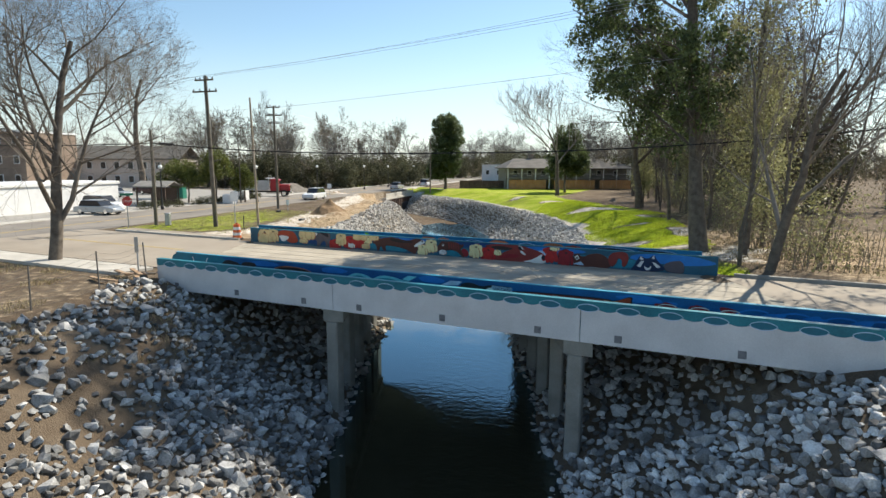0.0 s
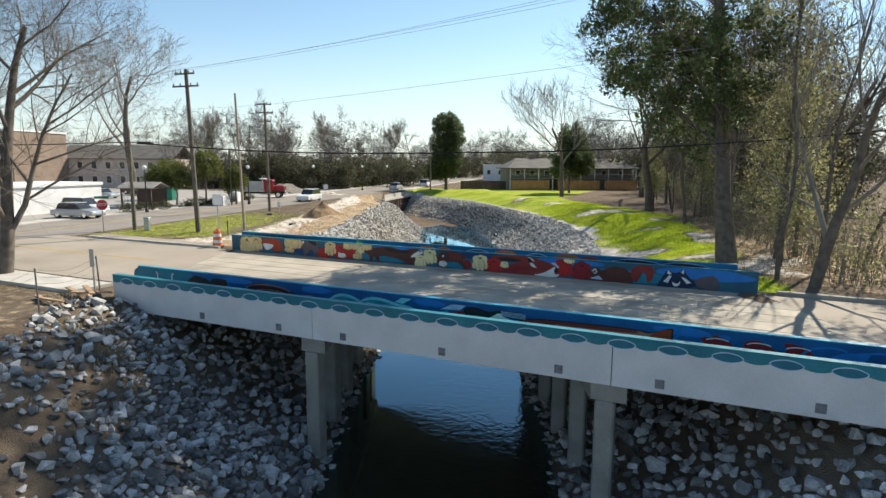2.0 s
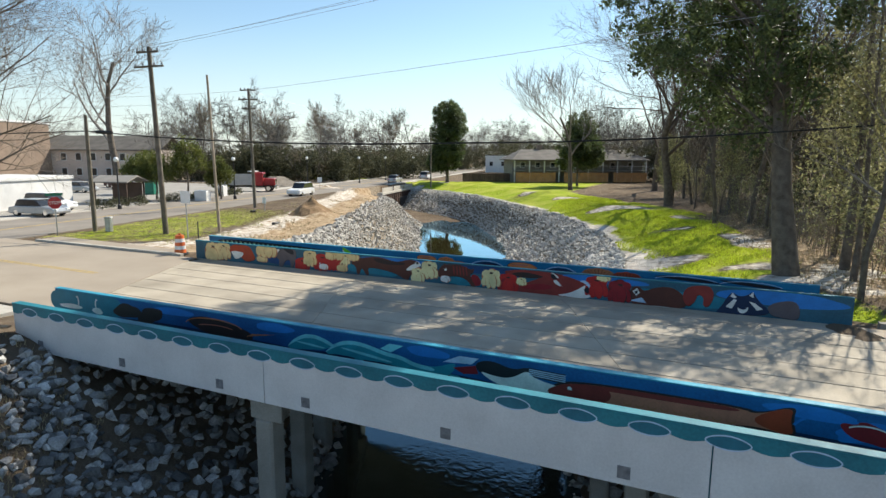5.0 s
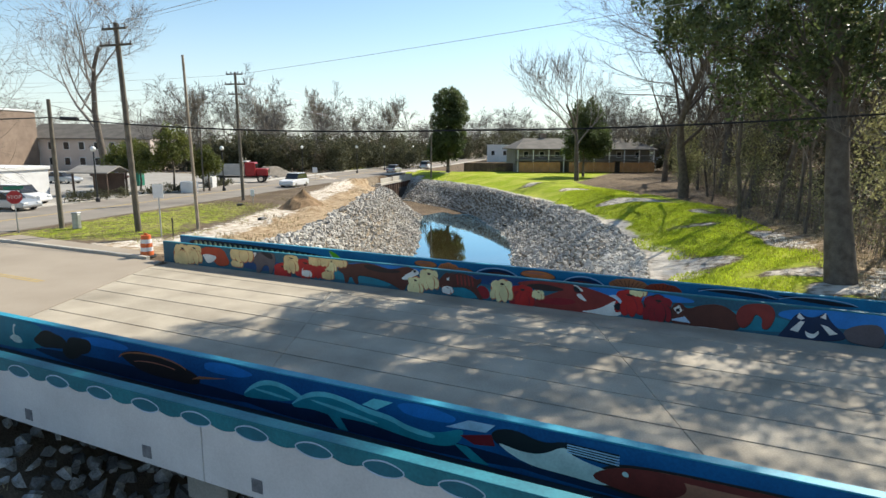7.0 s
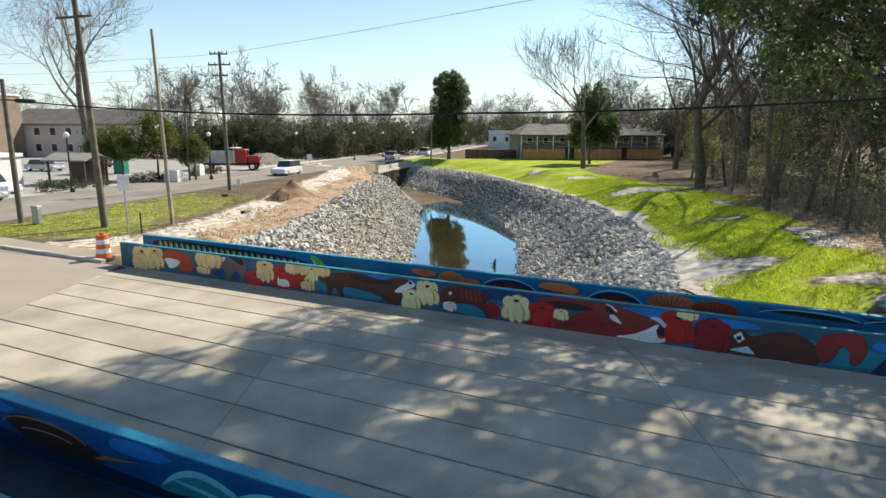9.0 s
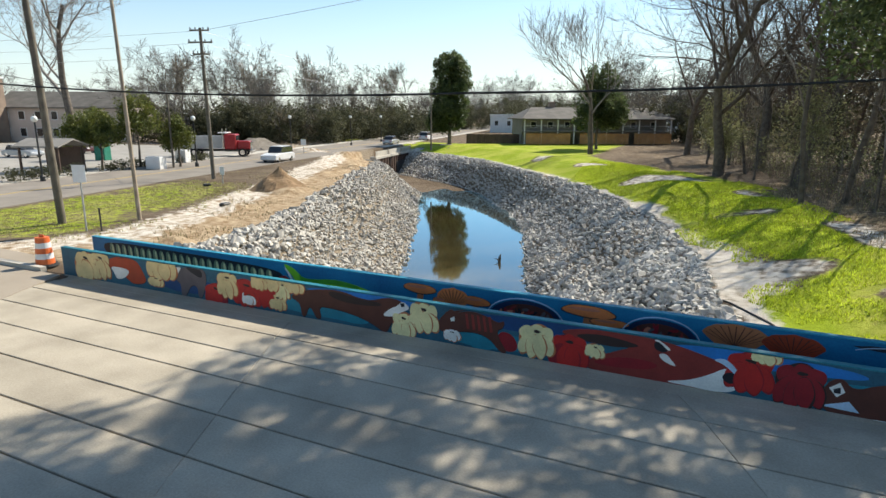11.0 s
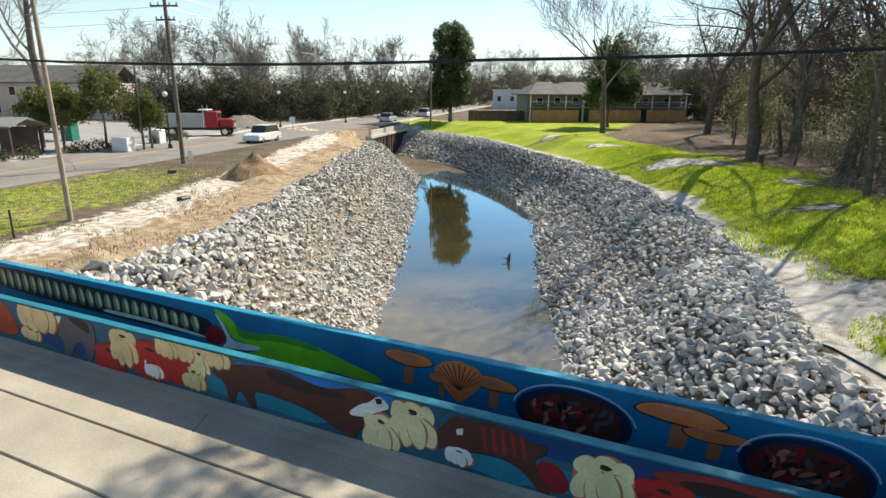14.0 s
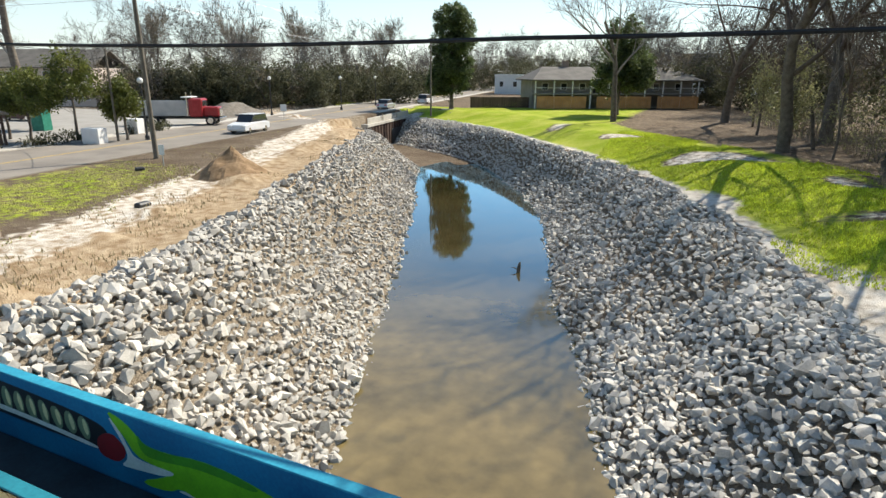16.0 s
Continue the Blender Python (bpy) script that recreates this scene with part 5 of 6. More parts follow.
post = thing("marker_post", -34.0, 36.1, -0.06, label="short black steel post in the lawn", category="post")
part("shaft", tube([(0, 0, -0.2), (0, 0, 1.1)], [0.04, 0.04], 6), "black_iron", post)
box_ = thing("utility_pedestal", -42.0, 35.7, -0.06, 20, label="pale grey utility pedestal beside the corner pole", category="utility box")
part("body", box_bm(-0.2, 0.2, -0.18, 0.18, 0.0, 0.95, 0.04), "metal", box_)
part("cap", box_bm(-0.22, 0.22, -0.2, 0.2, 0.95, 1.05, 0.03), "metal", box_)

drum = thing("traffic_drum", -29.85, 31.0, 0.0, label="orange and white striped traffic drum at the barrier's end", category="traffic drum")
for i in range(5):
    z0, z1 = 0.08 + i * 0.19, 0.08 + (i + 1) * 0.19 - 0.004
    r0, r1 = 0.30 - 0.018 * i, 0.30 - 0.018 * (i + 1)
    part("band", tube([(0, 0, z0), (0, 0, z1)], [r0, r1 + 0.006], 20), "orange" if i % 2 == 0 else "tape_white", drum, smooth=False)
part("rubber_base", tube([(0, 0, 0.004), (0, 0, 0.08)], [0.42, 0.38], 20), "rubber", drum)
part("handle", box_bm(-0.12, 0.12, -0.03, 0.03, 1.03, 1.12, 0.02), "orange", drum)

# kerbs along the approach
strip("kerb", [(-41.5, 30.42), (-29.2, 30.42)], [(-41.5, 30.62), (-29.2, 30.62)], 0.13, "kerb", "low concrete kerb beside the approach road", "kerb")
strip("pavement", [(-41.5, 30.66), (-30.0, 30.66)], [(-41.5, 32.0), (-30.0, 31.5)], 0.10, "pale_road", "worn tan pavement behind the kerb", "pavement")
strip("pavement", [(-44.0, 18.4), (-25.0, 18.4)], [(-44.0, 20.2), (-25.0, 20.2)], 0.08, "kerb", "pale concrete pavement beside the approach road", "pavement")
strip("kerb", [(1.2, 30.6), (28, 30.6)], [(1.2, 30.85), (28, 30.85)], 0.16, "pier", "darker grey concrete kerb under the trees", "kerb")
for dy in (-0.10, 0.10):
    strip("road_line", [(-42, 25.5 + dy), (-29.0, 25.5 + dy)], [(-42, 25.6 + dy), (-29.0, 25.6 + dy)], 0.009, "yellow", "yellow centre line of the approach road", "road line", bottom=0.004)
mid = rr - 5.0
for dx in (-0.12, 0.12):
    strip("road_line", np.stack([mid + dx - 0.06, ys], 1), np.stack([mid + dx + 0.06, ys], 1), 0.006, "yellow", "yellow centre line of the street", "road line", bottom=0.004)

# wire fence on the near left bank
fence = thing("wire_fence", label="sagging wire fence on thin steel posts above the bank", category="fence")
fp = [(-23.1, 18.3), (-22.5, 15.6), (-21.8, 12.5), (-21.2, 9.2)]
tops = []
for i, (x, y) in enumerate(fp):
    zg = float(land(np.array([x]), np.array([y]))[0])
    lean = (-0.12, -0.05, 0.05, 0)[i]
    part("fence_post", tube([(x, y, zg - 0.3), (x + lean, y, zg + 1.65)], [0.035, 0.03], 6), "rail_steel", fence)
    tops.append(np.array((x + lean, y, zg + 1.6)))
for k in np.linspace(0, 1, 7):
    pts = []
    for a, b in zip(tops[:-1], tops[1:]):
        for t in np.linspace(0, 1, 6, endpoint=False):
            p = a + (b - a) * t
            pts.append(p - (0, 0, 1.45 * k + 0.25 * math.sin(math.pi * t) * (1 - 0.6 * k)))
    part("wire", tube(pts, [0.006] * len(pts), 3), "rail_steel", fence)
for i in range(9):
    t = thing("timber_offcut", -23.9 + random.uniform(-0.9, 0.9), 17.6 + random.uniform(-1.0, 0.6), 0.05 + 0.06 * i - 0.25, random.uniform(-30, 30), label="weathered timber offcut in a heap by the bridge's end", category="timber", group="timber heap")
    part("board", box_bm(-1.1 * random.uniform(0.4, 1), 1.0, -0.09, 0.09, 0, 0.06, 0.006), "timber", t)

# cables
cable([(-43.2, 35.5, 6.85), (-16.0, 37.4, 6.0), (9.5, 39.8, 7.4)], 0.037, "thick black cable slung across the creek", 0.35)
cable([(-43.2, 35.5, 6.85), (-75, 26, 7.2)], 0.04, "thick black cable leading off from the corner pole", 0.4)
cable([(-42.3, 35.58, 6.78), (-40.9, 35.7, 6.72)], 0.12, "black splice case hanging on the cable", 0.0)
cable([(-46.7, 55.1, 11.6), (8, 37.0, 12.0)], 0.014, "thin pale overhead wire crossing the creek", 0.2, "metal")
for k, dz in ((-0.9, 0.0), (0.0, 0.1), (0.9, 0.0)):
    cable([(-37.6 + k, 36.3, 12.1 + dz), (5.0 + 2 * k, 25.0, 12.3)], 0.008, "thin overhead power wire above the bridge", 0.3, "metal")
    cable([(-37.6 + k, 36.3, 12.1 + dz), (-75, 42 + 2 * k, 12.3)], 0.010, "thin overhead power wire along the street", 0.4, "metal")
for h in (11.6, 10.7, 9.8):
    cable([(-46.5, 55.0, h), (-51.8, 107.4, h - 1.2), (-75, 190, h - 1)], 0.012, "thin overhead wire along the street", 0.9, "metal")
    cable([(-46.5, 55.0, h), (-85, 40, h - 0.4)], 0.012, "thin overhead wire over the car park", 0.6, "metal")
cable([(-46.5, 55.0, 6.4), (-57.4, 60.6, 6.6), (-95, 75, 6.2)], 0.018, "drooping service cable over the street", 0.4)
cable([(-43.2, 35.5, 7.6), (-46.5, 55.0, 6.7), (-66.2, 105, 6.0)], 0.014, "drooping service cable along the verge", 0.5)

# ---- murals: plain painted shapes, laid a few millimetres proud of the walls ----
PAINT = {
    "cream": (222, 196, 140), "butter": (226, 214, 160), "red": (176, 34, 30), "crimson": (138, 24, 34), "rust": (168, 62, 30), "brown": (84, 44, 34),
    "dark_brown": (48, 32, 30), "maroon": (132, 46, 40), "white": (226, 224, 218), "grey": (92, 84, 88), "dark": (26, 26, 34), "night": (14, 40, 74),
    "orange_p": (222, 124, 66), "tan": (184, 112, 70), "lime": (128, 196, 30), "lime_dark": (76, 150, 34), "sea": (28, 120, 140), "aqua": (124, 214, 220),
    "aqua_dark": (44, 150, 164), "sky_blue": (30, 116, 190), "pale_line": (176, 200, 222), "salmon": (196, 116, 90), "sage": (120, 134, 106), "deep": (10, 62, 112), "sea_oval": (34, 104, 124)}
for key, rgb in PAINT.items():
    base = lin(*rgb)
    M["paint_" + key] = mat("mural_" + key, tuple(c * 0.78 for c in base), tuple(min(c * 1.12, 0.9) for c in base), rough=0.55, scale=2.5, fine=22, bump=0.03)


class Mural:
    """Paints flat shapes on one wall face; level sets how far a coat stands proud."""

    def __init__(self, wall, y, low=0.015):
        self.wall, self.y, self.low, self.coats = wall, y, low, 0

    def depth(self, level):
        """How far forward the next coat lies: no two coats share a plane."""
        self.coats += 1
        return self.y - 0.002 * level - 0.00003 * (self.coats % 60)

    def coat(self, outline, colour, level, name):
        s = Soup()
        pts = np.array(outline, float)
        for _ in range(0 if len(pts) < 5 else 1 if len(pts) > 23 else 2):
            nxt = np.roll(pts, -1, axis=0)
            pts = np.stack([pts * 0.75 + nxt * 0.25, pts * 0.25 + nxt * 0.75], 1).reshape(-1, 2)
        pts[:, 1] = np.clip(pts[:, 1], self.low, TOP - 0.032)
        y = self.depth(level)
        n = len(pts)
        front = np.column_stack([pts[:, 0], np.full(n, y), pts[:, 1]])
        rear = np.column_stack([pts[:, 0], np.full(n, self.y + 0.001), pts[:, 1]])
        i = np.arange(n)
        j = (i + 1) % n
        s.add(np.concatenate([front, rear]), np.concatenate([np.array(tessellate_polygon([[Vector((a, b, 0)) for a, b in pts]])), np.stack([i, i + n, j + n], 1), np.stack([i, j + n, j], 1)]))
        return part(name, s, "paint_" + colour, self.wall)

    def blob(self, x, z, w, h, colour, level=1, tilt=0.0, wob=0.10, seed=0, n=26, name="painted_patch", power=1.0):
        r = np.random.default_rng(seed + int(abs(x) * 100))
        a = np.linspace(0, 2 * np.pi, n, endpoint=False)
        ph = r.uniform(0, 6.28, 3)
        rad = 1 + wob * (np.sin(2 * a + ph[0]) + 0.6 * np.sin(3 * a + ph[1]) + 0.4 * np.sin(5 * a + ph[2]))
        px, pz = np.sign(np.cos(a)) * np.abs(np.cos(a)) ** power * rad * w / 2, np.sign(np.sin(a)) * np.abs(np.sin(a)) ** power * rad * h / 2
        c, s = math.cos(radians(tilt)), math.sin(radians(tilt))
        return self.coat(np.stack([x + c * px - s * pz, z + s * px + c * pz], 1), colour, level, name)

    def blossom(self, x, z, w, h, colour, level=6, petals=4, name="painted_flower"):
        """A drooping flower: rounded petals over one another, each with its own contour, and a dark throat."""
        r = np.random.default_rng(int(abs(x) * 100))
        pale = colour in ("cream", "butter", "white")
        shade = "tan" if pale else "crimson" if colour == "red" else "dark_brown"
        self.blob(x, z + h * 0.06, w * 1.0, h * 0.86, shade, level - 1, 0, 0.07, name="painted_outline")
        for k in range(3):
            self.blob(x + (k - 1) * w * 0.27, z + h * (0.25 - 0.05 * abs(k - 1)), w * 0.46, h * 0.44, colour, level, (k - 1) * -25, 0.07, seed=k, name=name)
        order = sorted(range(petals), key=lambda k: -abs(k - (petals - 1) / 2))
        for n, k in enumerate(order):
            u = (k + 0.5) / petals - 0.5
            px, pz = x + u * w * 0.86, z - h * (0.16 - 0.16 * abs(u)) + r.uniform(-0.02, 0.02)
            pw, ph = w * 1.62 / petals, h * (0.74 - 0.3 * abs(u))
            self.blob(px + 0.012, pz - 0.012, pw * 1.10, ph * 1.06, shade, level + 0.4 + 0.6 * n, u * 62, 0.04, seed=k, name="painted_contour", power=1.15)
            self.blob(px, pz, pw, ph, colour, level + 0.7 + 0.6 * n, u * 62, 0.04, seed=k, name="painted_petal", power=1.15)
        self.blob(x + w * 0.02, z + h * 0.27, w * 0.22, h * 0.085, "dark_brown", level + 3, -8, 0.14, name="painted_heart")

    def toadstool(self, x, z, w, h, cap="orange_p", stem="tan", level=1, fan=False):
        if fan:
            out = [(x - w * 0.06, z - h / 2)]
            for t in np.linspace(math.pi, 0, 15):
                out.append((x + w / 2 * math.cos(t), z + h * 0.12 + h * 0.38 * math.sin(t) * (1 + 0.07 * math.sin(9 * t))))
            out.append((x + w * 0.06, z - h / 2))
            self.coat(out, cap, level + 1, "painted_cap")
            for t in np.linspace(math.pi * 0.94, math.pi * 0.06, 11):
                tx, tz = x + w * 0.45 * math.cos(t), z + h * 0.10 + h * 0.34 * math.sin(t)
                self.coat([(x - 0.006, z - h * 0.2), (x + 0.006, z - h * 0.2), (tx + 0.012, tz), (tx - 0.012, tz)], "brown", level + 2, "painted_rib")
        else:
            self.coat([(x - w * 0.11, z - h / 2), (x + w * 0.09, z - h / 2), (x + w * 0.13, z + h * 0.2), (x - w * 0.07, z + h * 0.2)], stem, level, "painted_stem")
            self.blob(x, z + h * 0.25, w * 1.06, h * 0.46, "dark", level, wob=0.05, name="painted_outline")
            self.blob(x, z + h * 0.26, w, h * 0.40, cap, level + 1, wob=0.06, name="painted_cap")
            self.blob(x - w * 0.08, z + h * 0.33, w * 0.6, h * 0.12, "salmon", level + 2, wob=0.05, name="painted_highlight")

    def arc(self, x, z, w, h, t0, t1, thick, colour, level=2, name="painted_line"):
        a = np.radians(np.linspace(t0, t1, 18))
        out = np.stack([x + w / 2 * np.cos(a), z + h / 2 * np.sin(a)], 1)
        inn = np.stack([x + (w / 2 - thick) * np.cos(a), z + (h / 2 - thick) * np.sin(a)], 1)[::-1]
        s = Soup()
        y = self.depth(level)
        o = np.concatenate([out, inn[::-1]])
        o[:, 1] = np.clip(o[:, 1], 0.015, TOP - 0.032)
        k = np.arange(17)
        s.add(np.column_stack([o[:, 0], np.full(36, y), o[:, 1]]), np.stack([k, k + 18, k + 19, k + 1], 1))
        return part(name, s, "paint_" + colour, self.wall)


# road face of the far barrier: flowers and dark woodland forms
far = Mural(walls["far_in"], 30.65, -0.11)
for x, z, w, h, col in ((-17.6, 0.28, 3.0, 0.5, "sea"), (-13.0, 0.22, 2.6, 0.42, "sea"), (-11.4, 0.7, 5.0, 0.36, "deep"), (-5.0, 0.3, 4.2, 0.55, "sea"), (-1.6, 0.62, 4.0, 0.5, "sky_blue"), (-22.6, 0.3, 2.4, 0.5, "deep"), (-16.4, 0.78, 3.4, 0.2, "sky_blue"), (-7.5, 0.72, 3.6, 0.28, "sky_blue")):
    far.blob(x, z, w, h, col, 1, wob=0.06)
far.coat([(-17.8, 0.26), (-16.95, 0.39), (-16.17, 0.22), (-16.43, 0.01), (-17.24, 0.06), (-17.74, 0.08)], "sea", 2, "painted_patch")
far.coat([(-13.65, 0.27), (-13.18, 0.38), (-12.87, 0.19), (-12.92, -0.04), (-13.48, -0.07)], "sea", 2, "painted_patch")
far.coat([(-26.29, 0.56), (-25.65, 0.83), (-25.22, 0.86), (-25.05, 0.86), (-24.64, 0.79), (-24.41, 0.45), (-24.27, 0.13), (-24.92, -0), (-25.22, 0.22), (-25.81, 0.44)], "dark", 3, "painted_outline")
far.coat([(-26.3, 0.58), (-25.66, 0.85), (-25.23, 0.86), (-25.06, 0.86), (-24.65, 0.81), (-24.42, 0.47), (-24.28, 0.15), (-24.93, 0.02), (-25.23, 0.24), (-25.82, 0.46)], "rust", 4, "painted_body")
far.coat([(-25.92, 0.51), (-25.38, 0.52), (-25, 0.46), (-25.24, 0.21), (-25.64, 0.09), (-25.76, 0.32)], "white", 5, "painted_chest")
far.coat([(-25.59, 0.8), (-25.3, 0.86), (-25.26, 0.84)], "dark_brown", 5, "painted_ear")
far.coat([(-23, 0.66), (-22.61, 0.86), (-22.15, 0.86), (-21.81, 0.86), (-21.77, 0.48), (-21.97, -0.02), (-22.13, -0.06), (-22.14, 0.31), (-22.41, 0.32), (-22.63, -0.06), (-22.84, -0.1), (-22.8, 0.31), (-23.02, 0.38)], "dark", 3, "painted_outline")
far.coat([(-23.01, 0.68), (-22.62, 0.86), (-22.16, 0.86), (-21.82, 0.86), (-21.78, 0.5), (-21.98, 0), (-22.14, -0.04), (-22.15, 0.33), (-22.42, 0.34), (-22.64, -0.04), (-22.85, -0.08), (-22.81, 0.33), (-23.03, 0.4)], "grey", 4, "painted_body")
far.coat([(-23.51, 0.42), (-23.2, 0.73), (-22.74, 0.86), (-22.86, 0.66), (-23.14, 0.45)], "white", 5, "painted_muzzle")
far.coat([(-22.64, 0.86), (-22.23, 0.86), (-21.95, 0.83), (-21.92, 0.57), (-22.24, 0.66)], "dark", 5, "painted_stroke")
far.coat([(-18.78, 0.46), (-18.3, 0.7), (-17.45, 0.86), (-16.97, 0.82), (-16.52, 0.71), (-16.14, 0.71), (-15.78, 0.86), (-15.41, 0.86), (-15.15, 0.72), (-15.28, 0.45), (-15.6, 0.24), (-15.76, -0.11), (-16.03, 0.03), (-16.42, 0.19), (-16.94, 0.29), (-17.49, 0.33), (-17.81, 0.32), (-17.72, -0), (-17.9, -0.05), (-18.1, 0.34), (-18.25, -0.04), (-18.37, -0.04), (-18.42, 0.35)], "dark", 3, "painted_outline")
far.coat([(-18.79, 0.48), (-18.31, 0.72), (-17.46, 0.86), (-16.98, 0.84), (-16.53, 0.73), (-16.15, 0.73), (-15.79, 0.86), (-15.42, 0.86), (-15.16, 0.74), (-15.29, 0.47), (-15.61, 0.26), (-15.77, -0.1), (-16.04, 0.05), (-16.43, 0.21), (-16.95, 0.31), (-17.5, 0.35), (-17.82, 0.34), (-17.73, 0.02), (-17.91, -0.03), (-18.11, 0.36), (-18.26, -0.02), (-18.38, -0.02), (-18.43, 0.37)], "brown", 4, "painted_body")
far.coat([(-15.91, 0.36), (-15.65, 0.6), (-15.45, 0.68), (-15.3, 0.85), (-15.07, 0.67), (-15.29, 0.56), (-15.51, 0.4)], "white", 5, "painted_muzzle")
far.coat([(-15.36, 0.77), (-15.24, 0.79), (-15.24, 0.7), (-15.33, 0.68)], "dark", 6, "painted_eye")
far.coat([(-17.47, 0.84), (-16.66, 0.73), (-15.9, 0.71), (-15.9, 0.6), (-16.81, 0.54), (-17.48, 0.65)], "dark_brown", 5, "painted_stroke")
far.coat([(-14.33, 0.45), (-14.13, 0.69), (-13.96, 0.83), (-13.89, 0.71), (-13.5, 0.84), (-13.07, 0.76), (-12.8, 0.63), (-12.65, 0.73), (-12.68, 0.54), (-12.85, 0.46), (-12.73, 0.2), (-12.56, -0.04), (-12.73, -0.07), (-12.99, 0.23), (-13.32, 0.33), (-13.69, 0.3), (-14.02, 0.23), (-14.28, 0.21)], "dark", 4, "painted_outline")
far.coat([(-14.34, 0.47), (-14.14, 0.71), (-13.97, 0.85), (-13.9, 0.73), (-13.51, 0.86), (-13.08, 0.78), (-12.81, 0.65), (-12.66, 0.75), (-12.69, 0.56), (-12.86, 0.48), (-12.74, 0.22), (-12.57, -0.02), (-12.74, -0.05), (-13, 0.25), (-13.33, 0.35), (-13.7, 0.32), (-14.03, 0.25), (-14.29, 0.23)], "brown", 5, "painted_body")
far.coat([(-13.63, 0.77), (-13.57, 0.77), (-13.52, 0.41), (-13.58, 0.4)], "maroon", 6, "painted_stripe")
far.coat([(-13.48, 0.77), (-13.42, 0.77), (-13.37, 0.41), (-13.43, 0.4)], "maroon", 6, "painted_stripe")
far.coat([(-13.34, 0.77), (-13.28, 0.77), (-13.23, 0.41), (-13.29, 0.4)], "maroon", 6, "painted_stripe")
far.coat([(-13.2, 0.77), (-13.14, 0.77), (-13.08, 0.41), (-13.14, 0.4)], "maroon", 6, "painted_stripe")
far.coat([(-13.06, 0.77), (-13, 0.77), (-12.94, 0.42), (-13, 0.4)], "maroon", 6, "painted_stripe")
far.coat([(-14.01, 0.6), (-13.9, 0.65), (-13.9, 0.54), (-13.99, 0.52)], "white", 6, "painted_eye")
far.coat([(-14.14, 0.73), (-13.63, 0.86), (-13.65, 0.86), (-14.03, 0.66)], "brown", 6, "painted_ear")
far.coat([(-12.86, 0.33), (-12.69, 0.5), (-12.41, 0.39), (-12.32, 0.11), (-12.49, -0), (-12.72, 0.04)], "crimson", 3, "painted_leaf")
far.coat([(-11.46, 0.69), (-10.79, 0.86), (-10.15, 0.86), (-9.52, 0.85), (-8.92, 0.76), (-8.34, 0.61), (-7.96, 0.49), (-7.82, 0.25), (-7.99, -0.04), (-8.55, -0.1), (-9.24, -0.07), (-10.07, -0.11), (-10.84, -0.05), (-10.74, 0.16), (-10.21, 0.42), (-9.81, 0.59), (-10.44, 0.54), (-10.99, 0.58)], "dark", 4, "painted_outline")
far.coat([(-11.47, 0.71), (-10.8, 0.86), (-10.16, 0.86), (-9.53, 0.86), (-8.93, 0.78), (-8.35, 0.63), (-7.97, 0.51), (-7.83, 0.27), (-8, -0.02), (-8.56, -0.08), (-9.25, -0.05), (-10.08, -0.09), (-10.85, -0.03), (-10.75, 0.18), (-10.22, 0.44), (-9.82, 0.61), (-10.45, 0.56), (-11, 0.6)], "maroon", 5, "painted_head")
far.coat([(-11.12, 0.68), (-10.57, 0.78), (-10.04, 0.73), (-9.63, 0.64), (-10.23, 0.53), (-10.78, 0.57)], "dark_brown", 6, "painted_ear")
far.coat([(-9.46, 0.77), (-9.33, 0.86), (-9.16, 0.69), (-9.21, 0.59), (-9.41, 0.62)], "dark", 7, "painted_eye")
far.coat([(-9.47, 0.82), (-9.36, 0.86), (-9.1, 0.68), (-9.17, 0.64), (-9.32, 0.8)], "white", 8, "painted_light_mark")
far.coat([(-9.36, 0.54), (-9.21, 0.59), (-9.1, 0.47), (-8.96, 0.32), (-9.23, 0.4)], "white", 8, "painted_light_mark")
far.coat([(-9.25, -0.02), (-8.76, 0.08), (-8.4, 0.26), (-8.06, 0.51), (-7.95, 0.38), (-8.15, 0.22), (-7.88, 0.22), (-7.87, 0.01), (-8.27, -0.06), (-8.66, -0.03)], "white", 7, "painted_muzzle")
far.coat([(-8.15, 0.33), (-7.96, 0.44), (-7.85, 0.29), (-7.96, 0.15), (-8.1, 0.21)], "dark", 8, "painted_nose")
far.coat([(-8.35, 0.61), (-8.11, 0.68), (-7.89, 0.5), (-7.83, 0.29), (-7.94, 0.4), (-8.14, 0.56)], "pale_line", 8, "painted_stroke")
far.coat([(-10.75, 0.14), (-10.01, 0.38), (-9.28, 0.34), (-9.47, 0.16), (-10.3, 0.08)], "crimson", 6, "painted_stroke")
far.coat([(-6.49, 0.14), (-6.39, 0.52), (-6.17, 0.65), (-5.96, 0.42), (-5.6, 0.61), (-5.05, 0.71), (-4.61, 0.46), (-4.4, 0.1), (-4.77, -0.11), (-5.19, -0.11), (-5.66, -0.11), (-6.08, -0.09), (-6.35, -0.06)], "dark", 4, "painted_outline")
far.coat([(-6.5, 0.16), (-6.4, 0.54), (-6.18, 0.67), (-5.97, 0.44), (-5.61, 0.63), (-5.06, 0.73), (-4.62, 0.48), (-4.41, 0.12), (-4.78, -0.11), (-5.2, -0.11), (-5.67, -0.11), (-6.09, -0.07), (-6.36, -0.04)], "brown", 5, "painted_body")
far.coat([(-4.66, 0.38), (-4.51, 0.74), (-4.11, 0.86), (-3.73, 0.84), (-3.59, 0.52), (-3.75, 0.09), (-3.95, 0.1), (-3.92, 0.41), (-4.14, 0.55), (-4.2, 0.24), (-4.45, -0.01)], "dark", 4, "painted_outline")
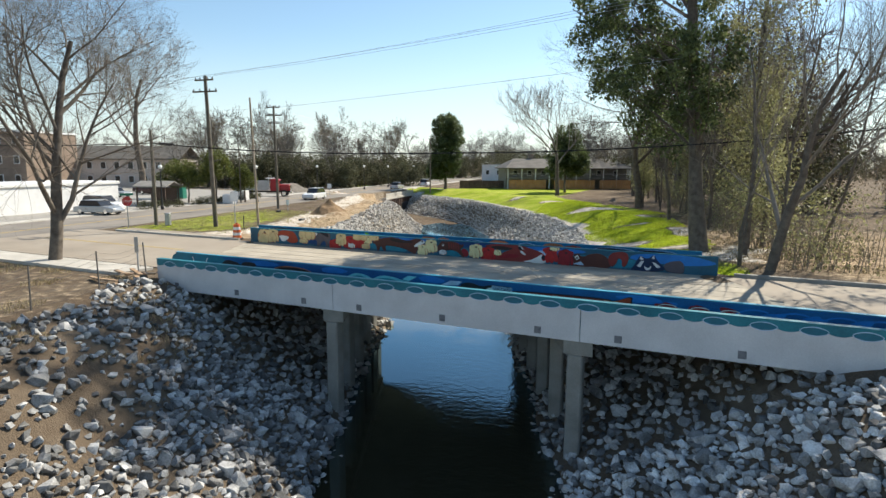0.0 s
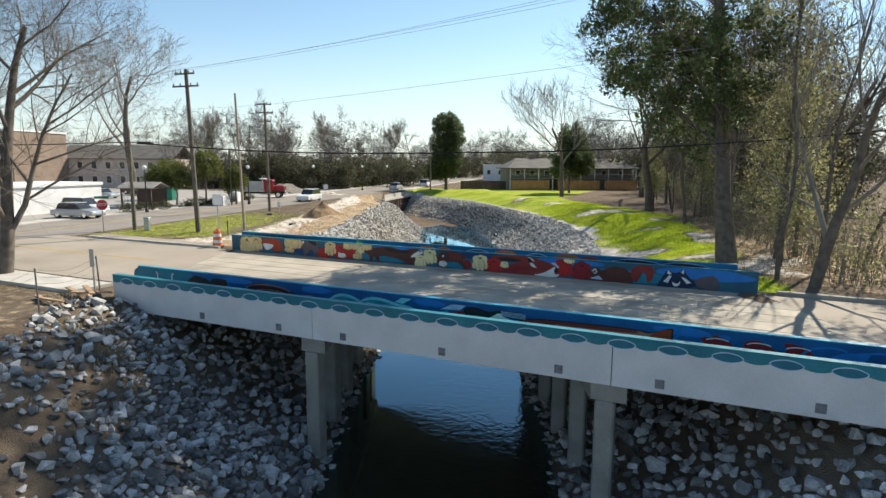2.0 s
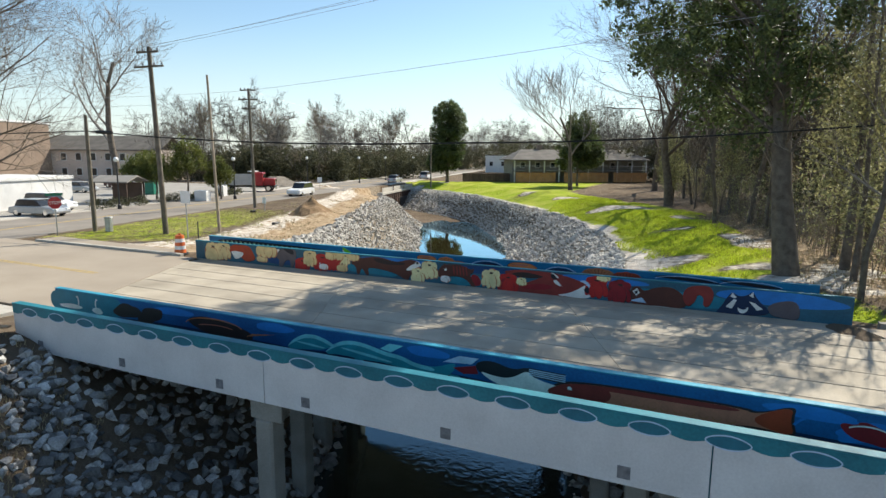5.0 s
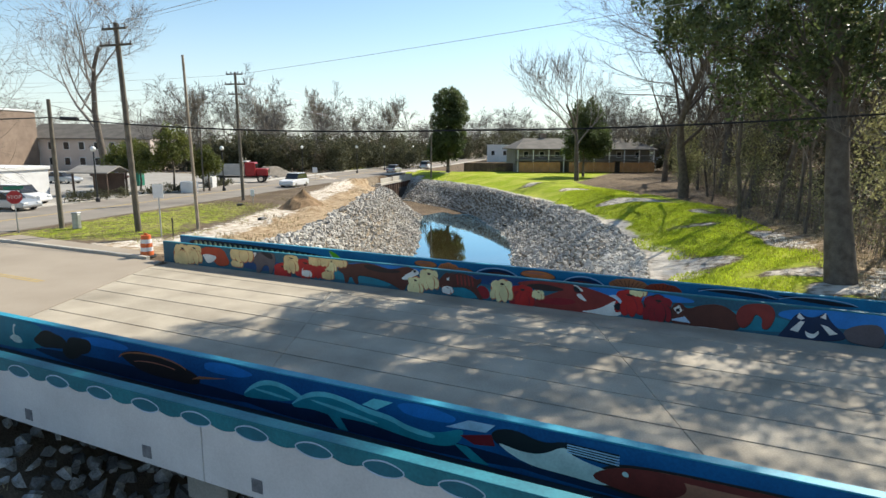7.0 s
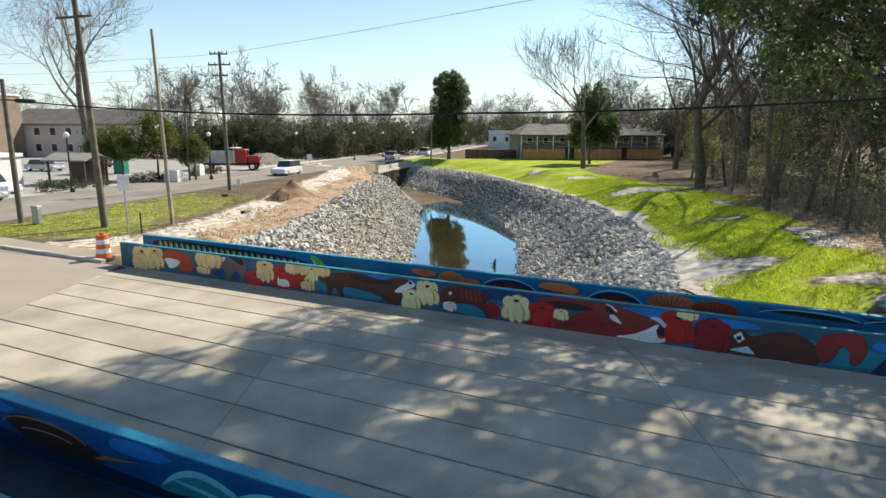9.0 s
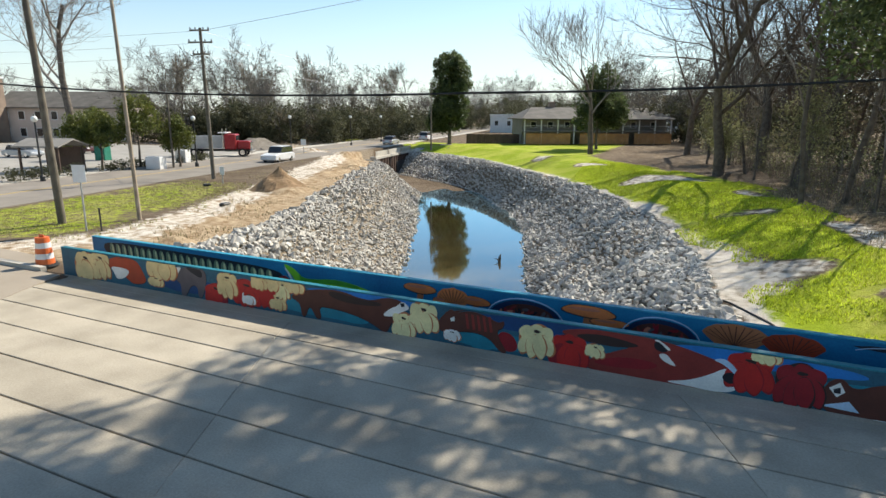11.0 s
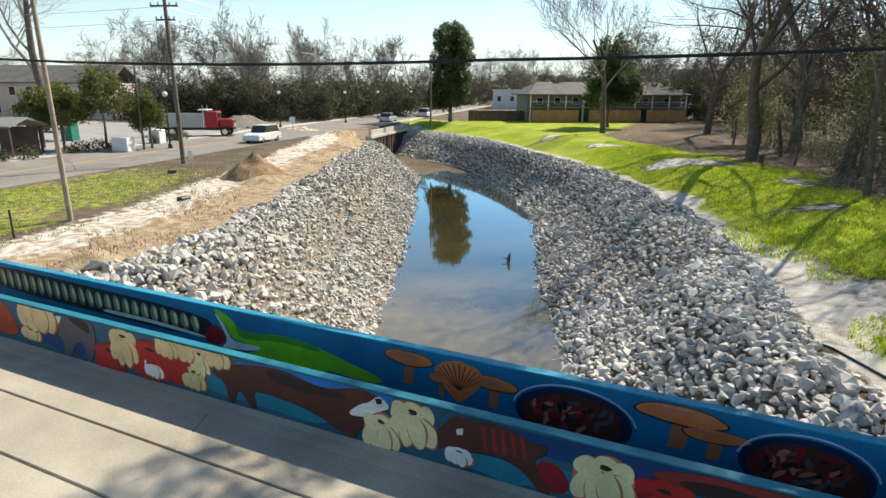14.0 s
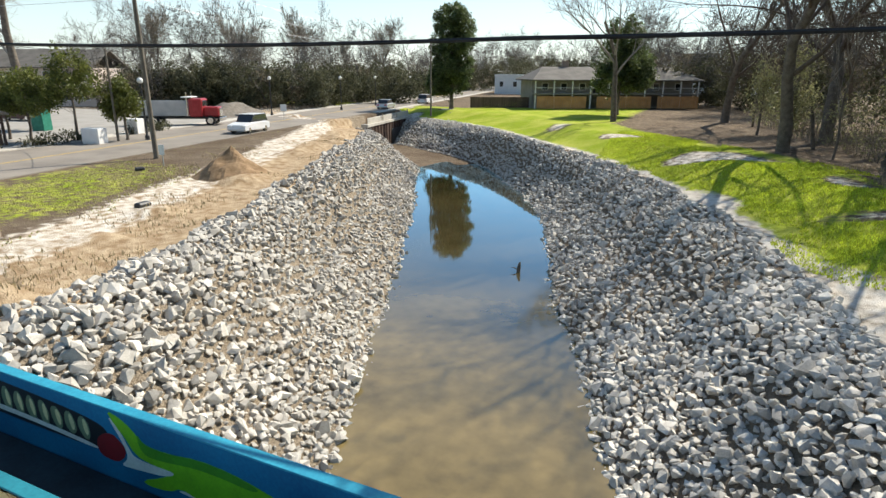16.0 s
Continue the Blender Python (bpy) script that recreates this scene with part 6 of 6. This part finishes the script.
far.coat([(-4.67, 0.4), (-4.52, 0.76), (-4.12, 0.86), (-3.74, 0.86), (-3.6, 0.54), (-3.76, 0.11), (-3.96, 0.12), (-3.93, 0.43), (-4.15, 0.57), (-4.21, 0.26), (-4.46, 0.01)], "maroon", 5, "painted_tail")
far.coat([(-6.36, 0.43), (-6.2, 0.56), (-6.1, 0.39), (-6.22, 0.27)], "white", 7, "painted_eye")
far.coat([(-6.29, 0.42), (-6.18, 0.47), (-6.17, 0.35), (-6.27, 0.34)], "dark", 8, "painted_eye")
far.coat([(-6.46, 0.06), (-6.02, 0.22), (-5.84, 0.03), (-6.1, 0.04)], "pale_line", 7, "painted_stroke")
far.coat([(-5.62, -0.04), (-5.09, -0.04), (-4.99, -0.11), (-5.51, -0.11)], "white", 7, "painted_stroke")
far.coat([(-3.56, -0.11), (-3.33, 0.22), (-3.22, 0.47), (-3.05, 0.72), (-2.84, 0.58), (-2.6, 0.62), (-2.4, 0.8), (-2.27, 0.53), (-1.98, 0.28), (-1.83, 0.1), (-2.21, -0.02), (-2.75, -0.07), (-3.22, -0.11)], "dark", 4, "painted_outline")
far.coat([(-3.57, -0.1), (-3.34, 0.24), (-3.23, 0.49), (-3.06, 0.74), (-2.85, 0.6), (-2.61, 0.64), (-2.41, 0.82), (-2.28, 0.55), (-1.99, 0.3), (-1.84, 0.12), (-2.22, -0), (-2.76, -0.05), (-3.23, -0.11)], "night", 5, "painted_head")
far.coat([(-3.23, 0.19), (-3, 0.48), (-2.89, 0.47), (-3.03, 0.15)], "white", 7, "painted_light_mark")
far.coat([(-2.51, 0.45), (-2.34, 0.41), (-2.08, 0.22), (-2.26, 0.16)], "white", 7, "painted_light_mark")
far.coat([(-2.87, 0.24), (-2.78, 0.15), (-2.61, 0.14), (-2.55, 0.28), (-2.51, 0.16), (-2.65, 0), (-2.82, 0.04)], "white", 7, "painted_light_mark")
far.coat([(-3.1, 0.57), (-3.05, 0.71), (-2.9, 0.56), (-2.98, 0.52)], "white", 7, "painted_light_mark")
far.coat([(-2.53, 0.65), (-2.41, 0.79), (-2.39, 0.6)], "white", 7, "painted_light_mark")
far.coat([(-1.98, 0.34), (-1.49, 0.57), (-1.03, 0.57), (-0.96, -0.06), (-1.42, -0.03), (-1.85, 0.03)], "dark", 3, "painted_outline")
far.coat([(-1.99, 0.36), (-1.5, 0.59), (-1.04, 0.59), (-0.97, -0.04), (-1.43, -0.01), (-1.86, 0.05)], "grey", 4, "painted_body")
far.blossom(-27.09, 0.38, 1.04, 1.02, "cream", 9)
far.blossom(-26.37, 0.48, 0.85, 0.93, "cream", 9)
far.blossom(-23.6, 0.78, 1.22, 0.95, "cream", 9)
far.blossom(-23.88, 0.26, 0.66, 0.36, "cream", 9)
far.blossom(-21.45, 0.16, 0.79, 0.71, "red", 7)
far.blossom(-20.98, 0.52, 0.72, 0.8, "cream", 9)
far.blossom(-20.28, 0.37, 1, 0.84, "red", 7)
far.blossom(-19.55, 0.4, 0.83, 0.75, "red", 7)
far.blossom(-19.8, 0.77, 0.56, 0.48, "cream", 9)
far.blossom(-19.31, 0.8, 0.64, 0.52, "cream", 9)
far.blossom(-18.63, 0.81, 0.71, 0.5, "cream", 9)
far.blossom(-20.2, 0.22, 0.48, 0.41, "white", 9)
far.blossom(-19.18, 0.26, 0.55, 0.47, "cream", 9)
far.blossom(-18.99, 0.62, 0.42, 0.57, "butter", 9)
far.blossom(-15.27, 0.22, 0.61, 0.67, "butter", 9)
far.blossom(-14.72, 0.49, 0.76, 0.8, "butter", 9)
far.blossom(-13.96, 0.18, 0.43, 0.29, "white", 9)
far.blossom(-11.91, 0.39, 0.76, 0.82, "butter", 9)
far.blossom(-11.18, 0.27, 0.82, 0.82, "red", 7)
far.blossom(-10.62, 0.38, 0.4, 0.33, "butter", 9)
far.blossom(-7.68, 0.46, 0.8, 0.9, "red", 7)
far.blossom(-7.42, 0.84, 0.5, 0.33, "butter", 9)
far.blossom(-6.82, 0.36, 0.78, 0.95, "crimson", 7)

# walkway face of the far parapet: pods, toadstools, shells, a long green form
out = Mural(walls["far_out"], 32.27, -0.3)
out.blob(-24.4, 0.44, 8.2, 0.62, "dark", 1, -1, 0.02, power=0.5)
for i in range(24):
    out.blob(-28.0 + i * 0.31, 0.50 - 0.004 * i, 0.24, 0.50 - 0.005 * i, "sage", 2, 6, 0.05, seed=i, name="painted_slat")
    out.blob(-27.96 + i * 0.31, 0.52 - 0.004 * i, 0.10, 0.36 - 0.004 * i, "butter", 3, 6, 0.05, seed=i, name="painted_slat_light")
out.coat([(-20.3, 0.86), (-20.02, 0.79), (-19.8, 0.67), (-19.64, 0.49), (-19.17, 0.48), (-18.58, 0.57), (-18.04, 0.55), (-17.54, 0.46), (-16.96, 0.31), (-16.4, 0.19), (-16.23, 0.12), (-16.23, 0.03), (-16.69, -0.0), (-17.17, 0.04), (-17.5, 0.05), (-17.59, -0.14), (-17.81, -0.27), (-18.13, -0.27), (-17.9, -0.08), (-17.68, 0.05), (-18.22, -0.1), (-18.67, -0.08), (-18.98, -0.01), (-19.2, -0.14), (-19.63, -0.19), (-19.75, -0.13), (-19.35, 0.03), (-19.03, 0.22), (-19.45, 0.2), (-19.81, 0.26), (-19.96, 0.48), (-20.17, 0.68)], "lime", 3, "painted_long_form")
out.coat([(-20.31, 0.8), (-20.09, 0.62), (-19.95, 0.35), (-19.82, 0.18), (-18.99, 0.23), (-19.22, 0.09), (-19.85, 0.02), (-20.17, -0.01), (-19.95, 0.17), (-20.05, 0.42)], "white", 4, "painted_throat")
out.coat([(-19.13, -0.08), (-18.67, -0.09), (-18.22, -0.11), (-17.69, -0.09), (-16.99, -0.12), (-16.24, -0.14), (-16.23, -0.08), (-16.98, -0.03), (-17.53, -0.01), (-18.21, -0.03), (-18.66, 0.0)], "white", 2, "painted_belly")
out.coat([(-19.74, 0.66), (-19.62, 0.49), (-19.17, 0.48), (-18.58, 0.57), (-18.04, 0.55), (-17.54, 0.46), (-17.65, 0.38), (-18.16, 0.42), (-18.66, 0.42), (-19.31, 0.32), (-19.67, 0.32)], "lime_dark", 4, "painted_back")
out.blob(-20.32, 0.24, 0.60, 0.44, "crimson", 5, 20, 0.05, name="painted_berry")
out.coat([(-23.82, 0.27), (-22.14, 0.26), (-20.59, 0.18), (-20.61, 0.11), (-22.16, 0.18), (-23.86, 0.17)], "white", 3, "painted_line")
out.toadstool(-15.65, 0.5, 0.95, 0.66)
out.toadstool(-14.66, 0.42, 0.95, 0.78, fan=True)
out.toadstool(-15.0, 0.3, 0.5, 0.46, level=1)
out.toadstool(-14.02, 0.38, 0.8, 0.6)
out.toadstool(-11.1, 0.5, 1.25, 0.72)
out.toadstool(-10.6, 0.34, 0.9, 0.5)
out.toadstool(-7.9, 0.5, 1.35, 0.74, cap="tan", fan=True)
out.toadstool(-6.8, 0.46, 1.2, 0.7, cap="rust", fan=True)
rng = np.random.default_rng(8)
for x0, w in ((-12.68, 1.9), (-9.44, 1.66)):
    out.blob(x0, 0.24, w, 1.0, "night", 1, 0, 0.01)
    out.blob(x0, 0.22, w * 0.86, 0.84, "brown", 2, 0, 0.04)
    for k in range(46):
        a, q = rng.uniform(0, 6.28), rng.random() ** 0.5
        out.blob(x0 + math.cos(a) * q * w * 0.34, 0.3 + math.sin(a) * q * 0.26, 0.20, 0.075, ("maroon", "salmon", "dark", "grey", "crimson")[k % 5], 3 + k % 2, rng.uniform(0, 120), 0.14, seed=k, name="painted_fleck")
    out.arc(x0, 0.24, w * 1.06, 1.12, 8, 172, 0.03, "pale_line", 4)
for x, w in ((-4.6, 2.4), (-2.4, 2.2)):
    out.blob(x, 0.72, w, 0.12, "dark", 1, -3, 0.1)
    out.arc(x, 0.6, w, 0.46, 20, 160, 0.025, "pale_line", 2)

# walkway face of the near barrier: sea forms on deep blue
sea = Mural(walls["near_in"], 20.45)
sea.blob(-22.2, 0.5, 3.6, 0.8, "sea", 1, 0, 0.04, power=0.6)
for x, w in ((-17.2, 7.0), (-11.0, 6.0), (-4.0, 8.0)):
    sea.blob(x, 0.16, w, 0.34, "night", 1, 0, 0.05)
for x, z, w, h in ((-22.9, 0.36, 1.1, 0.16), (-21.6, 0.34, 0.5, 0.2)):
    sea.blob(x, z, w, h, "white", 2, 0, 0.08)
sea.arc(-22.55, 0.56, 0.16, 0.36, -60, 130, 0.05, "white", 3)
sea.arc(-21.6, 0.54, 0.2, 0.4, 60, 240, 0.06, "white", 3)
for x, z, w, h in ((-20.2, 0.5, 1.2, 0.46), (-19.2, 0.46, 1.1, 0.5)):
    sea.blob(x, z, w, h, "dark_brown", 2, 10, 0.16)
sea.blob(-16.4, 0.45, 2.3, 0.5, "dark_brown", 2, -6, 0.08)
sea.arc(-16.6, 0.45, 2.2, 0.52, 15, 175, 0.035, "tan", 3)
sea.arc(-16.5, 0.38, 1.6, 0.3, 40, 150, 0.025, "salmon", 3)
sea.coat([(-15.4, 0.34), (-14.4, 0.52), (-15.2, 0.44)], "tan", 3, "painted_stroke")
# two leaping aqua forms, each with a pale back, a fin and a forked tail
for body, back in (([(-14.02, 0.23), (-13.74, 0.53), (-13.37, 0.7), (-12.94, 0.7), (-12.47, 0.53), (-12.75, 0.34), (-13.25, 0.29), (-13.69, 0.24)], 5),
                   ([(-12.82, 0.23), (-12.46, 0.57), (-12.0, 0.72), (-11.48, 0.68), (-10.99, 0.56), (-10.51, 0.53), (-10.17, 0.4), (-9.61, 0.36), (-9.06, 0.6), (-9.1, 0.38), (-9.28, 0.2), (-9.72, 0.14), (-10.4, 0.2), (-11.0, 0.28), (-11.75, 0.25), (-12.27, 0.3)], 8)):
    sea.coat(body, "aqua_dark", 2, "painted_wave_form")
    top_ = body[:back]
    sea.coat(top_ + [(x, z - 0.10) for x, z in top_[1:][::-1]], "aqua", 3, "painted_highlight")
sea.blob(-11.5, 0.4, 1.5, 0.07, "aqua", 3, -6, 0.05)
sea.blob(-13.2, 0.42, 0.9, 0.06, "aqua", 3, -4, 0.05)
sea.coat([(-11.88, 0.28), (-11.6, 0.26), (-11.42, 0.02), (-11.62, 0.02)], "aqua_dark", 3, "painted_fin")
sea.coat([(-9.25, 0.27), (-9.0, 0.27), (-8.6, 0.02), (-8.9, 0.02)], "aqua_dark", 3, "painted_fin")
sea.coat([(-11.1, 0.62), (-10.85, 0.78), (-10.45, 0.78), (-10.8, 0.57)], "aqua", 3, "painted_fin")
# a black and white winged form with a red head
sea.coat([(-9.4, 0.55), (-8.98, 0.75), (-8.5, 0.76), (-8.67, 0.6)], "pale_line", 3, "painted_wing")
sea.coat([(-9.13, 0.45), (-8.57, 0.58), (-8.5, 0.39), (-8.87, 0.34)], "crimson", 4, "painted_head")
sea.coat([(-8.6, 0.66), (-8.18, 0.78), (-7.7, 0.62), (-7.29, 0.76), (-7.2, 0.56), (-7.97, 0.36), (-8.5, 0.42)], "dark", 3, "painted_wing")
sea.coat([(-8.55, 0.5), (-8.07, 0.4), (-7.69, 0.43), (-7.34, 0.68), (-7.2, 0.5), (-6.42, 0.38), (-6.6, 0.14), (-7.23, 0.18), (-8.0, 0.2)], "white", 4, "painted_light_mark")
sea.coat([(-7.34, 0.73), (-6.5, 0.71), (-6.58, 0.5), (-7.24, 0.54)], "dark", 3, "painted_wing")
for k in range(4):
    sea.coat([(-7.3, 0.57 + 0.04 * k), (-6.5, 0.53 + 0.045 * k), (-6.5, 0.55 + 0.045 * k), (-7.3, 0.59 + 0.04 * k)], "pale_line", 5, "painted_stroke")
# a long salmon form with a maroon head and a forked tail
long_form = [(-7.0, 0.24), (-6.6, 0.5), (-6.0, 0.58), (-4.87, 0.6), (-3.1, 0.6), (-2.87, 0.52), (-2.25, 0.8), (-2.3, 0.5), (-2.2, 0.2), (-2.8, 0.3), (-3.65, 0.2), (-5.5, 0.16), (-6.3, 0.12)]
sea.coat([(x + (0.05 if x > -4.5 else -0.05), z + (0.04 if z > 0.4 else -0.04)) for x, z in long_form], "dark_brown", 2, "painted_outline")
sea.coat(long_form, "salmon", 3, "painted_long_form")
sea.coat([(-7.0, 0.24), (-6.6, 0.5), (-6.0, 0.58), (-5.6, 0.56), (-5.5, 0.34), (-5.8, 0.15), (-6.3, 0.12)], "maroon", 4, "painted_head")
sea.coat([(-6.0, 0.58), (-4.87, 0.6), (-3.1, 0.6), (-3.2, 0.5), (-5.0, 0.49), (-5.9, 0.5)], "maroon", 4, "painted_back")
sea.coat([(-2.9, 0.5), (-2.25, 0.8), (-2.3, 0.5), (-2.2, 0.2), (-2.85, 0.32)], "rust", 4, "painted_tail")
sea.blob(-6.4, 0.42, 0.1, 0.08, "white", 5)
for k in range(9):
    sea.arc(-5.2 + 0.24 * k, 0.36, 0.2, 0.2, 200, 340, 0.02, "tan", 4)
for x in (-1.1, -0.1, 0.8):
    sea.blob(x, 0.5, 0.8, 0.34, "crimson", 2, -20, 0.16)
    sea.arc(x, 0.5, 0.7, 0.3, 40, 150, 0.03, "white", 3)
for x in (-1.6, 1.5, 2.6, 3.8, 4.8):
    sea.arc(x, 0.3, 1.4, 0.9, 60, 160, 0.05, "sky_blue", 2)
    sea.blob(x + 0.4, 0.5, 0.9, 0.3, "sky_blue", 1, 20, 0.15)
for x, w in ((-18.2, 1.6), (-14.4, 1.4), (-9.8, 1.2), (-2.0, 1.6)):
    sea.blob(x, 0.72, w, 0.24, "sky_blue", 1, 0, 0.08)

# scalloped band and ovals on the white outer face
white = Mural(walls["near_out"], Y_OUT)
band = []
nx = 140
for x in np.linspace(end_x(Y_OUT) + 0.01, end_x(Y_OUT) + 3 * SPAN - 0.01, nx * 2):
    ph = (x + 19.5) / 1.24
    band.append((x, TOP - 0.24 - 0.07 * math.cos(2 * math.pi * ph + math.pi)))
s = Soup()
b = np.array(band)
n = len(b)
y = Y_OUT - 0.006
s.add(np.concatenate([np.column_stack([b[:, 0], np.full(n, y), np.full(n, TOP - 0.029)]), np.column_stack([b[:, 0], np.full(n, y), b[:, 1]]), np.column_stack([b[:, 0], np.full(n, y + 0.006), b[:, 1]])]),
      np.concatenate([np.stack([np.arange(n - 1), np.arange(n - 1) + n, np.arange(n - 1) + n + 1, np.arange(n - 1) + 1], 1), np.stack([np.arange(n - 1) + n, np.arange(n - 1) + 2 * n, np.arange(n - 1) + 2 * n + 1, np.arange(n - 1) + n + 1], 1)]))
part("scalloped_band", s, "teal", walls["near_out"], "teal scalloped paint band")
for i in range(23):
    x = -19.5 + 1.24 * (i - 2)
    if end_x(Y_OUT) + 0.4 < x < end_x(Y_OUT) + 3 * SPAN - 0.4:
        white.blob(x, 0.68, 0.72, 0.27, "pale_line", 4, 0, 0.0, name="painted_oval_rim", power=1.15)
        white.blob(x, 0.68, 0.67, 0.22, "sea_oval", 5, 0, 0.0, name="painted_oval", power=1.15)

# ---- the culvert wall, a black sheet for its shaded opening, and rail ----
part("opening", box_bm(0.405, 0.44, 10.0, 18.5, -5.6, -1.2, 0.02), "black_iron", headwall, "black sheet that stands for the shaded hole under the street")
part("cap_beam", box_bm(-0.45, 0.5, -0.3, 20.3, -0.25, 0.12, 0.03), "kerb", headwall)
for yy in (0.6, 7.0, 13.4, 19.6):
    part("guide_post", tube([(0.0, yy, 0.12), (0.0, yy, 1.05)], [0.08, 0.08], 8), "timber", headwall)
for yy in (0.75, 7.15, 13.55):
    part("parapet_panel", box_bm(-0.1, 0.1, yy, yy + 6.1, 0.12, 0.82, 0.03), "kerb", headwall, "pale concrete street parapet")
for yy in np.arange(0.6, 20, 1.25):
    part("sheet_pile", box_bm(0.302, 0.40, yy - 0.28, yy + 0.28, -5.6, -0.26, 0.03), "rust_wall", headwall)

# ---- the stones that the flight passes nearest, one by one ----
bank = thing("riprap_bank", label="loose angular limestone blocks beside the parapet", category="riprap")
rng = np.random.default_rng(19)
stone_meshes = []
for v, f in SHAPES:
    s = Soup()
    s.add(v, f)
    me = s.mesh("stone")
    me.materials.append(M["stone"])
    stone_meshes.append(me)
spots = []
while len(spots) < 300:
    left = rng.random() < 0.6
    y = rng.uniform(33.2, 40.0)
    x = (-25.2 if left else -15.2) - 0.35 * (y - 33) + rng.uniform(-4.2, 4.2) + (0 if left else 5.4)
    d, _ = creek_side(np.array([x]), np.array([y]))
    half, lc, rc = (float(q[0]) for q in banks(np.array([x]), np.array([y])))
    a = -float(d[0]) if left else float(d[0])
    if half - 0.2 < a < (lc if left else rc):
        spots.append((x, y))
zs = land(np.array([p[0] for p in spots]), np.array([p[1] for p in spots]))
for (x, y), z in zip(spots, zs):
    ob = new("stone", stone_meshes[int(rng.integers(len(stone_meshes)))])
    ob.parent = bank
    s = rng.uniform(0.26, 0.56)
    ob.matrix_basis = pose(x, y, z + 0.17, *rng.uniform(0, 360, 3)) @ Matrix.Diagonal((s, s * rng.uniform(0.7, 1), s * rng.uniform(0.6, 0.9), 1))


# ---- grass and litter ----
def blades(name, spots, height, material, label, seed, category="grass", width=0.02):
    r = np.random.default_rng(seed)
    x, y = spots[:, 0], spots[:, 1]
    n = len(x)
    z = land(x, y)
    h = height * r.uniform(0.4, 1.3, n)
    a = r.uniform(0, 6.28, n)
    w = width * r.uniform(0.6, 1.4, n)
    dx, dy = np.cos(a) * w, np.sin(a) * w
    lx, ly = r.normal(0, 0.35, n) * h, r.normal(0, 0.35, n) * h
    v = np.stack([np.stack([x - dx, y - dy, z - 0.02], 1), np.stack([x + dx, y + dy, z - 0.02], 1), np.stack([x + lx, y + ly, z + h], 1)], 1).reshape(-1, 3)
    s = Soup()
    s.add(v, np.arange(3 * n).reshape(-1, 3))
    tagged(part(name, s, material), label, category, kind="stuff")


def cover_spots(n, x0, x1, y0, y1, want, seed):
    r = np.random.default_rng(seed)
    x, y = r.uniform(x0, x1, n), r.uniform(y0, y1, n)
    d, _ = creek_side(x, y)
    half, lc, rc = banks(x, y)
    ok = want(x, y, -d - lc, d - rc)
    return np.stack([x[ok], y[ok]], 1)


blades("grass", cover_spots(190000, -22, 2, 33, 90, lambda x, y, l, r: (r > 1.2 + 2.5 * lumps(x, y, 2.5, 51)) & (r < 12) & (lumps(x, y, 4, 22) + 0.16 * step(-y, -48, -36) < 0.2) & (x < 2.2 - 0.2 * (y - 35)) & (1.1 - np.hypot((x - 0.8) / 5.4, (y - 40.0) / 4.8) + 1.1 * lumps(x, y, 1.5, 24) < 0.25), 1), 0.11, "grass_blade", "bright green winter grass along the creek", 1, width=0.03)
blades("grass", cover_spots(16000, -47, -28, 31.5, 54, lambda x, y, l, r: (l > 6 + 2.5 * lumps(x, y, 2.5, 52)) & (x > road_right(y) + 1.4) & (y > 32.2) & (lumps(x, y, 5, 23) < 0.12), 2), 0.07, "lawn_blade", "short green lawn at the street corner", 2, width=0.03)
blades("dry_grass", cover_spots(26000, -50, -25, 33, 78, lambda x, y, l, r: (l > 0.5) & (l < 9) & (x > road_right(y) + 1.4) & (lumps(x, y, 2.2, 53) > 0.12), 3), 0.16, "dry_blade", "sparse dry straw on the dug bank", 3, width=0.02)
blades("dry_grass", cover_spots(30000, -36, -17, 4, 18.3, lambda x, y, l, r: (l > -4.5) & (lumps(x, y, 1.8, 54) > -0.05), 4), 0.13, "dry_blade", "dead winter grass and litter on the near bank", 4, width=0.018)
blades("dry_grass", cover_spots(30000, -14, 12, 33, 72, lambda x, y, l, r: (r > 5) & (x > 0.6 - 0.2 * (y - 35)) & (lumps(x, y, 1.8, 55) > -0.1), 5), 0.2, "dry_blade", "dead grass and litter under the trees", 5, width=0.02)
r_ = np.random.default_rng(6)
for x, y, w in ((-34.9, 44.6, 0.7), (-43.0, 51.0, 0.5), (-20.0, 57.5, 0.6), (-28.0, 79.0, 1.0)):
    zg = float(land(np.array([x]), np.array([y]))[0])
    lump = thing("debris_bundle", x, y, zg, r_.uniform(0, 180), label="dark bundle of debris lying on the bank", category="debris", group="debris")
    part("sheet", box_bm(-w / 2, w / 2, -0.18, 0.18, -0.03, 0.2, 0.06), "black_iron", lump)
hose = thing("hose", label="black hose lying along the sandy crest of the bank", category="hose")
hp = np.array([(-10.4, 46.5), (-9.7, 44.0), (-8.7, 41.9), (-7.7, 40.9), (-6.6, 39.1), (-6.1, 37.9), (-5.2, 36.2)])
part("pipe", tube(np.column_stack([hp, land(hp[:, 0], hp[:, 1]) + 0.03]), [0.034] * len(hp), 7), "black_iron", hose, smooth=True)
stick = thing("snag", -21.9, 56.8, WATER, 20, label="dark broken branch sticking out of the water", category="snag")
part("stub", tube([(0, 0, -0.4), (0.05, 0, 0.25), (0.1, 0.03, 0.55)], [0.09, 0.11, 0.04], 7), "bark", stick)
part("twig", tube([(0, 0, 0.1), (-0.2, 0.1, 0.22), (-0.35, 0.1, 0.2)], [0.04, 0.03, 0.01], 5), "bark", stick)
